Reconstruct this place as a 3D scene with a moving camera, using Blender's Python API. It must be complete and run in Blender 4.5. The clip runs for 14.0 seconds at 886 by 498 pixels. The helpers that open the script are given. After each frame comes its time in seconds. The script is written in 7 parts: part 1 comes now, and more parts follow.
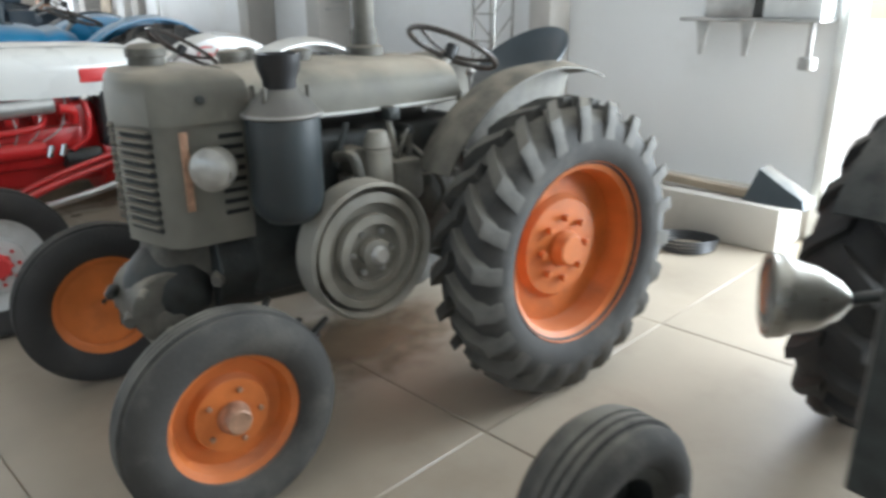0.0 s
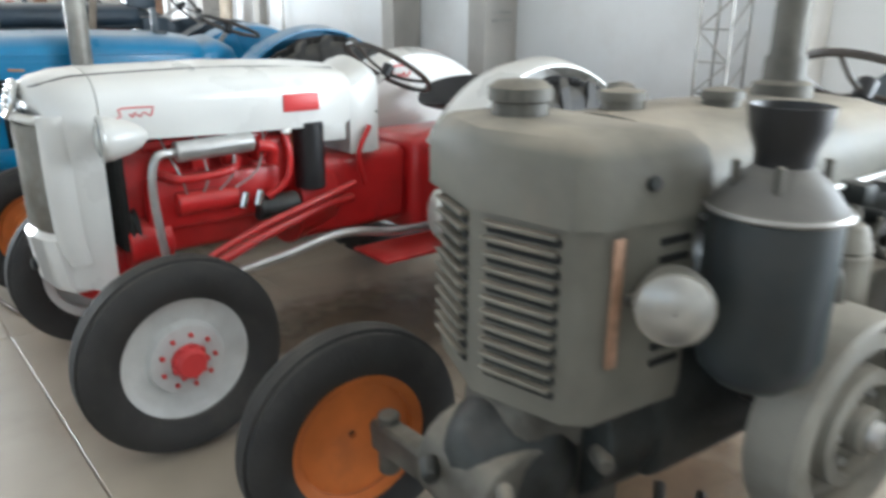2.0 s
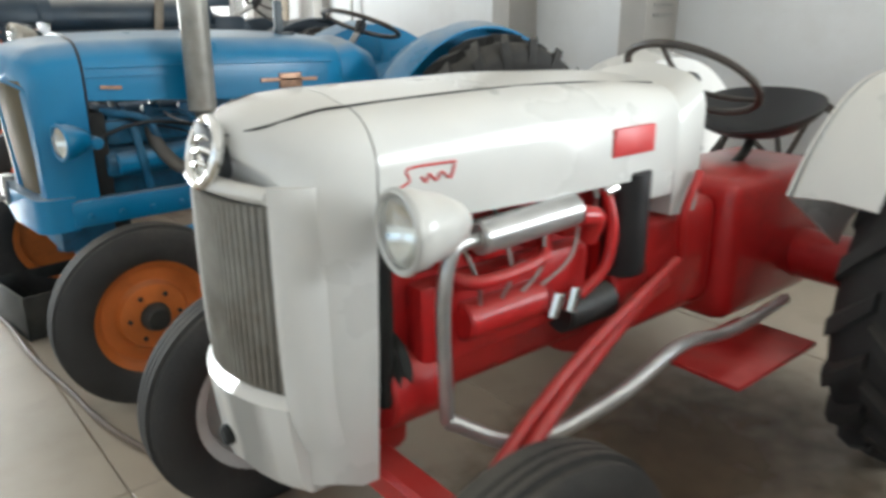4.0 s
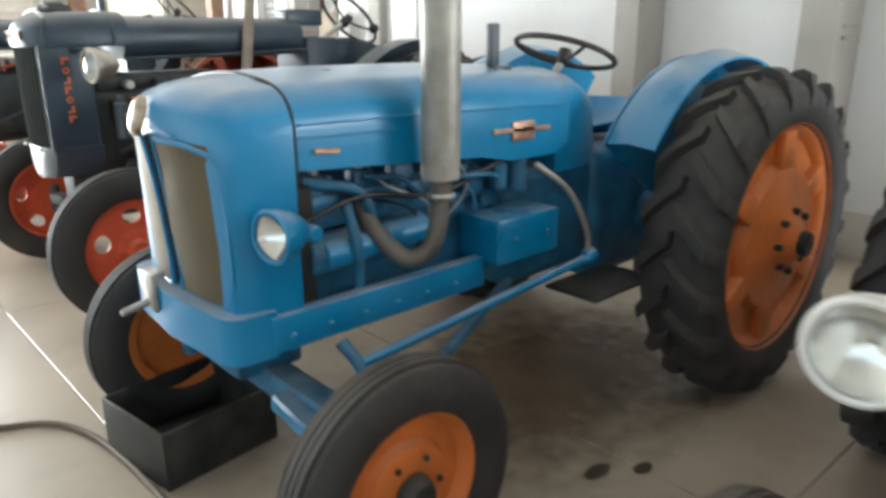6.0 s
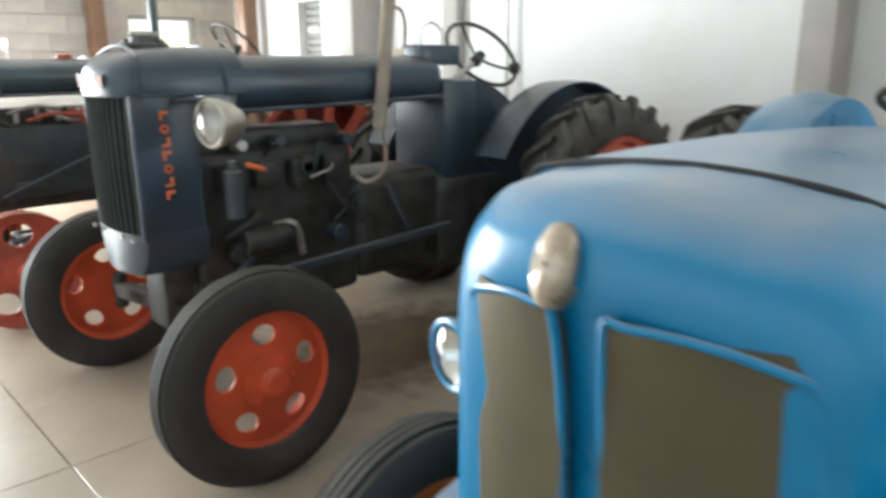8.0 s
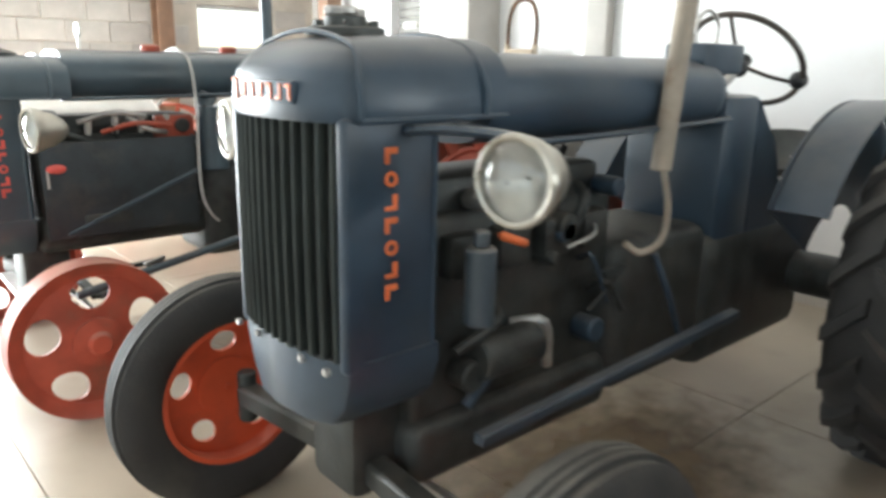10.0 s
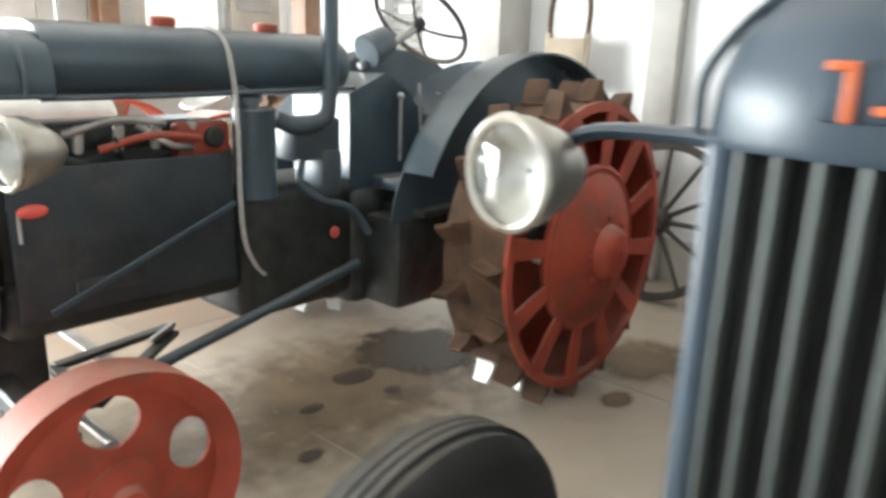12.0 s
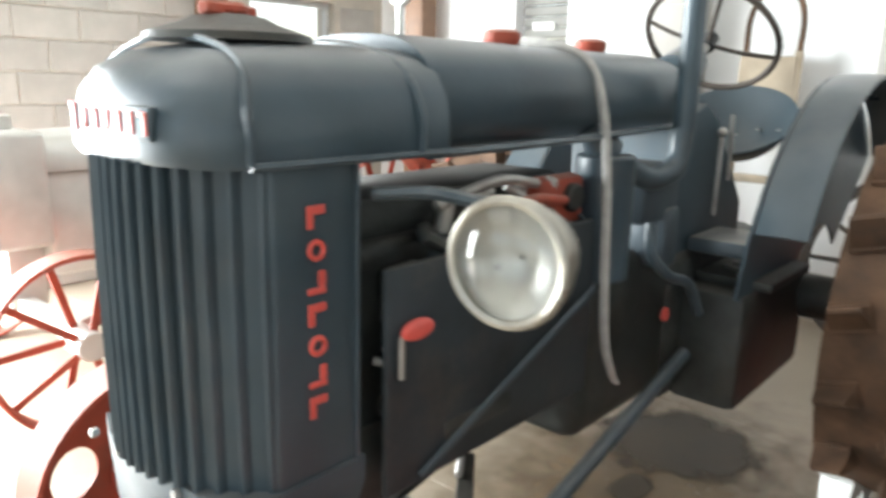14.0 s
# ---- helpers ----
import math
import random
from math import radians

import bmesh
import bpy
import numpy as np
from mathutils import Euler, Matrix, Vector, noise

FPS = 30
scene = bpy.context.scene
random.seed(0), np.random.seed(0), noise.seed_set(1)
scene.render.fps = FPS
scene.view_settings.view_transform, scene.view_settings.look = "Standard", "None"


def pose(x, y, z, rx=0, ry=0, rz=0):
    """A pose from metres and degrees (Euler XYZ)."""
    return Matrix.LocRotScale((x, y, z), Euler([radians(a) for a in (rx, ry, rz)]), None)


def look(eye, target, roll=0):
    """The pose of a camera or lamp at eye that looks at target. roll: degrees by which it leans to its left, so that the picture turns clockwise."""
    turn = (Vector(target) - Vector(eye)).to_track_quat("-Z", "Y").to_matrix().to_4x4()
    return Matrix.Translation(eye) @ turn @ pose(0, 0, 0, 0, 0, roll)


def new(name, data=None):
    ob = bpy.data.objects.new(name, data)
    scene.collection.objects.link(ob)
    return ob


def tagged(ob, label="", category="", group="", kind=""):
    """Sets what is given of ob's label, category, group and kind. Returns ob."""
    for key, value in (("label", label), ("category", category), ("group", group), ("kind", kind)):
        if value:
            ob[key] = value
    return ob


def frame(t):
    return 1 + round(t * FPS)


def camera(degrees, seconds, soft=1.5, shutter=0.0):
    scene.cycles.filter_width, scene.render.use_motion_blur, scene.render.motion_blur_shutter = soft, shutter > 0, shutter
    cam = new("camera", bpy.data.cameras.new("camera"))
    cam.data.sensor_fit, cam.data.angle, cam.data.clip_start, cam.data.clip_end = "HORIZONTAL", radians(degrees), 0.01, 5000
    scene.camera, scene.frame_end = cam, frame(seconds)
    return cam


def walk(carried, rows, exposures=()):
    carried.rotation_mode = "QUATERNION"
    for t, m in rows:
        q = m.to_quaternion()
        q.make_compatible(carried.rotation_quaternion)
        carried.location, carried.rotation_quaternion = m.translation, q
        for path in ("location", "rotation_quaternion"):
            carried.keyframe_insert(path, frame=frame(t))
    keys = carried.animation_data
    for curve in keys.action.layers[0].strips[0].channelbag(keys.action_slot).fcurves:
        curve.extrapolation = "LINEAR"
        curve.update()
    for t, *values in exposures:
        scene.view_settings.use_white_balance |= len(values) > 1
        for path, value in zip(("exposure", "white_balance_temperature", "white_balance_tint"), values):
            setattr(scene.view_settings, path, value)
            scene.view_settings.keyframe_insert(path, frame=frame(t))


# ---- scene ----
cam = camera(63.0, 14.0, soft=3.2, shutter=0.5)
PATH = [
    (0, (-0.001, -0.468, 1.463), (1.338, 0.865, 0.808), -0.4),
    (0.5, (0.024, -0.139, 1.451), (1.325, 1.225, 0.783), 0.2),
    (1, (-0.053, 0.168, 1.453), (1.327, 1.461, 0.805), 0.9),
    (1.5, (-0.093, 0.489, 1.463), (1.207, 1.865, 0.817), 0.9),
    (2, (-0.011, 0.859, 1.462), (1.21, 2.312, 0.832), 0.3),
    (2.2, (-0.022, 0.985, 1.472), (1.189, 2.453, 0.859), 0.6),
    (4.3, (-0.064, 2.64, 1.405), (1.165, 4.085, 0.772), -0.8),
    (4.5, (-0.12, 2.769, 1.431), (1.126, 4.194, 0.785), -1.5),
    (5, (-0.125, 3.132, 1.438), (1.098, 4.597, 0.838), -1.3),
    (5.5, (-0.175, 3.475, 1.432), (1.069, 4.941, 0.88), 1.5),
    (6, (-0.262, 3.801, 1.457), (1.022, 5.214, 0.863), -0.2),
    (6.5, (-0.268, 4.179, 1.463), (1.014, 5.618, 0.927), -0.3),
    (7, (-0.279, 4.535, 1.446), (1.029, 5.95, 0.91), 1.3),
    (7.5, (-0.293, 4.878, 1.478), (1.088, 6.205, 0.902), -1.1),
    (8, (-0.243, 5.267, 1.472), (1.093, 6.667, 0.968), -0.4),
    (8.2, (-0.2, 5.378, 1.481), (1.088, 6.822, 0.976), 1.5),
    (10.3, (-0.033, 6.95, 1.472), (1.261, 8.391, 0.973), 0.9),
    (10.5, (-0.028, 7.088, 1.479), (1.322, 8.481, 0.992), 0.5),
    (11, (0.023, 7.454, 1.436), (1.335, 8.895, 0.986), 1.1),
    (11.5, (0.066, 7.754, 1.415), (1.431, 9.126, 0.91), 4.0),
    (12, (0.077, 8.122, 1.424), (1.539, 9.388, 0.916), 1.9),
    (12.5, (0.089, 8.432, 1.41), (1.528, 9.724, 0.899), 1.5),
    (13, (0.063, 8.77, 1.421), (1.436, 10.137, 0.925), 2.2),
    (13.5, (-0.073, 9.125, 1.439), (1.421, 10.36, 0.947), 0.7),
    (14, (-0.086, 9.4, 1.415), (1.379, 10.682, 0.958), 1.4),
]
walk(cam, [(t, look(eye, target, roll)) for t, eye, target, roll in PATH], [(0.0, 0.91, 6050, 10), (0.5, 0.74, 6050, 10), (1.2, 0.92, 6050, 10), (2.2, 1.26, 6050, 10), (4.5, 1.15, 6500, 10), (5.5, 1.2, 6500, 10), (6.6, 1.48, 6500, 10), (8.2, 1.2, 6500, 10), (10.5, 1.48, 6500, 10), (12.0, 1.38, 6500, 10), (14.0, 1.2, 6500, 10)])

# ---- world and light ----
world = bpy.data.worlds.new("sky")
scene.world = world
world.use_nodes = True
wn = world.node_tree.nodes
sky = wn.new("ShaderNodeTexSky")
sky.sky_type = "NISHITA"
sky.sun_disc = False
sky.sun_elevation, sky.sun_rotation = radians(48), radians(70)
wn["Background"].inputs["Strength"].default_value = 0.12
world.node_tree.links.new(sky.outputs["Color"], wn["Background"].inputs["Color"])

sun_data = bpy.data.lights.new("sun", "SUN")
sun_data.energy, sun_data.angle, sun_data.color = 4.0, radians(0.5), (1.0, 0.95, 0.88)
sun = new("sun", sun_data)
sun.matrix_world = look((0, 0, 20), (-8.0, -3.0, 0))


def window_light(name, eye, target, w, h, watts, color=(0.91, 0.98, 1.0)):
    """Daylight of the sky that enters by an opening."""
    data = bpy.data.lights.new(name, "AREA")
    data.shape, data.size, data.size_y, data.energy, data.color = "RECTANGLE", w, h, watts, color
    ob = new(name, data)
    ob.matrix_world = look(eye, target)
    return ob


# weak fill light from west windows that are added, out of view
for i, wy in enumerate((-2.2, 1.6, 5.4, 9.2, 12.6)):
    window_light("unseen_window_fill", (-5.9, wy, 2.6), (0, wy, 1.6), 2.6, 1.7, 5)
window_light("end_door_daylight", (-0.6, 14.3, 1.2), (0.3, 5, 0.8), 3.4, 2.2, 500)
window_light("end_window_daylight", (3.72, 14.3, 1.79), (3.4, 8, 1.2), 0.8, 0.42, 14)
window_light("side_door_daylight", (4.6, -1.05, 1.3), (0, 1.0, 0.7), 3.4, 2.4, 290)

# ---- materials ----
def material(name, color, rough=0.5, metal=0.0, vary=0.25, scale=6.0, bump=0.15, grain=90.0, dust=0.0,
             dust_color=(0.36, 0.31, 0.25), stain=None, stain_amount=0.4, stain_scale=3.0, coat=0.0, per_piece=0.0):
    """A painted, rusty or mineral surface: broad mottling, fine grain, stains and settled dust."""
    m = bpy.data.materials.new(name)
    m.use_nodes = True
    n, link = m.node_tree.nodes, m.node_tree.links.new
    bsdf = n["Principled BSDF"]
    coord = n.new("ShaderNodeTexCoord")
    big, fine = n.new("ShaderNodeTexNoise"), n.new("ShaderNodeTexNoise")
    big.inputs["Scale"].default_value, fine.inputs["Scale"].default_value = scale, grain
    big.inputs["Detail"].default_value, fine.inputs["Detail"].default_value = 6, 3
    link(coord.outputs["Object"], big.inputs["Vector"])
    link(coord.outputs["Object"], fine.inputs["Vector"])
    mix = n.new("ShaderNodeMix")
    mix.data_type = "RGBA"
    ramp = n.new("ShaderNodeMapRange")
    ramp.inputs["From Min"].default_value, ramp.inputs["From Max"].default_value = 0.32, 0.68
    link(big.outputs["Fac"], ramp.inputs["Value"])
    link(ramp.outputs["Result"], mix.inputs["Factor"])
    mix.inputs["A"].default_value = (*[c * (1 - vary) for c in color], 1)
    mix.inputs["B"].default_value = (*[min(1, c * (1 + vary)) for c in color], 1)
    out = mix.outputs["Result"]
    if stain:
        spots = n.new("ShaderNodeTexNoise")
        spots.inputs["Scale"].default_value, spots.inputs["Detail"].default_value = stain_scale, 8
        spots.inputs["Roughness"].default_value = 0.65
        link(coord.outputs["Object"], spots.inputs["Vector"])
        cut = n.new("ShaderNodeMapRange")
        cut.inputs["From Min"].default_value, cut.inputs["From Max"].default_value = 0.52, 0.72
        cut.inputs["To Max"].default_value = stain_amount
        link(spots.outputs["Fac"], cut.inputs["Value"])
        over = n.new("ShaderNodeMix")
        over.data_type = "RGBA"
        link(cut.outputs["Result"], over.inputs["Factor"])
        link(out, over.inputs["A"])
        over.inputs["B"].default_value = (*stain, 1)
        out = over.outputs["Result"]
    if dust:
        geo, sep = n.new("ShaderNodeNewGeometry"), n.new("ShaderNodeSeparateXYZ")
        link(geo.outputs["Normal"], sep.inputs["Vector"])
        up = n.new("ShaderNodeMapRange")
        up.inputs["From Min"].default_value, up.inputs["From Max"].default_value = 0.45, 1.0
        up.inputs["To Max"].default_value = dust
        link(sep.outputs["Z"], up.inputs["Value"])
        mul = n.new("ShaderNodeMath")
        mul.operation = "MULTIPLY"
        link(up.outputs["Result"], mul.inputs[0])
        soft = n.new("ShaderNodeMapRange")
        soft.inputs["From Min"].default_value, soft.inputs["From Max"].default_value = 0.25, 0.6
        link(big.outputs["Fac"], soft.inputs["Value"])
        link(soft.outputs["Result"], mul.inputs[1])
        over = n.new("ShaderNodeMix")
        over.data_type = "RGBA"
        link(mul.outputs["Value"], over.inputs["Factor"])
        link(out, over.inputs["A"])
        over.inputs["B"].default_value = (*dust_color, 1)
        out = over.outputs["Result"]
    if per_piece:
        info, hsv = n.new("ShaderNodeObjectInfo"), n.new("ShaderNodeHueSaturation")
        span = n.new("ShaderNodeMapRange")
        span.inputs["To Min"].default_value, span.inputs["To Max"].default_value = 1 - per_piece, 1 + per_piece
        link(info.outputs["Random"], span.inputs["Value"])
        link(span.outputs["Result"], hsv.inputs["Value"])
        link(out, hsv.inputs["Color"])
        out = hsv.outputs["Color"]
    link(out, bsdf.inputs["Base Color"])
    rr = n.new("ShaderNodeMapRange")
    rr.inputs["To Min"].default_value, rr.inputs["To Max"].default_value = max(0.03, rough - 0.12), min(1, rough + 0.15)
    link(big.outputs["Fac"], rr.inputs["Value"])
    link(rr.outputs["Result"], bsdf.inputs["Roughness"])
    bsdf.inputs["Metallic"].default_value = metal
    bsdf.inputs["Coat Weight"].default_value = coat
    bsdf.inputs["Coat Roughness"].default_value = 0.12
    if bump:
        bp = n.new("ShaderNodeBump")
        bp.inputs["Strength"].default_value, bp.inputs["Distance"].default_value = bump, 0.004
        link(fine.outputs["Fac"], bp.inputs["Height"])
        link(bp.outputs["Normal"], bsdf.inputs["Normal"])
    return m


def glass(name):
    m = bpy.data.materials.new(name)
    m.use_nodes = True
    b = m.node_tree.nodes["Principled BSDF"]
    b.inputs["Base Color"].default_value = (0.95, 0.97, 0.96, 1)
    b.inputs["Roughness"].default_value = 0.04
    b.inputs["Transmission Weight"].default_value = 1.0
    b.inputs["IOR"].default_value = 1.45
    return m


BLUE = material("glossy_blue_paint", (0.0, 0.19, 0.39), 0.3, 0, 0.14, 3, 0.05, 60, dust=0.65, dust_color=(0.4, 0.39, 0.37), coat=0.05, stain=(0.05, 0.09, 0.12), stain_amount=0.12)
BLUE_GRIMY = material("grimy_blue_paint", (0.014, 0.125, 0.235), 0.5, 0, 0.4, 9, 0.3, 70, dust=0.35, stain=(0.02, 0.024, 0.028), stain_amount=0.65, stain_scale=7)
NAVY = material("faded_navy_paint", (0.026, 0.046, 0.068), 0.38, 0, 0.22, 4, 0.1, 60, dust=0.5, dust_color=(0.2, 0.17, 0.14), stain=(0.06, 0.06, 0.055), stain_amount=0.35)
NAVY_OLD = material("weathered_blue_grey_paint", (0.045, 0.068, 0.084), 0.32, 0, 0.22, 4, 0.1, 60, dust=0.4, dust_color=(0.22, 0.2, 0.18), stain=(0.1, 0.1, 0.095), stain_amount=0.4)
OILY = material("oily_black_iron", (0.034, 0.038, 0.036), 0.5, 0.2, 0.5, 10, 0.4, 60, dust=0.4, dust_color=(0.13, 0.11, 0.09), stain=(0.07, 0.055, 0.04), stain_amount=0.4, stain_scale=9)
FIN = material("dark_radiator_fins", (0.03, 0.038, 0.035), 0.5, 0.2, 0.3, 8, 0.1, 60)
CORE = material("black_radiator_core", (0.014, 0.015, 0.014), 0.8, 0, 0.3, 30, 0.3, 200)
TAUPE = material("dusty_grey_green_paint", (0.15, 0.142, 0.115), 0.6, 0, 0.25, 5, 0.2, 60, dust=0.85, dust_color=(0.42, 0.36, 0.28), stain=(0.3, 0.14, 0.07), stain_amount=0.25, stain_scale=2.2)
TAUPE_IRON = material("dusty_cast_iron", (0.115, 0.108, 0.09), 0.65, 0.1, 0.4, 9, 0.4, 60, dust=0.7, dust_color=(0.36, 0.31, 0.24), stain=(0.04, 0.035, 0.03), stain_amount=0.6, stain_scale=7)
SLATE = material("slate_blue_paint", (0.055, 0.072, 0.085), 0.42, 0, 0.2, 4, 0.15, 60, dust=0.6, stain=(0.12, 0.11, 0.1), stain_amount=0.2)
WHITE = material("creamy_white_paint", (0.68, 0.675, 0.645), 0.28, 0, 0.05, 3, 0.04, 60, dust=0.5, dust_color=(0.66, 0.6, 0.5), coat=0.35)
WHITE_RIM = material("white_rim_paint", (0.62, 0.63, 0.62), 0.4, 0, 0.12, 8, 0.1, 60, stain=(0.3, 0.27, 0.23), stain_amount=0.3)
RED = material("bright_red_paint", (0.55, 0.018, 0.018), 0.35, 0, 0.2, 6, 0.15, 60, dust=0.2, stain=(0.12, 0.02, 0.02), stain_amount=0.5, stain_scale=6, coat=0.2)
RED_MARK = material("red_enamel", (0.62, 0.05, 0.05), 0.4, 0, 0.1, 8, 0.05)
CORAL = material("coral_red_enamel", (0.66, 0.10, 0.08), 0.45, 0, 0.15, 12, 0.1)
ORANGE_MARK = material("orange_enamel", (0.7, 0.16, 0.05), 0.45, 0, 0.15, 12, 0.1)
ORANGE = material("orange_wheel_paint", (0.62, 0.17, 0.035), 0.48, 0, 0.16, 7, 0.15, 60, dust=0.3, stain=(0.22, 0.07, 0.03), stain_amount=0.45, stain_scale=5)
RED_ORANGE = material("red_orange_wheel_paint", (0.6, 0.085, 0.03), 0.45, 0, 0.15, 7, 0.15, 60, dust=0.3, stain=(0.2, 0.05, 0.03), stain_amount=0.4, stain_scale=5)
RUSTY_RED = material("worn_red_lead_paint", (0.38, 0.066, 0.035), 0.6, 0, 0.3, 6, 0.3, 60, dust=0.5, stain=(0.15, 0.085, 0.055), stain_amount=0.75, stain_scale=4)
RUST = material("rusty_steel", (0.115, 0.064, 0.037), 0.75, 0.15, 0.4, 10, 0.5, 60, stain=(0.07, 0.05, 0.04), stain_amount=0.6, stain_scale=8)
RUBBER = material("black_tyre_rubber", (0.032, 0.031, 0.03), 0.75, 0, 0.25, 6, 0.35, 90, dust=0.45, dust_color=(0.17, 0.15, 0.12), stain=(0.075, 0.068, 0.058), stain_amount=0.5, stain_scale=4)
RUBBER_DUSTY = material("dusty_tyre_rubber", (0.052, 0.05, 0.046), 0.8, 0, 0.3, 6, 0.35, 90, dust=0.6, dust_color=(0.24, 0.22, 0.18), stain=(0.15, 0.14, 0.12), stain_amount=0.6, stain_scale=3)
STEEL = material("dull_steel", (0.42, 0.41, 0.39), 0.4, 0.7, 0.25, 9, 0.15, 60, stain=(0.16, 0.12, 0.09), stain_amount=0.4, stain_scale=6)
SILVER = material("silver_painted_pipe", (0.55, 0.55, 0.54), 0.32, 0.75, 0.15, 9, 0.1, 60)
GALV = material("weathered_silver_pipe", (0.30, 0.29, 0.26), 0.5, 0.35, 0.25, 9, 0.2, 60, stain=(0.14, 0.1, 0.07), stain_amount=0.6, stain_scale=4)
CHROME = material("chrome", (0.7, 0.7, 0.68), 0.12, 1.0, 0.08, 5, 0.02)
BRASS = material("tarnished_reflector_metal", (0.42, 0.39, 0.33), 0.36, 0.8, 0.15, 6, 0.05, 60)
BRONZE_MESH = material("olive_bronze_mesh", (0.1, 0.082, 0.046), 0.6, 0.3, 0.15, 5, 0.25, 220)
BLACK = material("black_paint", (0.015, 0.015, 0.016), 0.4, 0, 0.2, 6, 0.1)
DARK_RIM = material("dark_brown_bakelite", (0.045, 0.035, 0.028), 0.4, 0, 0.3, 8, 0.1)
LENS = glass("lamp_glass")
PALE = material("pale_aluminium_paint", (0.6, 0.6, 0.57), 0.35, 0.3, 0.1, 6, 0.08, 60, dust=0.3)
BADGE = material("aged_copper_badge", (0.45, 0.27, 0.18), 0.4, 0.5, 0.3, 30, 0.2)
FLOOR = material("worn_tan_concrete", (0.36, 0.305, 0.236), 0.36, 0, 0.15, 1.1, 0.12, 45, stain=(0.22, 0.165, 0.115), stain_amount=0.4, stain_scale=1.6, per_piece=0.035)
JOINT = material("dirty_floor_joint", (0.26, 0.205, 0.15), 0.9, 0, 0.3, 5, 0.2)
PLASTER = material("white_limewashed_plaster", (0.78, 0.785, 0.785), 0.85, 0, 0.035, 0.9, 0.25, 40, stain=(0.6, 0.57, 0.53), stain_amount=0.35, stain_scale=1.1)
DADO = material("grey_beige_dado", (0.5, 0.47, 0.42), 0.85, 0, 0.08, 2, 0.3, 40, stain=(0.36, 0.32, 0.27), stain_amount=0.4)
COLUMN = material("precast_concrete_column", (0.45, 0.43, 0.40), 0.85, 0, 0.1, 2.5, 0.3, 60, stain=(0.32, 0.28, 0.24), stain_amount=0.4)
BLOCK = material("concrete_block", (0.42, 0.40, 0.37), 0.9, 0, 0.12, 5, 0.6, 80, per_piece=0.08)
MORTAR = material("mortar", (0.47, 0.43, 0.37), 0.95, 0, 0.1, 6, 0.4, 80)
BROWN_WOOD = material("brown_stained_wood", (0.2, 0.11, 0.065), 0.6, 0, 0.25, 5, 0.2, 60)
SHUTTER = material("grey_steel_shutter", (0.22, 0.215, 0.2), 0.55, 0.2, 0.12, 4, 0.1)
SIGN_WHITE = material("white_sign", (0.7, 0.69, 0.66), 0.6, 0, 0.05, 6, 0.03)
CABLE = material("brown_rubber_hose", (0.12, 0.085, 0.06), 0.6, 0, 0.2, 20, 0.1)
WEBBING = material("grey_cloth_strap", (0.36, 0.35, 0.33), 0.7, 0, 0.15, 40, 0.3, 200)
CEILING = material("white_ceiling_paint", (0.7, 0.69, 0.67), 0.9, 0, 0.05, 1.5, 0.2)
GRASS = material("pale_gravel_yard", (0.5, 0.47, 0.42), 0.95, 0, 0.15, 1.0, 0.3)
ASH = material("pale_worn_wood", (0.33, 0.27, 0.2), 0.7, 0, 0.2, 6, 0.2)
DRUM = material("dark_slate_drum_paint", (0.03, 0.038, 0.041), 0.42, 0, 0.3, 4, 0.15, 60, dust=0.6, stain=(0.1, 0.085, 0.07), stain_amount=0.3)
CAST_PALE = material("pale_dusty_casting", (0.26, 0.245, 0.21), 0.6, 0.1, 0.25, 6, 0.25, 60, dust=0.5, dust_color=(0.4, 0.35, 0.28), stain=(0.13, 0.1, 0.075), stain_amount=0.5, stain_scale=5)
SOOTY = material("dirty_dark_blue_sheet", (0.02, 0.028, 0.033), 0.5, 0, 0.4, 7, 0.25, 60, dust=0.4, dust_color=(0.16, 0.14, 0.11), stain=(0.075, 0.065, 0.052), stain_amount=0.55, stain_scale=6)
SOOT_PIPE = material("sooty_grey_pipe", (0.13, 0.12, 0.105), 0.6, 0.3, 0.3, 9, 0.3, 60, stain=(0.05, 0.045, 0.04), stain_amount=0.6, stain_scale=7)
WHITEWASH = material("flaking_whitewashed_rust", (0.3, 0.255, 0.205), 0.75, 0.05, 0.25, 8, 0.3, 60, stain=(0.17, 0.085, 0.045), stain_amount=0.8, stain_scale=9)
LAMP_GREY = material("tarnished_grey_lamp", (0.4, 0.38, 0.33), 0.3, 0.6, 0.2, 12, 0.1, 60, stain=(0.2, 0.17, 0.13), stain_amount=0.6, stain_scale=14)
FROST = material("frosted_lamp_reflector", (0.42, 0.41, 0.38), 0.35, 0.6, 0.2, 14, 0.15, 40, stain=(0.4, 0.37, 0.32), stain_amount=0.5, stain_scale=18)


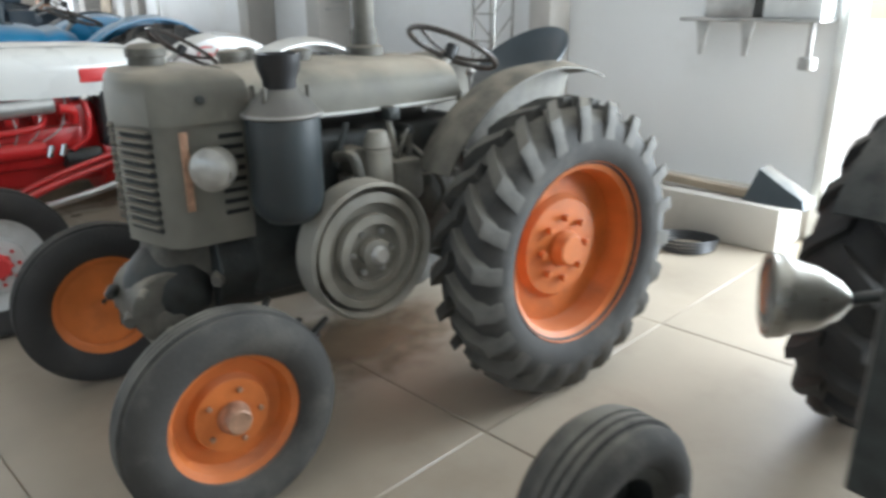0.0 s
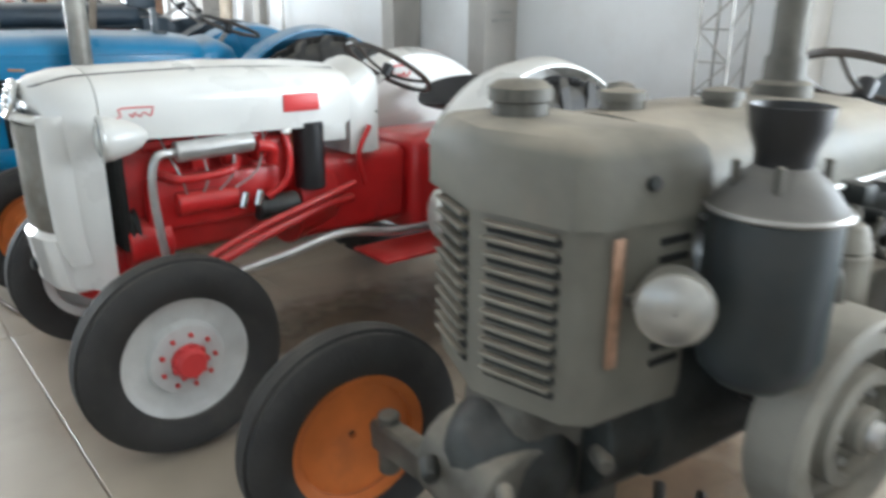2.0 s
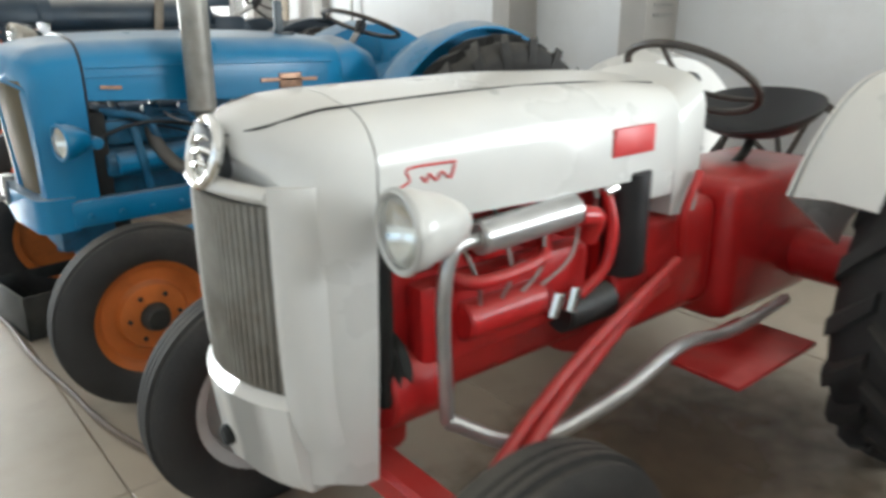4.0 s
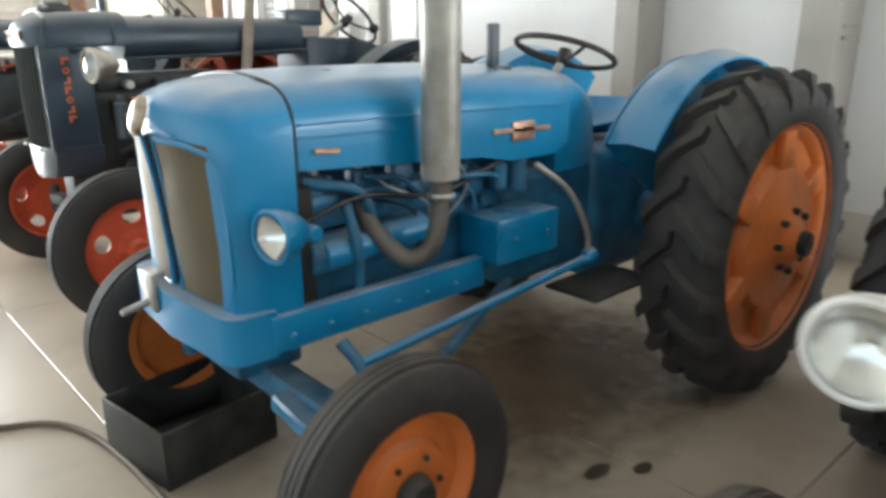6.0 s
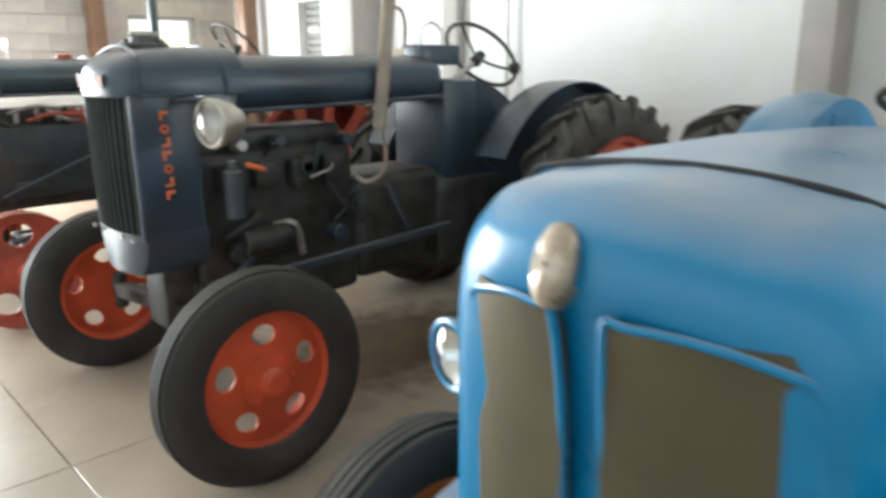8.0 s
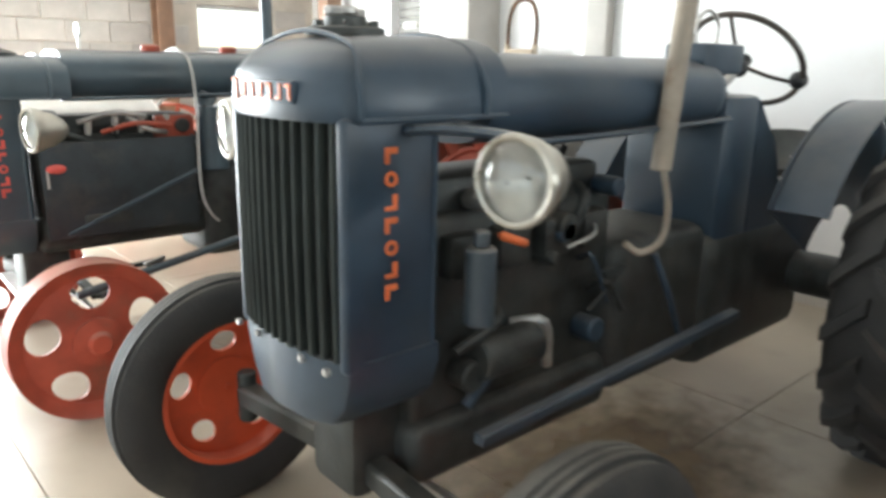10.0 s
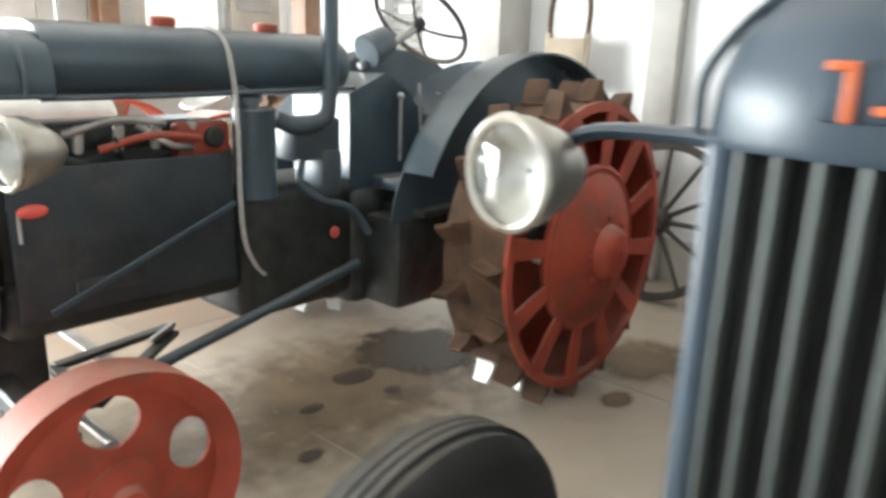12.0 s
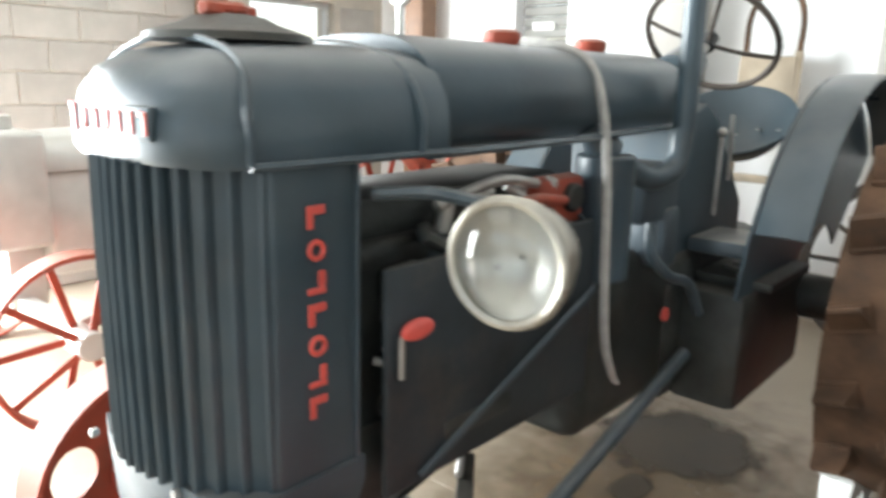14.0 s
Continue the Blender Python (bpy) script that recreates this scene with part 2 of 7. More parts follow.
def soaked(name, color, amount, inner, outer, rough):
    """A liquid stain, or oil with painted shade, that fades into the concrete with a ragged edge."""
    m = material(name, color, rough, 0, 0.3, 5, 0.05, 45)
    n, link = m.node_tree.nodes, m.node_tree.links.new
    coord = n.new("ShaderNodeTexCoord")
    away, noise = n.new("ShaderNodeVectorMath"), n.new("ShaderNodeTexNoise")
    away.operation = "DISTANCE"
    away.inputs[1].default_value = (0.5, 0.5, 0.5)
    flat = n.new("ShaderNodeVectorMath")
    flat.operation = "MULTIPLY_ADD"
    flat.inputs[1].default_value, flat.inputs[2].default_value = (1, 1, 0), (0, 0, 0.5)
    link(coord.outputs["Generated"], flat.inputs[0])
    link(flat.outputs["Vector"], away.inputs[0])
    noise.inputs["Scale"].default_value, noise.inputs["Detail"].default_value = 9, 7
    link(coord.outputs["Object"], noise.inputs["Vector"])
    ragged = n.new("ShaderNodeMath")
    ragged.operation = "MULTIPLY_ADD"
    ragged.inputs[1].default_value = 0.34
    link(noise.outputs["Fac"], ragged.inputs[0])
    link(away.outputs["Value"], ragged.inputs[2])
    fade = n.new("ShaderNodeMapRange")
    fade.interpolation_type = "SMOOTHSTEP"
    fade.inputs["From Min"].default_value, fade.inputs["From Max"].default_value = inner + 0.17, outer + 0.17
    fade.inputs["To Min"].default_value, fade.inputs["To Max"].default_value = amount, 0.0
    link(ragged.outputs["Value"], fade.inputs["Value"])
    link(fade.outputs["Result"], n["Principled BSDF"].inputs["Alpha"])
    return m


OIL = soaked("dark_floor_patch", (0.05, 0.038, 0.026), 0.92, 0.27, 0.43, 0.5)
OIL_OLD = soaked("old_oil_stain", (0.17, 0.115, 0.06), 0.8, 0.2, 0.44, 0.5)
# brown of old oil, with the shade below a tractor painted in
OIL_AND_SHADE = soaked("oil_with_painted_shade", (0.15, 0.105, 0.062), 0.72, 0.1, 0.45, 0.45)
NAVY_SIDE = material("navy_side_plate_paint", (0.026, 0.046, 0.07), 0.4, 0, 0.3, 5, 0.12, 60, dust=0.4, dust_color=(0.2, 0.17, 0.14), stain=(0.07, 0.068, 0.062), stain_amount=0.45, stain_scale=4)
PALE_BADGE = material("worn_plated_badge", (0.46, 0.39, 0.31), 0.3, 0.6, 0.3, 25, 0.2, 60, stain=(0.2, 0.14, 0.09), stain_amount=0.5, stain_scale=20)

# ---- building tools ----
def finish(name, bm, mat, parent=None, label="", angle=40):
    me = bpy.data.meshes.new(name)
    bmesh.ops.recalc_face_normals(bm, faces=bm.faces)
    bm.to_mesh(me)
    bm.free()
    me.materials.append(mat)
    me.polygons.foreach_set("use_smooth", [True] * len(me.polygons))
    me.set_sharp_from_angle(angle=radians(angle))
    ob = new(name, me)
    if parent:
        ob.parent = parent
    if label:
        ob["label"] = label
    return ob


def part(name, bm, mat, parent, label=""):
    return finish(name, bm, mat, parent, label)


def B():
    return bmesh.new()


def box(bm, x0, x1, y0, y1, z0, z1, bevel=0.008, seg=2):
    r = bmesh.ops.create_cube(bm, size=1)
    vs = r["verts"]
    for v in vs:
        v.co = Vector(((x0 + x1) / 2 + v.co.x * (x1 - x0), (y0 + y1) / 2 + v.co.y * (y1 - y0), (z0 + z1) / 2 + v.co.z * (z1 - z0)))
    if bevel:
        es = list({e for v in vs for e in v.link_edges})
        bmesh.ops.bevel(bm, geom=es, offset=bevel, segments=seg, profile=0.5, affect="EDGES")
    return bm


def bar(bm, p, q, w, h, bevel=0.004, up=(0, 0, 1)):
    """A straight bar of section w x h from p to q."""
    p, q = Vector(p), Vector(q)
    d = q - p
    start = len(bm.verts)
    box(bm, 0, d.length, -w / 2, w / 2, -h / 2, h / 2, bevel, 1)
    x = d.normalized()
    y = Vector(up).cross(x)
    y = y.normalized() if y.length > 1e-4 else Vector((0, 1, 0))
    z = x.cross(y)
    m = Matrix((x, y, z)).transposed().to_4x4()
    m.translation = p
    bm.verts.ensure_lookup_table()
    for v in bm.verts[start:]:
        v.co = m @ v.co
    return bm


def ring_frame(d):
    d = Vector(d).normalized()
    a = Vector((0, 0, 1)) if abs(d.z) < 0.9 else Vector((1, 0, 0))
    u = d.cross(a).normalized()
    return u, d.cross(u).normalized()


def loft(bm, rings, cap=True, closed=True):
    rows = [[bm.verts.new(p) for p in r] for r in rings]
    n = len(rows[0])
    for a, b in zip(rows, rows[1:]):
        for i in range(n if closed else n - 1):
            j = (i + 1) % n
            bm.faces.new((a[i], a[j], b[j], b[i]))
    if cap:
        bm.faces.new(rows[0])
        bm.faces.new(rows[-1][::-1])
    return bm


def cyl(bm, p, q, r, r2=None, seg=24, lip=0.0):
    """A round bar or cone from p to q, with slightly rounded ends."""
    p, q = Vector(p), Vector(q)
    r2 = r if r2 is None else r2
    u, v = ring_frame(q - p)
    d = (q - p).normalized()
    e = min(0.25 * min(r, r2), 0.006, (q - p).length * 0.3)
    rings = []
    for c, rad in ((p, r - e), (p + d * e, r), (q - d * e, r2), (q, r2 - e)):
        rings.append([c + (u * math.cos(t) + v * math.sin(t)) * rad for t in (2 * math.pi * i / seg for i in range(seg))])
    return loft(bm, rings)


def smooth_path(pts, steps=6):
    pts = [Vector(p) for p in pts]
    ext = [2 * pts[0] - pts[1], *pts, 2 * pts[-1] - pts[-2]]
    out = []
    for a, b, c, d in zip(ext, ext[1:], ext[2:], ext[3:]):
        for i in range(steps):
            t = i / steps
            out.append(0.5 * (2 * b + (c - a) * t + (2 * a - 5 * b + 4 * c - d) * t * t + (3 * b - a - 3 * c + d) * t ** 3))
    return out + [pts[-1]]


def tube(bm, pts, r, seg=10, steps=6, flat=1.0):
    path = smooth_path(pts, steps) if steps > 1 else [Vector(p) for p in pts]
    u, v = ring_frame(path[1] - path[0])
    rings = []
    for i, c in enumerate(path):
        d = (path[min(i + 1, len(path) - 1)] - path[max(i - 1, 0)]).normalized()
        u = (u - d * u.dot(d)).normalized()
        v = d.cross(u)
        rings.append([c + u * (math.cos(t) * r) + v * (math.sin(t) * r * flat) for t in (2 * math.pi * k / seg for k in range(seg))])
    return loft(bm, rings)


def lathe(bm, prof, c, axis="y", seg=48, closed=False, cap=True):
    """Turns a profile of (radius, along) about an axis through c."""
    c = Vector(c)
    rings = []
    for r, h in prof:
        ring = []
        for i in range(seg):
            t = 2 * math.pi * i / seg
            a, b = math.cos(t) * r, math.sin(t) * r
            ring.append(c + Vector({"y": (a, h, b), "z": (a, b, h), "x": (h, a, b)}[axis]))
        rings.append(ring)
    if closed:
        rows = [[bm.verts.new(p) for p in r] for r in rings]
        rows.append(rows[0])
        for a, b in zip(rows, rows[1:]):
            for i in range(seg):
                bm.faces.new((a[i], a[(i + 1) % seg], b[(i + 1) % seg], b[i]))
        return bm
    return loft(bm, rings, cap=cap)


def ball(bm, c, rx, ry=None, rz=None, seg=20):
    r = bmesh.ops.create_uvsphere(bm, u_segments=seg, v_segments=seg // 2, radius=1)
    for v in r["verts"]:
        v.co = Vector((c[0] + v.co.x * rx, c[1] + v.co.y * (ry or rx), c[2] + v.co.z * (rz or rx)))
    return bm


def ring_torus(bm, c, normal, R, r, seg=40, sub=10):
    n = Vector(normal).normalized()
    u, v = ring_frame(n)
    rows = []
    for i in range(seg):
        t = 2 * math.pi * i / seg
        d = u * math.cos(t) + v * math.sin(t)
        rows.append([bm.verts.new(Vector(c) + d * (R + r * math.cos(s)) + n * (r * math.sin(s))) for s in (2 * math.pi * k / sub for k in range(sub))])
    rows.append(rows[0])
    for a, b in zip(rows, rows[1:]):
        for k in range(sub):
            bm.faces.new((a[k], a[(k + 1) % sub], b[(k + 1) % sub], b[k]))
    return bm


def arch(x, hw, z0, z1, rad, crown=0.0, n=7, lean=0.0):
    """A hood's cross-section at x: two sides, rounded shoulders and a crowned top. lean: how much the foot is drawn in."""
    pts = [(x, -hw + lean, z0), (x, -hw + lean * 0.4, z0 + (z1 - rad - z0) * 0.5)]
    for i in range(n + 1):
        t = math.pi - math.pi / 2 * i / n
        pts.append((x, -hw + rad + rad * math.cos(t), z1 - rad + rad * math.sin(t)))
    pts.append((x, -(hw - rad) * 0.5, z1 + crown * 0.75))
    pts.append((x, 0, z1 + crown))
    return [Vector(p) for p in pts] + [Vector((p[0], -p[1], p[2])) for p in pts[-2::-1]]


def slab_arc(bm, cx, cz, r, t, y0, y1, a0, a1, seg=22, lip=0.0):
    """A curved sheet such as a mudguard, from angle a0 to a1 (degrees, 0 = rearwards, 90 = up)."""
    rings = []
    for i in range(seg + 1):
        a = radians(a0 + (a1 - a0) * i / seg)
        ca, sa = math.cos(a), math.sin(a)
        prof = [(r, y0), (r + t, y0), (r + t * 1.6 + lip, (y0 + y1) / 2), (r + t, y1), (r, y1), (r + t * 0.6 + lip, (y0 + y1) / 2)]
        rings.append([Vector((cx + ca * rr, yy, cz + sa * rr)) for rr, yy in prof])
    return loft(bm, rings)


def fan_plate(bm, cx, cz, r0, r1, y, t, a0, a1, seg=22):
    """The flat inner cheek of a mudguard."""
    rings = []
    for i in range(seg + 1):
        a = radians(a0 + (a1 - a0) * i / seg)
        ca, sa = math.cos(a), math.sin(a)
        rings.append([Vector((cx + ca * rr, yy, cz + sa * rr)) for rr, yy in ((r0, y), (r1, y), (r1, y + t), (r0, y + t))])
    return loft(bm, rings)


def thing(name, x, y, z=0.0, turn=0.0, label="", category="", group=""):
    e = new(name)
    e.matrix_world = pose(x, y, z, 0, 0, turn)
    e.empty_display_size = 0.2
    return tagged(e, label, category, group)

# ---- wheels and fittings common to the tractors ----
def tyre_profile(R, rim, w):
    h = R - rim
    return [(rim, -w * 0.36), (rim + h * 0.16, -w * 0.45), (rim + h * 0.45, -w * 0.5), (rim + h * 0.75, -w * 0.46), (R - h * 0.07, -w * 0.34),
            (R, -w * 0.2), (R, w * 0.2), (R - h * 0.07, w * 0.34), (rim + h * 0.75, w * 0.46), (rim + h * 0.45, w * 0.5), (rim + h * 0.16, w * 0.45), (rim, w * 0.36)]


def front_tyre(parent, c, R, rim, w, mat=None):
    bm = B()
    prof = tyre_profile(R, rim, w)
    ribbed = []
    for r, h in prof:
        ribbed.append((r, h))
    # three circumferential ribs
    i = 5
    ribs = []
    for k in range(3):
        a, b = -w * 0.2 + k * w * 0.145, -w * 0.2 + k * w * 0.145 + w * 0.1
        ribs += [(R - 0.012, a - 0.004), (R, a), (R, b), (R - 0.012, b + 0.004)]
    prof = ribbed[:5] + ribs + ribbed[7:]
    lathe(bm, prof, c, seg=56, closed=True)
    return part("tyre", bm, mat or RUBBER, parent, "black ribbed rubber tyre")


def lugged_tyre(parent, c, R, rim, w, lugs=20, mat=None, flip=1):
    deep = 0.038
    bm = B()
    lathe(bm, tyre_profile(R - deep, rim, w), c, seg=64, closed=True)
    tyre = part("tyre", bm, mat or RUBBER, parent, "black lugged rubber tractor tyre")
    step = 2 * math.pi / lugs
    for side in (-1, 1):
        bm = B()
        rows = []
        for yy, off, top, foot, half in ((0.0, 0.0, R, R - deep * 1.3, 0.045), (w * 0.25, 0.12, R, R - deep * 1.4, 0.05), (w * 0.42, 0.2, R - 0.02, R - deep * 2.4, 0.055), (w * 0.505, 0.24, R - 0.08, R - deep * 3.6, 0.05)):
            ring = []
            for rr, dd in ((foot, -half * 1.25), (top, -half * 0.8), (top, half * 0.8), (foot, half * 1.25)):
                a = flip * off + dd / R * 0.62
                ring.append(Vector((math.cos(a) * rr, side * yy, math.sin(a) * rr)))
            rows.append(ring)
        loft(bm, rows)
        first = part("lug", bm, mat or RUBBER, parent)
        for i in range(lugs):
            ob = first if i == 0 else new("lug", first.data)
            ob.parent = parent
            ob.matrix_local = Matrix.Translation(Vector(c)) @ Matrix.Rotation(-(step * i + (step / 2 if side > 0 else 0)), 4, "Y")
    return tyre


def bolts(parent, mat, c, n, R, r, h, side=-1, name="bolt"):
    """A ring of hexagon heads, each a piece of its own."""
    for i in range(n):
        t = 2 * math.pi * i / n
        x, z = c[0] + math.cos(t) * R, c[2] + math.sin(t) * R
        bm = B()
        cyl(bm, (x, c[1], z), (x, c[1] + side * h, z), r, seg=6)
        part(name, bm, mat, parent)


def dished_rim(R, w, side, depth):
    """Profile of a pressed rim and disc; side: -1 when its face looks to -y."""
    s = side
    f = w / 2
    return [(R + 0.012, s * f), (R + 0.012, s * (f - 0.012)), (R - 0.02, s * (f - 0.03)), (R - 0.035, s * (f - depth)), (R * 0.62, s * (f - depth)),
            (R * 0.56, s * (f - depth + 0.025)), (R * 0.3, s * (f - depth + 0.03)), (0.012, s * (f - depth + 0.03)),
            (0.012, s * (f - depth + 0.015)), (R * 0.6, s * (f - depth - 0.012)), (R - 0.03, s * (f - depth - 0.012)), (R - 0.03, -s * (f - 0.02)), (R + 0.012, -s * f), (R + 0.018, -s * f), (R - 0.015, -s * (f - 0.03)), (R - 0.005, s * (f - 0.04))]


def disc_wheel(parent, name, c, R, rim, w, side, mat, hub_mat, depth=0.05, label="", tyre_mat=None, hub_r=0.05, nuts=6):
    bm = B()
    lathe(bm, dished_rim(rim, w * 0.8, side, depth), c, seg=48, closed=True)
    wheel = part(name, bm, mat, parent, label)
    front_tyre(wheel, c, R, rim, w, tyre_mat)
    bm = B()
    f = c[1] + side * (w * 0.4 - depth + 0.03)
    cyl(bm, (c[0], f, c[2]), (c[0], f + side * 0.05, c[2]), hub_r, hub_r * 0.8)
    part("hub_cap", bm, hub_mat, wheel)
    bolts(wheel, hub_mat, (c[0], f, c[2]), nuts, rim * 0.42, 0.009, 0.012, side, "wheel_nut")
    return wheel


def holed_disc(bm, c, R, y0, y1, holes, hole_R, hr, side, squash=1.25, seg=60, hub=0.09, dish=0.03):
    """A pressed disc with round holes through it: cells of a polar grid, the hole rims bent to ellipses."""
    c = Vector(c)
    for k in range(holes):
        a0 = 2 * math.pi * k / holes + 0.35
        half = math.pi / holes
        n = 24
        outer, inner = [], []
        for i in range(n):
            t = 2 * math.pi * i / n
            # cell outline: a polar rectangle
            ca, sa = math.cos(t), math.sin(t)
            m = max(abs(ca), abs(sa))
            u, v = ca / m, sa / m
            rr = hub + (R - hub) * (0.5 + 0.5 * v)
            outer.append((rr, a0 + u * half))
            inner.append((hole_R + hr * sa, a0 + hr * squash * ca / hole_R))
        rows = []
        for ring, y in ((outer, y0), (inner, y0), (inner, y1), (outer, y1)):
            rows.append([bm.verts.new(c + Vector((math.cos(a) * rr, y + side * dish * max(0, 1 - rr / R), math.sin(a) * rr))) for rr, a in ring])
        for a, b in zip(rows, rows[1:]):
            for i in range(n):
                bm.faces.new((a[i], a[(i + 1) % n], b[(i + 1) % n], b[i]))
    bmesh.ops.remove_doubles(bm, verts=bm.verts, dist=0.0004)
    lathe(bm, [(hub + 0.004, y0), (hub + 0.004, y0 + side * dish * 0.9), (0.01, y0 + side * (dish + 0.02)), (0.01, y1)], c, seg=30)
    return bm


def headlamp(parent, c, r, yaw, body_mat, lens_label="round glass lens in a metal rim", deep=0.11, rim_mat=None):
    """A bowl lamp that faces -x, turned by yaw degrees."""
    rot = Matrix.Translation(Vector(c)) @ pose(0, 0, 0, 0, 0, yaw)
    bm = B()
    lathe(bm, [(r * 1.02, -0.012), (r * 1.05, 0.0), (r * 1.02, 0.02), (r * 0.95, 0.03), (r * 0.8, deep * 0.55), (r * 0.5, deep * 0.85), (r * 0.2, deep), (0.004, deep), (0.004, deep - 0.004), (r * 0.78, deep * 0.5), (r * 0.93, 0.0)], (0, 0, 0), "x", 32, True)
    bm.transform(rot)
    lamp = part("headlamp", bm, body_mat, parent, "round headlamp bowl")
    bm = B()
    ring_torus(bm, (-0.012, 0, 0), (1, 0, 0), r * 1.0, 0.008, 36, 8)
    bm.transform(rot)
    part("rim", bm, rim_mat or LAMP_GREY, lamp)
    bm = B()
    lathe(bm, [(r * 0.97, -0.010), (r * 0.8, -0.022), (r * 0.45, -0.031), (0.004, -0.034), (0.004, -0.031), (r * 0.45, -0.028), (r * 0.8, -0.019), (r * 0.96, -0.006)], (0, 0, 0), "x", 32, True)
    bm.transform(rot)
    glass_ob = part("lens", bm, LENS, lamp, lens_label)
    glass_ob.visible_shadow = False
    bm = B()
    lathe(bm, [(r * 0.95, -0.005), (r * 0.7, 0.016), (r * 0.3, 0.03), (0.004, 0.034), (0.004, 0.038), (r * 0.7, 0.022), (r * 0.96, 0.0)], (0, 0, 0), "x", 32, True)
    bm.transform(rot)
    part("reflector", bm, FROST if rim_mat is None else CHROME, lamp)
    return lamp


def steering(parent, c, R, tilt, foot, spokes=4, mat=None, grip=0.012):
    """Wheel at c, its plane tilted by tilt degrees from flat (its front edge up), with a column to foot."""
    n = Vector((math.sin(radians(tilt)), 0, math.cos(radians(tilt))))
    bm = B()
    ring_torus(bm, c, n, R, grip, 44, 8)
    wheel = part("steering_wheel", bm, mat or DARK_RIM, parent, "thin dark steering wheel")
    u, v = ring_frame(n)
    for i in range(spokes):
        t = 2 * math.pi * (i + 0.25) / spokes
        d = u * math.cos(t) + v * math.sin(t)
        bm = B()
        tube(bm, [Vector(c) - n * 0.03, Vector(c) - n * 0.025 + d * R * 0.5, Vector(c) + d * R], 0.008, 8, 4)
        part("spoke", bm, mat or DARK_RIM, wheel)
    bm = B()
    cyl(bm, Vector(c) - n * 0.05, Vector(c) + n * 0.015, 0.028)
    part("hub", bm, BLACK, wheel)
    bm = B()
    cyl(bm, Vector(c) - n * 0.03, foot, 0.017)
    part("steering_column", bm, STEEL if mat is None else mat, parent)
    return wheel


def pan_seat(parent, c, w, mat, label, holes=0, support=None, back=0.16, deep=0.38):
    """A pressed steel pan seat: a scooped shell with a raised rear edge."""
    bm = B()
    rings, nr, nt = [], 9, 36
    for k, off in ((0, 0.0), (1, -0.007)):
        for j in (range(nr, 0, -1) if k else range(1, nr + 1)):
            rho = j / nr
            ring = []
            for i in range(nt):
                a = 2 * math.pi * i / nt
                ca, sa = math.cos(a), math.sin(a)
                rear = 0.5 + 0.5 * ca
                z = rho ** 2.6 * (0.035 + back * rear ** 1.5 * 0.75 + 0.03 * sa * sa)
                ring.append(Vector((c[0] + deep / 2 * rho * (ca if ca > 0 else ca * (1 - 0.12 * sa * sa)), c[1] + w / 2 * rho * sa * (1.0 - 0.1 * max(0, -ca)), c[2] + z + off)))
            rings.append(ring)
    loft(bm, rings)
    seat = part("seat", bm, mat, parent, label)
    for k in range(holes):
        yy = (k - (holes - 1) / 2) * w * 0.17
        xx = c[0] + deep * (0.27 if k % 2 else 0.2)
        zz = c[2] + back * 0.33 + 0.07 * abs(2 * yy / w) ** 2.4
        bm = B()
        lathe(bm, [(0.011, 0.0), (0.011, 0.006), (0.006, 0.007), (0.004, 0.0)], (xx, c[1] + yy, zz + (0.0 if k % 2 else -0.02)), "z", 12)
        part("rivet", bm, STEEL, seat)
    if support:
        bm = B()
        tube(bm, [(c[0], c[1], c[2] - 0.004), (c[0] - 0.06, c[1], c[2] - 0.07), support], 0.02, 8, 5, 0.4)
        part("seat_spring", bm, OILY, parent)
    return seat


def lettering(parent, x, y, z, mat, n, size, vertical=True, normal="y", wide=0.7):
    """A maker's mark kept as plain raised blocks of its size and colour."""
    marks = []
    for i in range(n):
        bm = B()
        w, h = size * wide, size * 0.72
        if vertical:
            cx, cz = x, z - i * size
        else:
            cx, cz = x + i * size, z
        t = 0.004
        if i % 3 == 0:
            box(bm, -w / 2, -w * 0.12, -t, 0, -h / 2, h / 2, 0.002, 1)
            box(bm, -w * 0.12, w / 2, -t, 0, h * 0.1, h / 2, 0.002, 1)
        elif i % 3 == 1:
            ring_torus(bm, (0, -t / 2, 0), (0, 1, 0), h * 0.36, h * 0.13, 16, 6)
        else:
            box(bm, -w / 2, w / 2, -t, 0, -h / 2, -h * 0.2, 0.002, 1)
            box(bm, w * 0.08, w / 2, -t, 0, -h * 0.2, h / 2, 0.002, 1)
        if normal == "x":
            bm.transform(pose(0, 0, 0, 0, 0, -90))
        bm.transform(pose(cx, y, cz) if normal == "y" else pose(x, y + (0 if vertical else -i * size), cz))
        marks.append(part("mark", bm, mat, parent))
    return marks

# ---- the hall ----
WALL_X, END_Y = 4.7, 14.4


def structure(name, bm, mat, label, category):
    return tagged(finish(name, bm, mat), label, category, "", "structure")


def wall_with_opening(name, mat, along, at, a0, a1, height, openings, thick=0.25, label="", category="wall"):
    """A wall along 'x' or 'y' at a place, cut by openings (from, to, sill, head)."""
    bm = B()

    def piece(b0, b1, z0, z1):
        if b1 - b0 < 0.01 or z1 - z0 < 0.01:
            return
        if along == "y":
            box(bm, at, at + thick, b0, b1, z0, z1, 0)
        else:
            box(bm, b0, b1, at, at + thick, z0, z1, 0)

    here = a0
    for o0, o1, s, h in sorted(openings):
        piece(here, o0, 0, height)
        piece(o0, o1, 0, s)
        piece(o0, o1, h, height)
        here = o1
    piece(here, a1, 0, height)
    return structure(name, bm, mat, label, category)


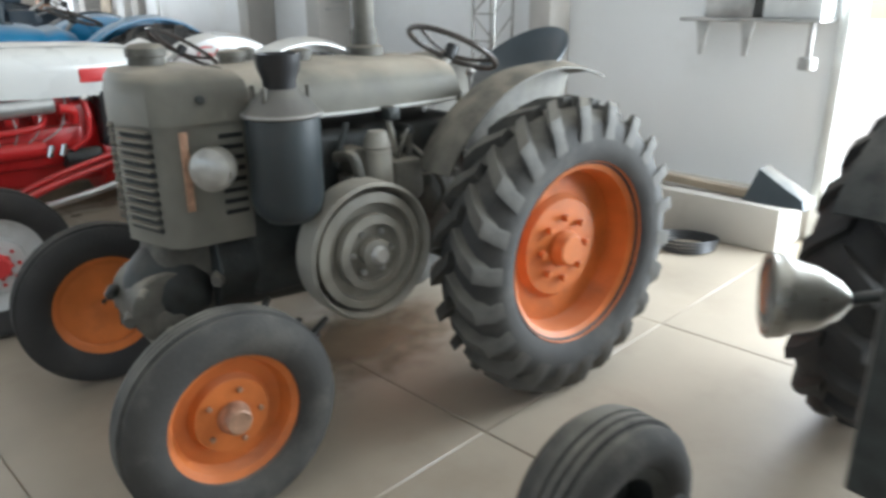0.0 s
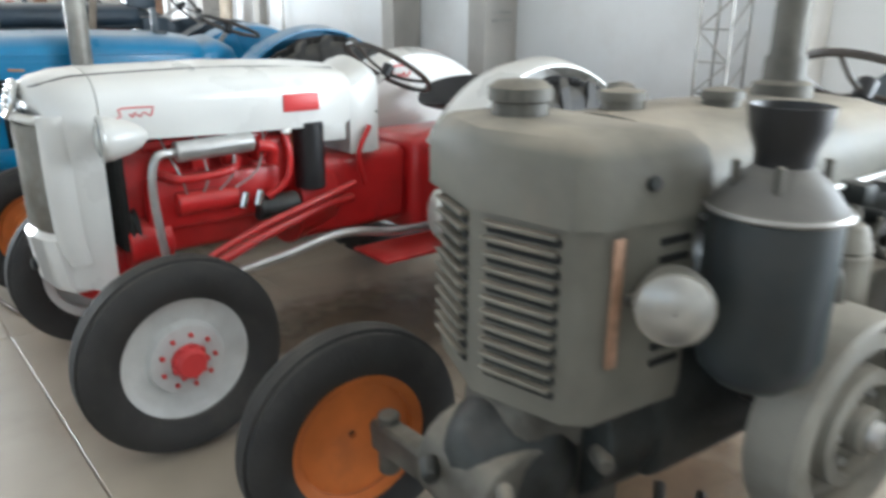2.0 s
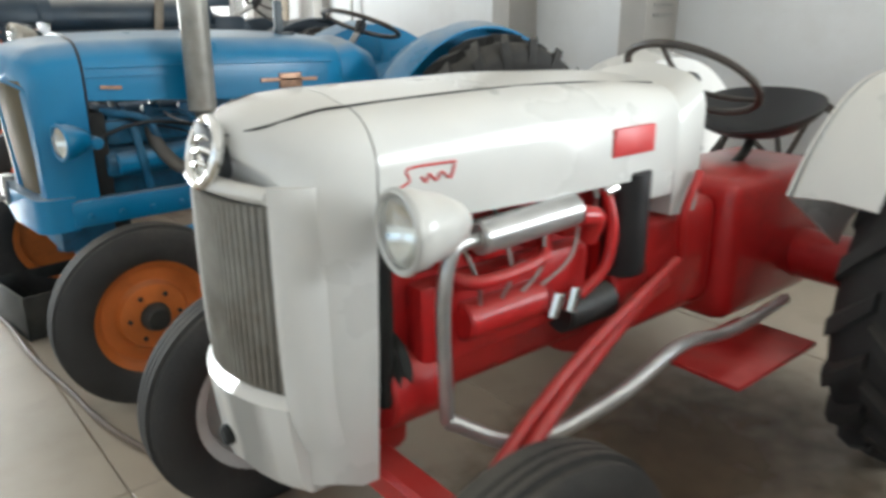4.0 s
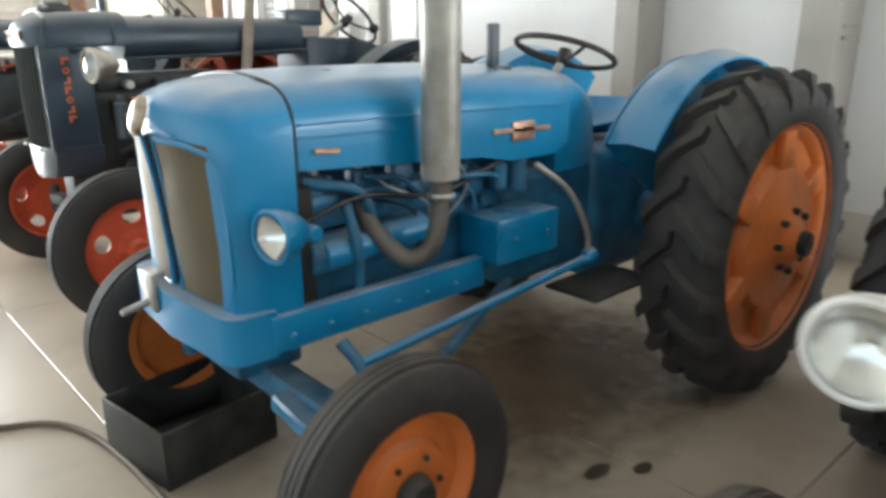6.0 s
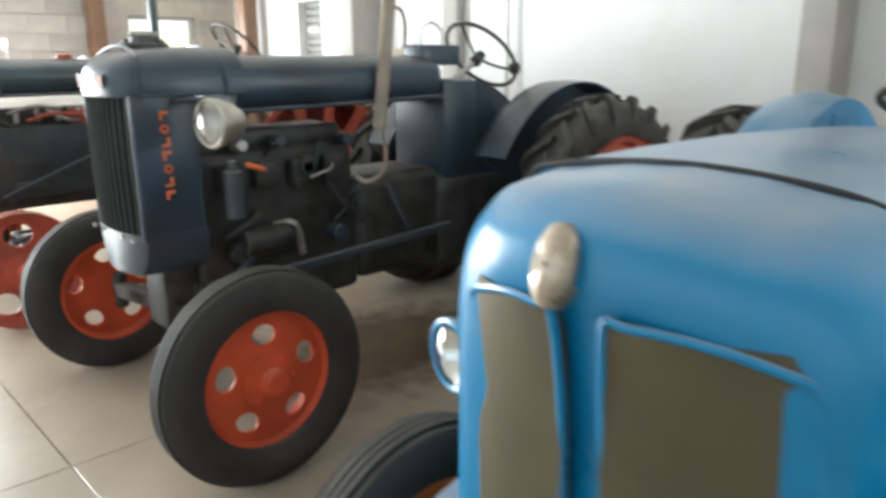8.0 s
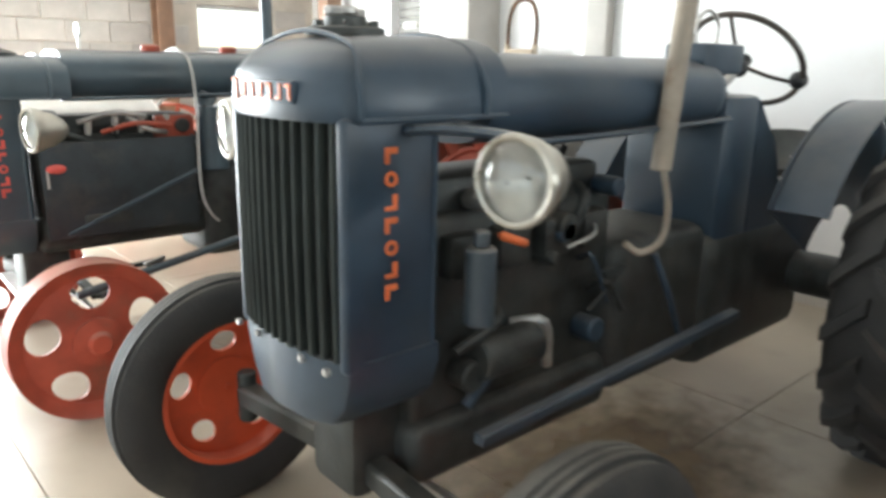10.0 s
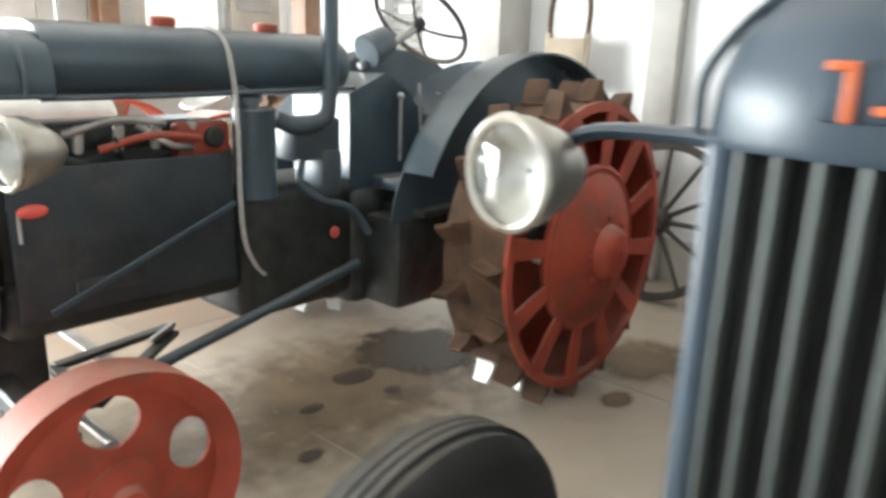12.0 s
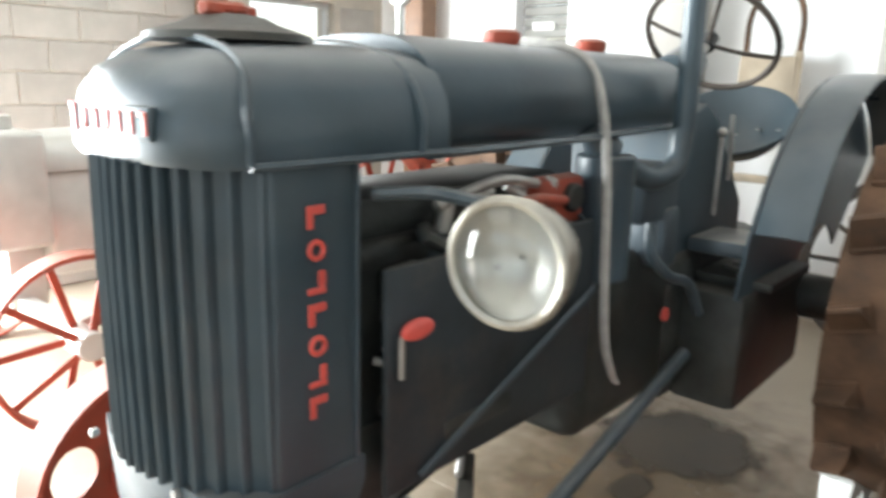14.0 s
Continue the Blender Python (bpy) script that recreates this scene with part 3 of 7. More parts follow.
H = 4.2
wall_with_opening("wall_east", PLASTER, "y", WALL_X, -6.0, END_Y, H, [(-2.9, 0.97, 0.0, 2.7), (12.42, 12.9, 0.0, 2.15)], label="white limewashed plaster wall behind the tractors", category="wall")
# the openings in this unseen wall are added to go with the fill lamps
wall_with_opening("wall_west", PLASTER, "y", -6.25, -6.0, END_Y, H, [(wy - 1.35, wy + 1.35, 1.7, 3.5) for wy in (-2.2, 1.6, 5.4, 9.2, 12.6)], label="unseen white plaster wall with large added windows", category="wall")
wall_with_opening("wall_south", PLASTER, "x", -6.25, -6.0, WALL_X + 0.25, H, [], label="plain white plaster wall", category="wall")
wall_with_opening("wall_north", MORTAR, "x", END_Y, -6.0, WALL_X + 0.25, H, [(-2.4, 1.15, 0.0, 2.35), (3.3, 4.15, 1.55, 2.02)], label="bare concrete block wall with a small window", category="wall")
bm = B()
box(bm, -6.25, WALL_X + 0.25, -6.25, END_Y + 0.25, H, H + 0.2, 0)
structure("ceiling", bm, CEILING, "plain white painted ceiling", "ceiling")

bm = B()
box(bm, -60, 60, -50, 70, -0.5, -0.13, 0)
structure("ground", bm, GRASS, "pale gravel yard outside the hall", "ground")
bm = B()
box(bm, -6.25, WALL_X + 0.25, -6.25, END_Y + 0.25, -0.13, -0.008, 0)
floor = structure("floor", bm, JOINT, "worn tan concrete floor with joints and oil spots", "floor")

# dado at the foot of the east wall, and its low plinth
bm = B()
box(bm, WALL_X - 0.012, WALL_X - 0.001, 0.9, END_Y - 0.01, 0.0, 0.30, 0.003)
structure("baseboard", bm, DADO, "grey beige painted band along the wall foot", "baseboard")

# white jamb and bright door leaf at the side opening
bm = B()
box(bm, WALL_X - 0.03, WALL_X + 0.27, 0.91, 0.97, 0, 2.72, 0.006)
structure("door_frame", bm, PALE, "pale painted frame of the open side door", "door frame")

# precast columns against the east wall
for y0, w, front in ((5.48, 0.22, 4.32), (6.83, 0.2, 4.36), (11.34, 0.22, 4.32), (2.85, 0.2, 4.45), (10.14, 0.2, 4.6)):
    bm = B()
    box(bm, front, WALL_X - 0.002, y0, y0 + w, 0, H, 0.012)
    col = structure("column", bm, COLUMN, "grey precast concrete column against the wall", "column")
    col["group"] = "columns"
    if front < 4.33:
        bm = B()
        box(bm, front + 0.08, front + 0.3, y0 - 0.012, y0 + 0.01, 1.36, 1.385, 0.003)
        box(bm, front + 0.08, front + 0.3, y0 - 0.012, y0 + 0.01, 1.43, 1.45, 0.003)
        part("steel_clip", bm, STEEL, col, "small steel clip on the column")
bm = B()
cyl(bm, (4.62, 9.55, 0.3), (4.62, 9.55, H), 0.02)
structure("trim", bm, PALE, "thin painted conduit on the wall", "conduit")

# roller shutter in the east wall
bm = B()
for i in range(26):
    z = 0.02 + i * 0.082
    box(bm, WALL_X + 0.09, WALL_X + 0.12, 12.43, 12.89, z, z + 0.078, 0.012, 1)
door = structure("door_1", bm, SHUTTER, "closed grey steel roller shutter", "door")
bm = B()
box(bm, WALL_X + 0.07, WALL_X + 0.085, 12.58, 12.78, 1.80, 1.86, 0.002)
part("sign", bm, SIGN_WHITE, door, "small white sign plate")

# brown timber by the corner, steel post before the end wall
t_ob = thing("timber_post", 4.5, 13.72, 0, 0, "brown stained timber post beside the corner of the wall", "post")
bm = B()
box(bm, -0.09, 0.09, -0.1, 0.1, 0, 3.2, 0.01)
part("post", bm, BROWN_WOOD, t_ob)
bm = B()
box(bm, -0.1, 0.1, -0.11, 0.11, 0, 0.22, 0.01)
part("base", bm, COLUMN, t_ob)
t_ob = thing("steel_post", 2.87, 14.24, 0, 0, "brown painted steel post before the block wall", "post")
bm = B()
box(bm, -0.08, 0.08, -0.09, -0.075, 0, H - 0.01, 0.002)
box(bm, -0.08, 0.08, 0.075, 0.09, 0, H - 0.01, 0.002)
box(bm, -0.006, 0.006, -0.076, 0.076, 0, H - 0.01, 0.002)
part("beam", bm, BROWN_WOOD, t_ob)
bm = B()
box(bm, -0.12, 0.12, -0.13, 0.13, 0, 0.02, 0.004)
part("base_plate", bm, RUST, t_ob)

# window in the block wall
bm = B()
for x0, x1, z0, z1 in ((3.3, 3.34, 1.55, 2.02), (4.11, 4.15, 1.55, 2.02), (3.34, 4.11, 1.55, 1.59), (3.34, 4.11, 1.98, 2.02)):
    box(bm, x0, x1, END_Y + 0.08, END_Y + 0.13, z0, z1, 0.004)
win = structure("window_1", bm, WHITE_RIM, "small white window with one bright pane", "window")
for x0, x1 in ((3.34, 4.11),):
    bm = B()
    box(bm, x0, x1, END_Y + 0.10, END_Y + 0.106, 1.59, 1.98, 0)
    p = part("pane", bm, LENS, win)
    p.visible_shadow = False
bm = B()
box(bm, 3.26, 4.19, END_Y - 0.04, END_Y + 0.2, 1.51, 1.55, 0.006)
part("window_sill", bm, COLUMN, win)
# frames for the added west windows
for wy in (-2.2, 1.6, 5.4, 9.2, 12.6):
    bm = B()
    for a in (-1.35, -0.47, 0.42, 1.3):
        box(bm, -6.16, -6.1, wy + a, wy + a + 0.05, 1.7, 3.5, 0.004)
    for z in (1.7, 2.58, 3.45):
        box(bm, -6.155, -6.105, wy - 1.35, wy + 1.35, z, z + 0.05, 0.004)
    structure("unseen_window", bm, PALE, "large steel framed window, unseen and added for fill light", "window")


# ---- furnishing along the wall ----
def cart_wheel(x, y, R, turn, lean, mat, spokes, label, z=None, group="", rim_w=0.06):
    t = thing("cart_wheel", x, y, 0, turn, label, "wheel", group)
    m = pose(0, 0, R * math.cos(radians(lean)) + 0.003, 0, lean, 0)
    bm = B()
    lathe(bm, [(R, -rim_w / 2), (R, rim_w / 2), (R - 0.05, rim_w / 2 - 0.006), (R - 0.05, -rim_w / 2 + 0.006)], (0, 0, 0), "x", 56, True)
    bm.transform(m)
    part("rim", bm, mat, t)
    bm = B()
    lathe(bm, [(0.05, -0.09), (0.075, -0.07), (0.085, 0), (0.075, 0.07), (0.05, 0.09), (0.02, 0.09), (0.02, -0.09)], (0, 0, 0), "x", 24, True)
    bm.transform(m)
    part("hub", bm, mat, t)
    for i in range(spokes):
        a = 2 * math.pi * i / spokes
        bm = B()
        d = Vector((0, math.cos(a), math.sin(a)))
        cyl(bm, d * 0.07, d * (R - 0.04), 0.018, 0.013, 10)
        bm.transform(m)
        part("spoke", bm, mat, t)
    return t


cart_wheel(4.42, 4.48, 0.47, 0, 14, DARK_RIM, 10, "dark wooden cart wheel leaning on the wall", rim_w=0.07)
cart_wheel(4.3, 10.02, 0.50, 0, 14, DARK_RIM, 12, "dark spoked cart wheel leaning against the wall")
cart_wheel(4.28, 9.1, 0.52, 0, 12, RUSTY_RED, 12, "red spoked iron wheel leaning against the wall")

t_ob = thing("sack_trolley", 4.36, 10.86, 0, 0, "old pale wooden sack trolley standing against the wall", "trolley")
for s in (-1, 1):
    bm = B()
    bar(bm, (0, s * 0.17, 0.12), (0.1, s * 0.15, 1.62), 0.045, 0.035)
    part("side_rail", bm, ASH, t_ob)
bm = B()
tube(bm, [(0.1, -0.15, 1.6), (0.11, -0.15, 1.8), (0.115, -0.1, 1.93), (0.115, 0, 1.97), (0.115, 0.1, 1.93), (0.11, 0.15, 1.8), (0.1, 0.15, 1.6)], 0.017)
part("handle", bm, RUST, t_ob)
for z in (0.4, 0.85, 1.25):
    bm = B()
    box(bm, -0.01 + z * 0.06, 0.03 + z * 0.06, -0.15, 0.15, z, z + (0.05 if z < 1 else 0.34), 0.005)
    part("slat", bm, ASH, t_ob)
bm = B()
box(bm, -0.22, 0.02, -0.19, 0.19, 0.0, 0.014, 0.003)
part("toe_plate", bm, RUST, t_ob)
for s in (-1, 1):
    bm = B()
    lathe(bm, [(0.1, -0.02), (0.1, 0.02), (0.03, 0.025), (0.01, 0.02), (0.01, -0.02), (0.03, -0.025)], (0.09, s * 0.22, 0.1), "y", 24, True)
    part("wheel", bm, RUST, t_ob)

# lattice mast and tools near the side door
t_ob = thing("lattice_mast", 4.42, 3.39, 0, 0, "grey steel lattice mast standing against the wall", "mast")
for yy in (-0.11, 0.11):
    for xx in (-0.09, 0.12):
        bm = B()
        cyl(bm, (xx, yy, 0), (xx, yy, 3.6), 0.011, seg=8)
        part("rail", bm, STEEL, t_ob)
z = 0.15
k = 0
while z < 3.4:
    bm = B()
    s = 1 if k % 2 else -1
    cyl(bm, (-0.09, -0.11 * s, z), (-0.09, 0.11 * s, z + 0.19), 0.007, seg=6)
    cyl(bm, (-0.09, -0.11, z), (0.12, -0.11, z + 0.19), 0.007, seg=6)
    cyl(bm, (-0.09, -0.11, z), (-0.09, 0.11, z), 0.007, seg=6)
    part("brace", bm, STEEL, t_ob)
    z += 0.2
    k += 1
t_ob = thing("hanging_cover", 4.63, 3.12, 0.98, 0, "dark brown leather cover hanging on the wall", "cover")
bm = B()
loft(bm, [[Vector((0.06 - 0.05 * a, -0.07 * w_, z)) for a, w_ in ((0, -1), (1, -1), (1.3, 0), (1, 1), (0, 1))] for z, w_ in ((0, 1),)] and [
    [Vector((0.06, -0.06, 0)), Vector((0.01, -0.05, 0)), Vector((0.0, 0.05, 0.02)), Vector((0.06, 0.06, 0.0))],
    [Vector((0.06, -0.08, 0.15)), Vector((-0.01, -0.06, 0.15)), Vector((-0.02, 0.05, 0.15)), Vector((0.06, 0.08, 0.15))],
    [Vector((0.06, -0.05, 0.36)), Vector((0.02, -0.04, 0.36)), Vector((0.02, 0.04, 0.36)), Vector((0.06, 0.05, 0.36))]])
part("cover", bm, BROWN_WOOD, t_ob)

t_ob = thing("wall_shelf", 4.55, 1.33, 1.32, 0, "steel wall shelf on brackets with tools hanging under it", "shelf")
bm = B()
box(bm, -0.12, 0.145, -0.34, 0.5, 0, 0.022, 0.004)
part("shelf_board", bm, STEEL, t_ob)
for yy in (0.37, 0.09, -0.28):
    bm = B()
    if yy < 0:
        bar(bm, (-0.06, yy, 0.0), (-0.06, yy, -0.2), 0.03, 0.02)
        cyl(bm, (-0.06, yy, -0.26), (-0.06, yy, -0.19), 0.05)
    else:
        loft(bm, [[Vector((-0.06 + dx_, yy + dy_ * wide, zz)) for dx_, dy_ in ((-0.012, -1), (0.012, -1), (0.012, 1), (-0.012, 1))] for zz, wide in ((0.0, 0.042), (-0.09, 0.024), (-0.2, 0.012))])
    part("hook", bm, STEEL, t_ob)
for y0, y1, z1, mat, lab in ((0.06, 0.36, 0.2, STEEL, "grey metal tool box on the shelf"), (-0.33, 0.0, 0.22, WHITE_RIM, "pale cream box with dark marks on the shelf")):
    t_ob = thing("storage_box", 4.55, 1.33, 1.344, 0, lab, "box", "boxes on the shelf")
    bm = B()
    box(bm, -0.09, 0.12, y0, y1, 0, z1, 0.01)
    body = part("body", bm, mat, t_ob)
    bm = B()
    box(bm, -0.098, 0.12, y0 - 0.004, y1 + 0.004, z1 - 0.05, z1 + 0.006, 0.006)
    part("lid", bm, mat, t_ob)
    if mat is WHITE_RIM:
        bm = B()
        box(bm, -0.096, -0.088, -0.24, -0.1, 0.1, 0.13, 0.001)
        part("mark", bm, BLACK, body)

# hand plough lying against the wall foot, with a concrete ledge under it
bm = B()
box(bm, 4.28, WALL_X - 0.014, 1.0, 1.88, 0, 0.28, 0.015)
tagged(finish("ledge", bm, DADO), "low concrete ledge at the foot of the wall", "ledge", "", "structure")
t_ob = thing("hand_plough", 4.45, 1.39, 0.28, 0, "old rusty hand plough lying on the concrete ledge", "plough")
bm = B()
bar(bm, (-0.05, 0.72, 0.06), (-0.05, -0.25, 0.03), 0.06, 0.05)
part("beam", bm, ASH, t_ob)
bm = B()
loft(bm, [[Vector((-0.1, -0.12, 0.0)), Vector((0.08, -0.12, 0.0)), Vector((0.08, -0.14, 0.02)), Vector((-0.1, -0.14, 0.02))],
          [Vector((-0.12, -0.22, 0.0)), Vector((0.1, -0.22, 0.0)), Vector((0.08, -0.2, 0.2)), Vector((-0.08, -0.2, 0.2))],
          [Vector((-0.12, -0.5, 0.0)), Vector((0.08, -0.5, 0.0)), Vector((0.07, -0.48, 0.05)), Vector((-0.1, -0.48, 0.05))]])
part("share", bm, SLATE, t_ob)
t_ob = thing("cable_coil", 4.05, 1.44, 0, 0, "dark loose cable coil lying on the floor", "cable")
bm = B()
for i in range(4):
    ring_torus(bm, (0.01 * i, 0.012 * i, 0.012 + 0.014 * i), (0.03 * i, 0.05, 1), 0.16 + 0.012 * i, 0.009, 32, 6)
part("coil", bm, BLACK, t_ob)

# hose on the floor along the aisle
t_ob = thing("floor_hose", 0.3, 6.0, 0, 0, "thin brown rubber hose lying on the floor", "hose")
bm = B()
tube(bm, [(-1.9, 1.9, 0.012), (-1.0, 1.35, 0.012), (-0.3, 0.78, 0.012), (-0.05, 0.62, 0.012), (0.05, 0.42, 0.012), (0.09, 0.1, 0.012), (0.1, -0.3, 0.012), (0.14, -0.7, 0.012), (0.2, -1.2, 0.012), (0.45, -2.0, 0.012)], 0.012, 8, 8)
part("hose", bm, CABLE, t_ob)


def stain(x, y, rx, ry, mat, seed, label, high=0.0045):
    rnd = random.Random(seed)
    bm = B()
    n = 40
    ph = [rnd.uniform(0, 6.3) for _ in range(5)]
    ring = []
    for i in range(n):
        a = 2 * math.pi * i / n
        k = 1 + 0.1 * math.sin(2 * a + ph[0]) + 0.08 * math.sin(3 * a + ph[1]) + 0.05 * math.sin(7 * a + ph[2]) + 0.03 * math.sin(13 * a + ph[3])
        ring.append((x + rx * k * math.cos(a), y + ry * k * math.sin(a)))
    top = [bm.verts.new((px, py, high)) for px, py in ring]
    low = [bm.verts.new((x + (px - x) * 1.01, y + (py - y) * 1.01, 0.0005)) for px, py in ring]
    bm.faces.new(top)
    for i in range(n):
        j = (i + 1) % n
        bm.faces.new((top[i], low[i], low[j], top[j]))
    ob = finish("dark_floor_patch", bm, mat)
    return tagged(ob, label, "oil stain", "oil stains on the floor")


for i, (sx, sy, ra, rb, mt) in enumerate(((2.6, 10.42, 0.4, 0.36, OIL), (2.14, 10.42, 0.13, 0.09, OIL), (2.16, 10.2, 0.05, 0.04, OIL), (1.80, 10.3, 0.065, 0.045, OIL), (1.56, 10.02, 0.065, 0.05, OIL),
                                           (2.8, 9.44, 0.13, 0.08, OIL_OLD), (3.3, 9.55, 0.44, 0.28, OIL_OLD), (1.55, 5.02, 0.07, 0.045, OIL), (1.68, 4.93, 0.05, 0.04, OIL), (1.4, 4.82, 0.05, 0.06, OIL))):
    stain(sx, sy, ra, rb, mt, i, "dark oil stain on the concrete floor" if mt is OIL else "brown old oil stain on the concrete floor")
# one broad patch per tractor: soaked oil plus its underside shade as colour
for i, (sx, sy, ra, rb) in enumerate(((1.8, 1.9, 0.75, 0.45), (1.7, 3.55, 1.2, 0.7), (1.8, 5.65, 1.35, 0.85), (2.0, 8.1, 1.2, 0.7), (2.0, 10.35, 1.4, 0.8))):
    stain(sx, sy, ra, rb, OIL_AND_SHADE, 30 + i, "broad brown oil patch with painted shade under a tractor", 0.0022)

# ---- grey-green single cylinder tractor ----
def grey_tractor():
    t = thing("grey_tractor", 0.918, 1.798, 0, -6.35, "dusty grey-green vintage tractor with orange wheels", "tractor", "row of vintage tractors")
    # radiator housing with a pointed slatted front
    bm = B()
    outline = [(-0.06, 0.0), (0.0, -0.2), (0.04, -0.235), (0.26, -0.245), (0.26, 0.245), (0.04, 0.235), (0.0, 0.2)]
    rings = []
    for z, k in ((0.74, 0.97), (0.78, 1.0), (1.12, 1.0)):
        rings.append([Vector((x, y * k, z)) for x, y in outline])
    loft(bm, rings)
    rad = part("radiator_housing", bm, TAUPE, t, "grey-green sheet radiator housing")
    for side in (-1, 1):
        for i in range(11):
            z = 0.795 + i * 0.029
            bm = B()
            a, b = Vector((-0.052, side * 0.03, z)), Vector((-0.008, side * 0.18, z))
            bar(bm, a, b, 0.012, 0.015, 0.003)
            part("dark_slot", bm, CORE, rad)
            bm = B()
            bar(bm, a + Vector((-0.01, 0, 0.012)), b + Vector((-0.01, 0, 0.012)), 0.02, 0.008, 0.002)
            part("slat", bm, TAUPE, rad)
    for i in range(8):
        z = 0.83 + i * 0.034
        for side in (-1, 1):
            bm = B()
            box(bm, 0.17, 0.245, side * 0.244 - 0.004, side * 0.244 + 0.004, z, z + 0.014, 0.002, 1)
            part("side_slot", bm, CORE, rad)
    bm = B()
    box(bm, 0.05, 0.075, -0.249, -0.243, 0.86, 1.1, 0.002)
    part("bare_patch", bm, BADGE, rad, "worn orange primer patch")
    bm = B()
    outline2 = [(-0.075, 0.0), (-0.02, -0.215), (0.03, -0.25), (0.27, -0.258), (0.27, 0.258), (0.03, 0.25), (-0.02, 0.215)]
    rings = [[Vector((x, y, z)) for x, y in outline2] for z in (1.118, 1.125)]
    rings += [[Vector((0.1 + (x - 0.1) * k, y * k2, z)) for x, y in outline2] for k, k2, z in ((1.0, 1.0, 1.2), (0.97, 0.96, 1.235), (0.86, 0.84, 1.262), (0.5, 0.5, 1.272))]
    loft(bm, rings)
    top = part("radiator_top", bm, TAUPE, t, "rounded dusty radiator top tank")
    bm = B()
    lathe(bm, [(0.055, 0), (0.055, 0.03), (0.062, 0.034), (0.062, 0.058), (0.045, 0.07), (0.01, 0.074)], (0.08, 0.05, 1.265), "z", 24)
    part("filler_cap", bm, TAUPE_IRON, top)
    for yy in (-0.257, 0.257):
        bm = B()
        cyl(bm, (0.12, yy - 0.008, 1.19), (0.12, yy + 0.008, 1.19), 0.014, seg=8)
        part("bolt", bm, OILY, top)
    # hood and fuel tank
    bm = B()
    loft(bm, [arch(x, hw, z0, z1, 0.11, 0.012) for x, hw, z0, z1 in ((0.272, 0.235, 1.1, 1.25), (0.6, 0.235, 1.1, 1.262), (1.0, 0.225, 1.09, 1.255), (1.15, 0.205, 1.1, 1.235), (1.2, 0.16, 1.12, 1.19))])
    hood = part("hood", bm, TAUPE, t, "long rounded dusty fuel tank hood")
    for x, y, r in ((0.36, 0.05, 0.045), (0.56, -0.05, 0.04), (0.45, 0.14, 0.03)):
        bm = B()
        lathe(bm, [(r, 0), (r, 0.018), (r * 1.15, 0.02), (r * 1.1, 0.038), (r * 0.4, 0.045), (0.004, 0.045)], (x, y, 1.262), "z", 20)
        part("cap", bm, TAUPE_IRON, hood)
    bm = B()
    tube(bm, [(0.28, -0.24, 1.105), (0.7, -0.24, 1.1), (1.12, -0.215, 1.105)], 0.007, 6, 4)
    part("trim_strip", bm, PALE, hood)
    # chimney
    bm = B()
    lathe(bm, [(0.07, 0), (0.07, 0.03), (0.05, 0.04), (0.048, 0.09), (0.04, 0.1), (0.038, 0.8), (0.034, 0.8), (0.034, 0.1)], (0.86, 0.0, 1.265), "z", 24)
    part("exhaust_pipe", bm, TAUPE_IRON, t, "thick upright exhaust stack")
    # air cleaner
    bm = B()
    c = (0.33, -0.35, 0)
    lathe(bm, [(0.03, 0.80), (0.07, 0.81), (0.1, 0.84), (0.112, 0.88), (0.112, 1.13), (0.118, 1.135), (0.118, 1.145), (0.11, 1.15), (0.085, 1.185), (0.06, 1.205), (0.05, 1.215)], c, "z", 36)
    cleaner = part("air_cleaner", bm, DRUM, t, "large dark slate air cleaner drum")
    bm = B()
    lathe(bm, [(0.048, 1.2), (0.05, 1.24), (0.064, 1.275), (0.07, 1.315), (0.064, 1.315), (0.055, 1.28), (0.04, 1.24)], c, "z", 30, True)
    part("intake_funnel", bm, BLACK, cleaner, "black flared intake funnel")
    bm = B()
    ring_torus(bm, (c[0], c[1], 1.14), (0, 0, 1), 0.117, 0.006, 36, 6)
    part("band", bm, STEEL, cleaner)
    for a in (30, 150, 210, 330):
        bm = B()
        x, y = c[0] + 0.082 * math.cos(radians(a)), c[1] + 0.082 * math.sin(radians(a))
        cyl(bm, (x, y, 1.17), (x, y, 1.225), 0.008, seg=8)
        part("wing_nut", bm, TAUPE_IRON, cleaner)
    # engine body
    bm = B()
    box(bm, 0.26, 1.2, -0.2, 0.2, 0.5, 1.04, 0.04, 3)
    cyl(bm, (0.15, 0, 0.62), (0.6, 0, 0.62), 0.19, 0.21, 28)
    ball(bm, (0.05, 0.0, 0.55), 0.16, 0.14, 0.17)
    eng = part("engine_block", bm, OILY, t, "oily dark single cylinder engine")
    bm = B()
    box(bm, -0.02, 0.3, -0.11, 0.11, 0.36, 0.74, 0.05, 3)
    cyl(bm, (0.0, -0.12, 0.52), (0.0, 0.12, 0.52), 0.12, 0.12, 24)
    part("front_casting", bm, TAUPE_IRON, t, "dusty cast front support")
    bm = B()
    cyl(bm, (0.7, -0.3, 0.98), (0.7, -0.3, 0.83), 0.05, 0.055)
    cyl(bm, (0.7, -0.3, 1.04), (0.7, -0.3, 0.98), 0.035, 0.05)
    part("governor", bm, CAST_PALE, eng)
    bm = B()
    tube(bm, [(0.56, -0.26, 0.96), (0.58, -0.33, 0.97), (0.6, -0.34, 0.9), (0.6, -0.34, 0.8)], 0.02)
    part("inlet_bend", bm, TAUPE_IRON, eng)
    bm = B()
    tube(bm, [(0.85, -0.22, 0.99), (0.92, -0.3, 0.9), (0.98, -0.32, 0.78), (0.93, -0.28, 0.66)], 0.013)
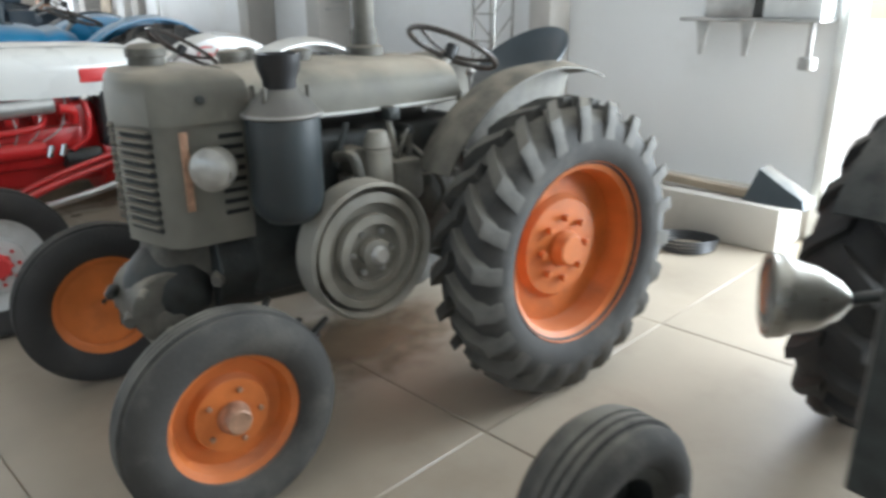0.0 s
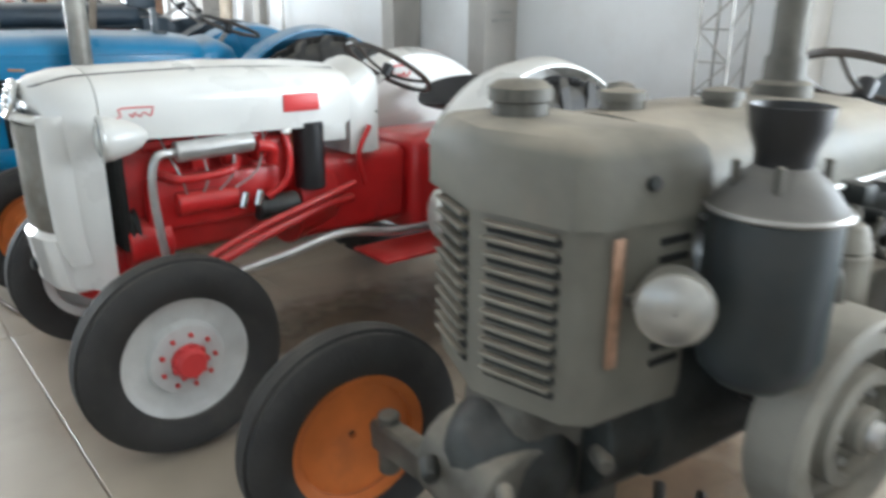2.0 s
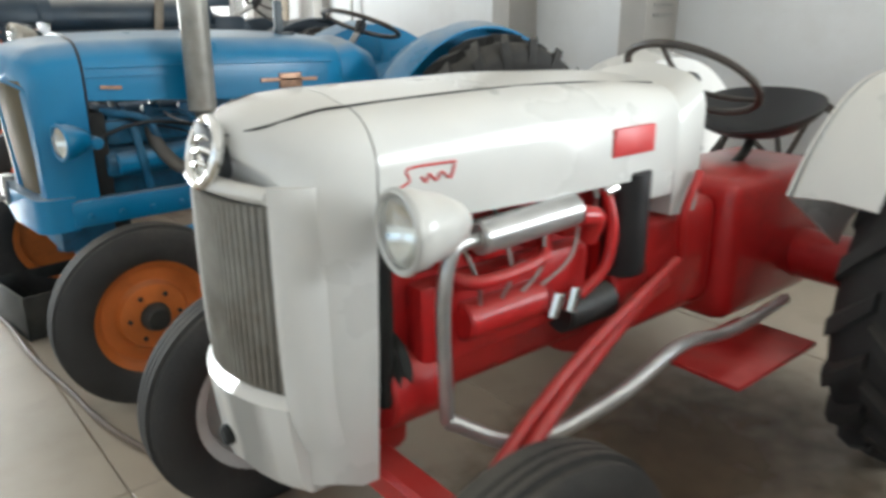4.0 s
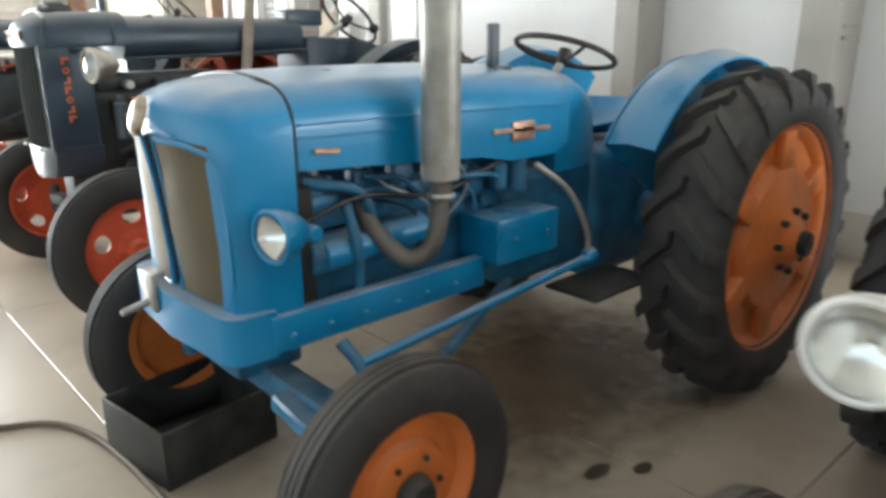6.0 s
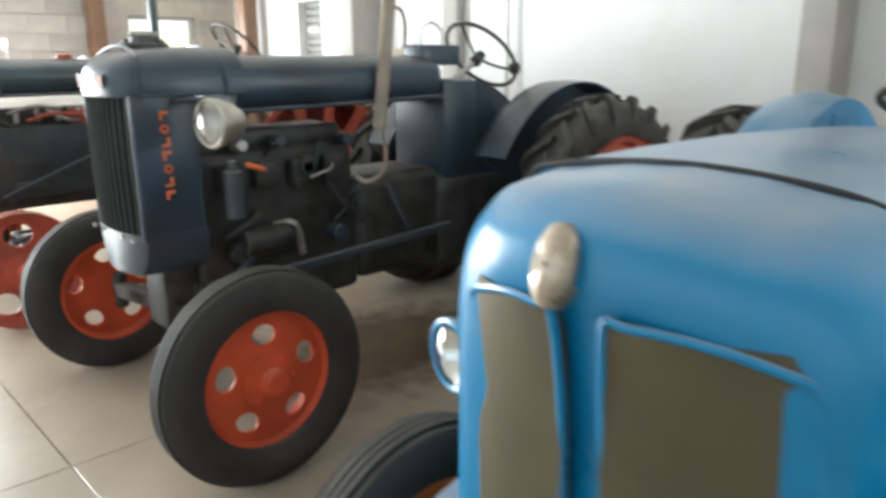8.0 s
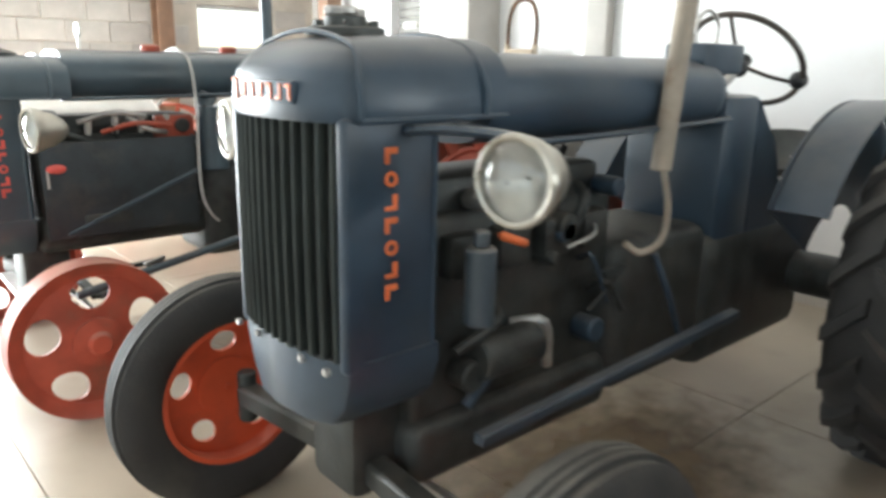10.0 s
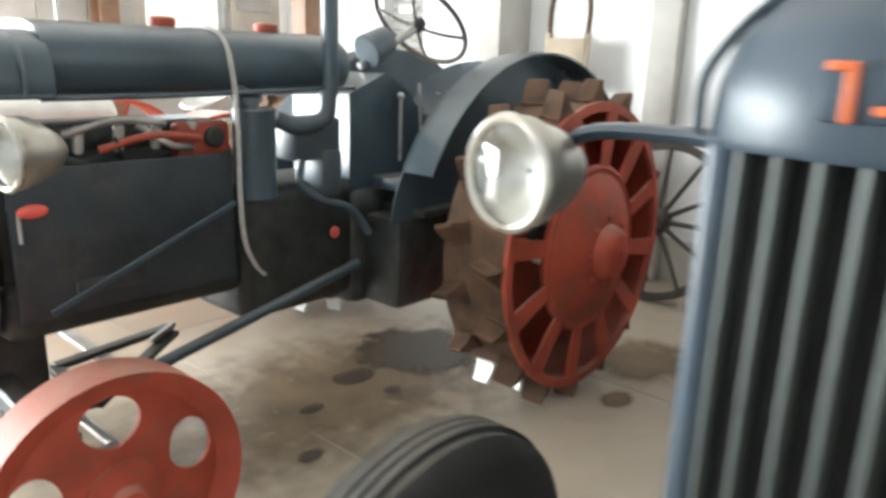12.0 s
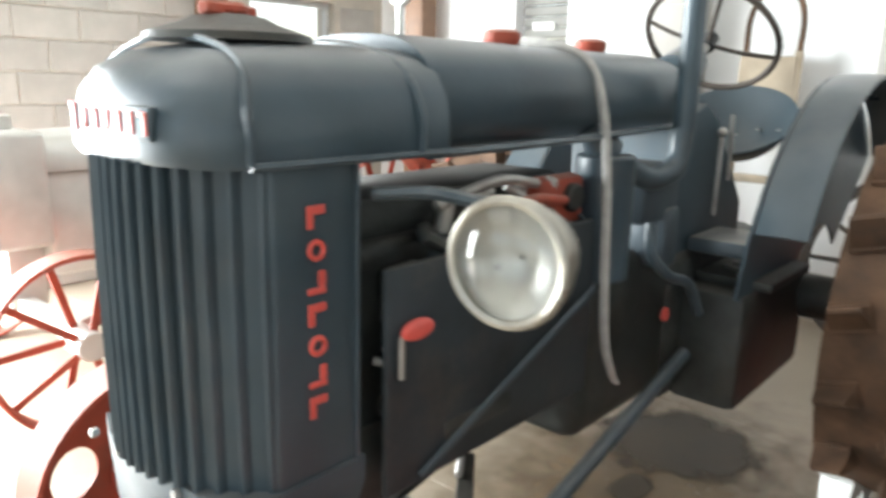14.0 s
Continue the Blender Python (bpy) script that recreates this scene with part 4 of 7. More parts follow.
    part("drain_pipe", bm, TAUPE_IRON, eng)
    bm = B()
    box(bm, 0.82, 1.05, -0.3, -0.2, 0.62, 0.86, 0.02)
    box(bm, 0.75, 0.88, -0.33, -0.2, 0.78, 0.93, 0.02)
    part("injection_gear", bm, TAUPE_IRON, eng)
    for k in range(9):
        rnd = random.Random(k)
        bm = B()
        x, z = rnd.uniform(0.8, 1.25), rnd.uniform(0.6, 1.0)
        tube(bm, [(x, -0.22, z), (x + rnd.uniform(-0.1, 0.1), -0.3, z + rnd.uniform(-0.1, 0.1)), (x + rnd.uniform(-0.15, 0.15), -0.27, z + rnd.uniform(-0.2, 0.1))], 0.007, 6, 4)
        part("pipe", bm, TAUPE_IRON, eng)
    # valve gear, fuel lines and linkages between the hood and the gearbox
    for k in range(14):
        rnd = random.Random(70 + k)
        x, z = rnd.uniform(0.5, 1.2), rnd.uniform(0.72, 1.08)
        bm = B()
        if k % 3 == 0:
            box(bm, x, x + rnd.uniform(0.04, 0.1), -0.29, -0.19, z, z + rnd.uniform(0.03, 0.09), 0.01)
        elif k % 3 == 1:
            cyl(bm, (x, -0.19, z), (x, -0.3, z), rnd.uniform(0.015, 0.035), seg=12)
        else:
            cyl(bm, (x, -0.27, z), (x + rnd.uniform(-0.05, 0.05), -0.27, z + rnd.uniform(0.1, 0.22)), rnd.uniform(0.006, 0.014), seg=8)
        part("fitting", bm, rnd.choice((TAUPE_IRON, OILY, CAST_PALE)), eng)
    # flywheel pulley on the near side
    bm = B()
    lathe(bm, [(0.225, -0.06), (0.235, -0.05), (0.235, 0.05), (0.2, 0.06), (0.2, -0.04), (0.17, -0.05), (0.165, -0.02), (0.13, -0.015), (0.128, -0.055), (0.10, -0.06), (0.095, -0.03), (0.05, -0.028), (0.05, -0.07), (0.03, -0.08), (0.01, -0.08), (0.01, 0.0), (0.19, 0.05)], (0.575, -0.4, 0.67), "y", 48, True)
    fly = part("flywheel", bm, CAST_PALE, t, "dusty grey flywheel pulley")
    bm = B()
    cyl(bm, (0.575, -0.44, 0.67), (0.575, -0.5, 0.67), 0.035, 0.03)
    part("hub", bm, STEEL, fly)
    bolts(fly, STEEL, (0.575, -0.43, 0.67), 6, 0.075, 0.01, 0.02)
    bm = B()
    cyl(bm, (0.575, -0.4, 0.67), (0.575, -0.1, 0.67), 0.05)
    part("shaft", bm, OILY, fly)
    # lamps on brackets
    lamp_arm = B()
    tube(lamp_arm, [(0.1, -0.24, 0.98), (0.12, -0.3, 1.0), (0.15, -0.32, 1.0)], 0.012)
    part("lamp_arm", lamp_arm, TAUPE_IRON, t)
    for s in (-1, 1):
        bm = B()
        lathe(bm, [(0.075, -0.03), (0.078, 0.0), (0.07, 0.04), (0.045, 0.075), (0.012, 0.09), (0.004, 0.09)], (0, 0, 0), "x", 30)
        bm.transform(pose(0.11, s * 0.33, 1.0, 0, 0, 42 if s < 0 else -10) @ Matrix.Scale(0.85, 4))
        lamp = part("headlamp", bm, LAMP_GREY, t, "pale round headlamp with a dusty glass")
        bm = B()
        lathe(bm, [(0.072, -0.03), (0.055, -0.045), (0.02, -0.052), (0.004, -0.052), (0.004, -0.048), (0.055, -0.04)], (0, 0, 0), "x", 30)
        bm.transform(pose(0.11, s * 0.33, 1.0, 0, 0, 42 if s < 0 else -10) @ Matrix.Scale(0.85, 4))
        part("lens", bm, FROST, lamp)
    # front axle and wheels
    bm = B()
    bar(bm, (0.0, -0.5, 0.36), (0.0, -0.1, 0.42), 0.07, 0.09, 0.012)
    bar(bm, (0.0, 0.1, 0.42), (0.0, 0.5, 0.36), 0.07, 0.09, 0.012)
    box(bm, -0.06, 0.06, -0.13, 0.13, 0.36, 0.52, 0.03)
    axle = part("front_axle", bm, TAUPE_IRON, t, "dusty cast front axle beam")
    bm = B()
    cyl(bm, (-0.03, -0.45, 0.3), (0.03, 0.3, 0.42), 0.014)
    bar(bm, (0.02, -0.5, 0.34), (0.5, -0.15, 0.28), 0.04, 0.015)
    part("steering_rod", bm, OILY, axle)
    for p, q in (((0.04, -0.46, 0.24), (0.55, -0.14, 0.33)), ((0.1, -0.5, 0.2), (0.36, -0.3, 0.44)), ((0.06, -0.4, 0.36), (0.3, -0.2, 0.5))):
        bm = B()
        cyl(bm, p, q, 0.012, seg=10)
        part("stay_rod", bm, OILY, axle)
    for k, (x, y, z, r) in enumerate(((-0.1, -0.06, 0.5, 0.03), (-0.12, 0.06, 0.56, 0.022), (-0.08, -0.14, 0.6, 0.018), (0.06, -0.17, 0.46, 0.03), (0.16, -0.15, 0.6, 0.025), (-0.05, -0.16, 0.42, 0.02))):
        bm = B()
        cyl(bm, (x, y, z), (x - 0.03, y - 0.05, z), r, r * 0.8, 10)
        part("boss", bm, (TAUPE_IRON, OILY)[k % 2], axle)
    for s in (-1, 1):
        bm = B()
        cyl(bm, (0.0, s * 0.45, 0.26), (0.0, s * 0.45, 0.44), 0.03)
        part("kingpin", bm, TAUPE_IRON, axle)
        disc_wheel(t, "front_wheel", (0.0 if s < 0 else -0.05, s * (0.54 if s < 0 else 0.57), 0.327), 0.327, 0.2, 0.14, s, ORANGE, BADGE if s < 0 else TAUPE_IRON, 0.07, "orange pressed steel front wheel", RUBBER_DUSTY if s < 0 else RUBBER, 0.05, 5)
    # transmission, rear axle, wheels, mudguards
    bm = B()
    box(bm, 1.15, 1.62, -0.17, 0.17, 0.4, 0.86, 0.04, 3)
    part("gearbox", bm, OILY, t, "oily dark gearbox")
    bm = B()
    cyl(bm, (1.31, -0.5, 0.58), (1.31, 0.5, 0.58), 0.1)
    part("rear_axle", bm, OILY, t)
    bm = B()
    bar(bm, (1.5, -0.05, 0.45), (2.0, -0.05, 0.4), 0.06, 0.04)
    part("drawbar", bm, OILY, t)
    for s in (-1, 1):
        c = (1.32, s * 0.60, 0.565)
        bm = B()
        lathe(bm, dished_rim(0.335, 0.22, s, 0.13), c, seg=56, closed=True)
        wheel = part("rear_wheel", bm, ORANGE, t, "orange dished rear wheel")
        lugged_tyre(wheel, c, 0.565, 0.335, 0.265, 22, RUBBER_DUSTY)
        bm = B()
        f = c[1] + s * 0.012
        cyl(bm, (c[0], f, c[2]), (c[0], f + s * 0.05, c[2]), 0.07, 0.06)
        part("hub", bm, ORANGE, wheel)
        bolts(wheel, ORANGE, (c[0], f, c[2]), 8, 0.12, 0.014, 0.025, s)
        bm = B()
        y0, y1 = sorted((s * 0.29, s * 0.47))
        slab_arc(bm, c[0] + 0.12, 0.58, 0.63, 0.008, y0, y1, 68, 152, 24, 0.012)
        g = part("mudguard", bm, TAUPE_IRON, t, "curved grey steel mudguard")
        bm = B()
        fan_plate(bm, c[0] + 0.12, 0.58, 0.36, 0.635, s * 0.285, 0.008, 68, 152)
        part("cheek", bm, TAUPE_IRON, g)
    pan_seat(t, (1.66, 0.0, 1.05), 0.44, SLATE, "dark pressed steel pan seat", 0, (1.4, 0.0, 0.86), 0.34, 0.42)
    steering(t, (1.30, 0.02, 1.27), 0.19, 28, (1.05, 0.0, 0.95), 3)
    bm = B()
    tube(bm, [(1.2, -0.12, 0.86), (1.26, -0.14, 1.05), (1.25, -0.15, 1.18)], 0.008)
    ball(bm, (1.25, -0.15, 1.19), 0.018)
    part("gear_lever", bm, STEEL, t)
    bm = B()
    tube(bm, [(1.3, -0.2, 0.8), (1.5, -0.28, 0.9), (1.62, -0.3, 1.0)], 0.012)
    part("hand_lever", bm, STEEL, t)
    return t


grey_tractor()

# ---- white and red tractor ----
def white_tractor():
    t = thing("white_tractor", 0.735, 3.72, 0, -1, "restored white and red vintage tractor with white wheels", "tractor", "row of vintage tractors")
    def sweep_back(bm):
        """Bows the front in plan, so that its corners lie behind the middle."""
        for v in bm.verts:
            v.co.x += 1.2 * v.co.y ** 2 * min(1.0, max(0.0, (-0.06 - v.co.x) / 0.13))
            if v.co.x < -0.06:
                v.co.x = -0.06 + (v.co.x + 0.06) * 1.39

    # nose shell: rounded, open for the grille, sides reaching low
    bm = B()
    nose_secs = ((-0.205, 0.2, 0.52, 1.165, 0.12, 0.012), (-0.195, 0.224, 0.505, 1.2, 0.12, 0.015), (-0.165, 0.241, 0.50, 1.224, 0.115, 0.018), (-0.11, 0.25, 0.48, 1.24, 0.11, 0.02), (-0.06, 0.252, 0.48, 1.245, 0.11, 0.02))
    loft(bm, [arch(x, hw, z0, z1, rad, cr, lean=0.03) for x, hw, z0, z1, rad, cr in nose_secs])
    sweep_back(bm)
    nose = part("nose_shell", bm, WHITE, t, "rounded white nose shell")
    hood_secs = ((-0.056, 0.253, 1.03, 1.245, 0.11, 0.02), (0.4, 0.244, 1.01, 1.25, 0.11, 0.022), (0.75, 0.226, 1.0, 1.237, 0.1, 0.022), (0.93, 0.212, 1.0, 1.22, 0.09, 0.02), (0.97, 0.185, 1.02, 1.207, 0.08, 0.02))
    bm = B()
    loft(bm, [arch(x, hw, z0, z1, rad, cr) for x, hw, z0, z1, rad, cr in hood_secs])
    hood = part("hood", bm, WHITE, t, "long glossy white hood")

    def on_hood(x, y):
        """The height of the shell's skin over a place."""
        if x < -0.06:
            x = -0.06 + (x + 0.06) / 1.39
        x -= 1.2 * y * y * min(1.0, max(0.0, (-0.06 - x) / 0.13))
        secs = nose_secs + hood_secs
        for a, b in zip(secs, secs[1:]):
            if a[0] <= x <= b[0]:
                k = (x - a[0]) / (b[0] - a[0])
                _, hw, _, z1, rad, cr = [p + (q - p) * k for p, q in zip(a, b)]
                flat = hw - rad
                if abs(y) <= flat:
                    return z1 + cr * (1 - abs(y) / flat) ** 0.8
                d = min(rad, abs(y) - flat)
                return z1 - rad + math.sqrt(max(0, rad * rad - d * d))
        return 1.2

    for s in (-1, 1):
        bm = B()
        line = [(-0.248, 0.05), (-0.2, 0.12), (-0.12, 0.15), (-0.06, 0.16), (0.05, 0.15), (0.3, 0.14), (0.6, 0.13), (0.92, 0.12)]
        tube(bm, [(x, s * y, on_hood(x, y) + 0.0005) for x, y in line], 0.0028, 6, 6)
        part("panel_seam", bm, OILY, hood)
    # grille recess with upright slats
    bm = B()
    for k in range(8):
        box(bm, -0.212, -0.195, -0.172 + k * 0.043, -0.129 + k * 0.043, 0.71, 1.09, 0)
    sweep_back(bm)
    gr = part("grille_frame", bm, CORE, t)
    for i in range(23):
        y = -0.165 + i * 0.015
        bm = B()
        box(bm, -0.219, -0.208, y - 0.0034, y + 0.0034, 0.715, 1.085, 0.002, 1)
        sweep_back(bm)
        part("slat", bm, GALV, gr)
    for y in (-0.18, 0.18):
        bm = B()
        y *= 1.1
        tube(bm, [(-0.18, y, 0.6), (-0.2, y, 0.7), (-0.205, y, 0.9), (-0.2, y * 0.97, 1.12)], 0.03, 12)
        sweep_back(bm)
        part("grille_trim", bm, WHITE, gr)
    bm = B()
    tube(bm, [(-0.21, -0.168, 1.1), (-0.214, -0.1, 1.106), (-0.216, 0, 1.112), (-0.214, 0.1, 1.106), (-0.21, 0.168, 1.1)], 0.016)
    sweep_back(bm)
    part("grille_trim", bm, WHITE, gr)
    bm = B()
    wide = (-1, -0.8, -0.6, -0.3, 0, 0.3, 0.6, 0.8, 1)
    for y0, y1 in zip(wide, wide[1:]):
        loft(bm, [[Vector((x - lip, y0 * 0.185, z)), Vector((x - lip, y1 * 0.185, z)), Vector((-0.05, y1 * 0.185, z)), Vector((-0.05, y0 * 0.185, z))] for x, lip, z in ((-0.2, 0.0, 0.49), (-0.215, 0.0, 0.52), (-0.215, 0.012, 0.66), (-0.215, 0.014, 0.69), (-0.212, 0.0, 0.71))])
    bmesh.ops.remove_doubles(bm, verts=bm.verts, dist=0.0005)
    sweep_back(bm)
    low = part("lower_apron", bm, WHITE, t, "white lower front apron")
    bm = B()
    cyl(bm, (-0.298, 0.0, 0.57), (-0.27, 0.0, 0.57), 0.022)
    part("crank_hole", bm, CORE, low)
    for s in (-1, 1):
        bm = B()
        cyl(bm, (-0.12, s * 0.215, 0.545), (-0.12, s * 0.185, 0.545), 0.018)
        part("hole", bm, CORE, nose)
    # chrome medallion
    bm = B()
    ring_torus(bm, (-0.283, 0.0, 1.17), (1, 0, -0.3), 0.06, 0.011, 36, 8)
    badge = part("medallion", bm, CHROME, t, "round chrome medallion on the nose")
    for dz, half in ((-0.02, 0.03), (0.004, 0.042), (0.026, 0.03)):
        bm = B()
        tube(bm, [(-0.285 + dz * 0.3, -half, 1.17 + dz), (-0.293 + dz * 0.3, -half * 0.3, 1.174 + dz), (-0.293 + dz * 0.3, half * 0.4, 1.166 + dz), (-0.285 + dz * 0.3, half, 1.17 + dz)], 0.006, 8, 4)
        part("emblem_bar", bm, CHROME, badge)
    bm = B()
    ring_torus(bm, (-0.285, 0.0, 1.17), (1, 0, -0.3), 0.043, 0.004, 30, 6)
    part("emblem_ring", bm, CHROME, badge)
    bm = B()
    lathe(bm, [(0.058, -0.004), (0.03, -0.009), (0.004, -0.01), (0.004, 0.01), (0.058, 0.01)], (-0.27, 0, 1.17), "x", 30)
    bm.transform(Matrix.Translation((-0.27, 0, 1.17)) @ Matrix.Rotation(radians(-14), 4, "Y") @ Matrix.Translation((0.27, 0, -1.17)))
    part("emblem", bm, SLATE, badge, "dull grey emblem disc")
    badge.location = (0.006, -0.014, -0.004)
    # red plates and script marks
    for s in (-1, 1):
        bm = B()
        box(bm, 0.63, 0.79, s * 0.231 - 0.008, s * 0.231 + 0.006, 1.07, 1.14, 0.005)
        part("red_plate", bm, RED_MARK, hood, "red rectangular maker's plate")
        bm = B()
        y = s * 0.2515
        tube(bm, [(-0.01, y, 1.100), (0.012, y, 1.110), (0.005, y, 1.130), (0.035, y, 1.135), (0.125, y, 1.133)], 0.0028, 6, 4)
        tube(bm, [(0.04, y, 1.115), (0.05, y, 1.103), (0.06, y, 1.117), (0.075, y, 1.103), (0.09, y, 1.117), (0.11, y, 1.103), (0.122, y, 1.128)], 0.0026, 6, 4)
        part("script_mark", bm, RED_MARK, hood, "small red script mark")
    bm = B()
    box(bm, 0.78, 0.93, -0.212, -0.192, 0.93, 1.02, 0.01)
    part("hood_bracket", bm, WHITE, hood)
    bm = B()
    box(bm, 0.78, 0.93, 0.192, 0.212, 0.93, 1.02, 0.01)
    part("hood_bracket", bm, WHITE, hood)
    for s in (-1, 1):
        headlamp(t, (-0.075 if s < 0 else -0.028, s * (0.355 if s < 0 else 0.345), 1.054), 0.07, 6 * s, WHITE, deep=0.13, rim_mat=PALE)
        bm = B()
        cyl(bm, (0.0, s * 0.2, 1.05), (0.0, s * 0.33, 1.06), 0.016)
        part("lamp_stem", bm, WHITE, t)
    # red engine
    bm = B()
    box(bm, 0.0, 0.72, -0.13, 0.13, 0.55, 0.97, 0.03, 3)
    box(bm, 0.08, 0.62, -0.19, -0.12, 0.66, 0.86, 0.025)
    box(bm, 0.1, 0.6, -0.15, 0.15, 0.95, 1.0, 0.02)
    cyl(bm, (0.18, -0.2, 0.76), (0.42, -0.2, 0.76), 0.045)
    cyl(bm, (0.0, -0.12, 0.62), (0.16, -0.12, 0.62), 0.09)
    eng = part("engine_block", bm, RED, t, "bright red engine block")
    bm = B()
    cyl(bm, (0.18, -0.25, 0.965), (0.48, -0.25, 0.975), 0.038, seg=24)
    part("muffler", bm, SILVER, eng, "shiny silver muffler")
    bm = B()
    tube(bm, [(0.18, -0.25, 0.965), (0.11, -0.26, 0.955), (0.085, -0.26, 0.86), (0.095, -0.25, 0.7), (0.11, -0.24, 0.56)], 0.016)
    part("down_pipe", bm, SILVER, eng, "silver down pipe")
    for pts, r in (([(0.5, -0.25, 0.955), (0.56, -0.25, 0.94), (0.57, -0.22, 0.88)], 0.024), ([(0.63, -0.22, 0.99), (0.64, -0.24, 0.9), (0.62, -0.24, 0.8), (0.54, -0.23, 0.74)], 0.014),
                   ([(0.14, -0.18, 0.88), (0.2, -0.24, 0.86), (0.38, -0.24, 0.87), (0.44, -0.2, 0.9)], 0.016)):
        bm = B()
        tube(bm, pts, r)
        part("red_hose", bm, RED, eng)
    for p, q, r in (((0.62, -0.22, 0.985), (0.66, -0.22, 0.995), 0.018), ((0.42, -0.25, 0.72), (0.44, -0.25, 0.78), 0.016), ((0.48, -0.25, 0.72), (0.5, -0.25, 0.78), 0.016)):
        bm = B()
        cyl(bm, p, q, r)
        part("hose_clip", bm, CHROME, eng)
    # ports, head nuts and fuel lines along the head
    for i in range(4):
        bm = B()
        box(bm, 0.13 + i * 0.13, 0.2 + i * 0.13, -0.19, -0.12, 0.88, 0.95, 0.012)
        part("port", bm, RED, eng)
        bm = B()
        cyl(bm, (0.165 + i * 0.13, -0.135, 1.0), (0.165 + i * 0.13, -0.135, 1.02), 0.013, seg=6)
        part("nut", bm, STEEL, eng)
        bm = B()
        tube(bm, [(0.22 + i * 0.06, -0.22, 0.79), (0.2 + i * 0.1, -0.235, 0.86), (0.16 + i * 0.13, -0.2, 0.98), (0.165 + i * 0.13, -0.14, 1.005)], 0.0045, 6, 5)
        part("fuel_line", bm, STEEL, eng)
    bm = B()
    cyl(bm, (0.76, -0.18, 0.74), (0.76, -0.18, 1.02), 0.065, seg=28)
    part("air_cleaner", bm, BLACK, t, "black air cleaner canister")
    bm = B()
    cyl(bm, (0.5, -0.2, 0.69), (0.68, -0.2, 0.69), 0.05)
    part("generator", bm, OILY, t, "dark dynamo beside the engine")
    bm = B()
    lathe(bm, [(0.075, -0.015), (0.06, 0.0), (0.075, 0.015), (0.02, 0.03), (0.02, -0.03)], (0.03, -0.13, 0.68), "x", 28, True)
    part("fan_pulley", bm, OILY, t)
    bm = B()
    box(bm, -0.02, 0.02, -0.19, 0.19, 0.6, 1.12, 0.02)
    part("radiator", bm, CORE, t)
    bm = B()
    box(bm, 0.72, 1.3, -0.15, 0.15, 0.5, 0.86, 0.05, 3)
    cyl(bm, (0.7, 0, 0.68), (0.9, 0, 0.68), 0.22, 0.18, 28)
    gb = part("gearbox", bm, RED, t, "bright red gearbox")
    bm = B()
    box(bm, 1.3, 1.95, -0.2, 0.2, 0.42, 0.9, 0.06, 3)
    part("axle_housing", bm, RED, t)
    bm = B()
    cyl(bm, (1.78, -0.55, 0.58), (1.78, 0.55, 0.58), 0.09)
    part("rear_axle", bm, RED, t)
    for s in (-1, 1):
        bm = B()
        box(bm, 0.95, 1.4, s * 0.33 - 0.13, s * 0.33 + 0.13, 0.42, 0.436, 0.005)
        part("footplate", bm, RED, gb)
        bm = B()
        tube(bm, [(0.02, s * 0.46, 0.47), (0.3, s * 0.38, 0.58), (0.75, s * 0.25, 0.66), (0.95, s * 0.2, 0.67)], 0.019)
        part("radius_rod", bm, RED, t)
        bm = B()
        tube(bm, [(0.04, s * 0.43, 0.53), (0.4, s * 0.34, 0.64), (0.95, s * 0.23, 0.74)], 0.014)
        part("drag_link", bm, RED, t)
        bm = B()
        tube(bm, [(1.02, s * 0.2, 0.72), (0.98, s * 0.22, 0.86), (1.04, s * 0.22, 0.98)], 0.012)
        part("pedal_arm", bm, RED, gb)
    bm = B()
    tube(bm, [(0.11, -0.24, 0.56), (0.25, -0.34, 0.5), (0.5, -0.38, 0.53), (0.8, -0.36, 0.57), (1.1, -0.34, 0.52), (1.5, -0.3, 0.5)], 0.019)
    part("exhaust_pipe", bm, SILVER, t, "silver exhaust pipe under the body")
    bm = B()
    bar(bm, (0, -0.45, 0.44), (0, 0.45, 0.44), 0.08, 0.075, 0.012)
    box(bm, -0.07, 0.1, -0.12, 0.12, 0.44, 0.6, 0.03)
    axle = part("front_axle", bm, RED, t, "red front axle beam")
    for s in (-1, 1):
        bm = B()
        cyl(bm, (0, s * 0.44, 0.3), (0, s * 0.44, 0.53), 0.03)
        part("kingpin", bm, RED, axle)
        c = (0.012, s * (0.60 if s < 0 else 0.505), 0.349)
        w = disc_wheel(t, "front_wheel", c, 0.345, 0.215, 0.16, s, WHITE_RIM, RED_MARK, 0.035, "white steel front wheel with red hub", RUBBER, 0.06, 9)
        f = c[1] + s * (0.064 - 0.035 + 0.03)
        for i in range(9):
            a = 2 * math.pi * i / 9
            bm = B()
            cyl(bm, (c[0] + math.cos(a) * 0.055, f + s * 0.012, c[2] + math.sin(a) * 0.055), (c[0] + math.cos(a) * 0.055, f + s * 0.03, c[2] + math.sin(a) * 0.055), 0.011, seg=6)
            part("hub_stud", bm, RED_MARK, w)
        bm = B()
        lathe(bm, [(0.05, 0.0), (0.12, 0.004), (0.125, 0.03), (0.1, 0.05), (0.05, 0.055)], (c[0], c[1] - (0.045 if s > 0 else -0.045) - (0.055 if s > 0 else 0.0), c[2]), "y", 32, True)
        part("brake_drum", bm, RED, w, "red brake drum inside the wheel")
        c = (1.78, s * 0.66, 0.59)
        bm = B()
        lathe(bm, dished_rim(0.37, 0.2, s, 0.08), c, seg=48, closed=True)
        w = part("rear_wheel", bm, WHITE_RIM, t, "white rear wheel")
        lugged_tyre(w, c, 0.59, 0.37, 0.27, 20)
        bm = B()
        cyl(bm, (c[0], c[1] + s * 0.05, c[2]), (c[0], c[1] + s * 0.1, c[2]), 0.07)
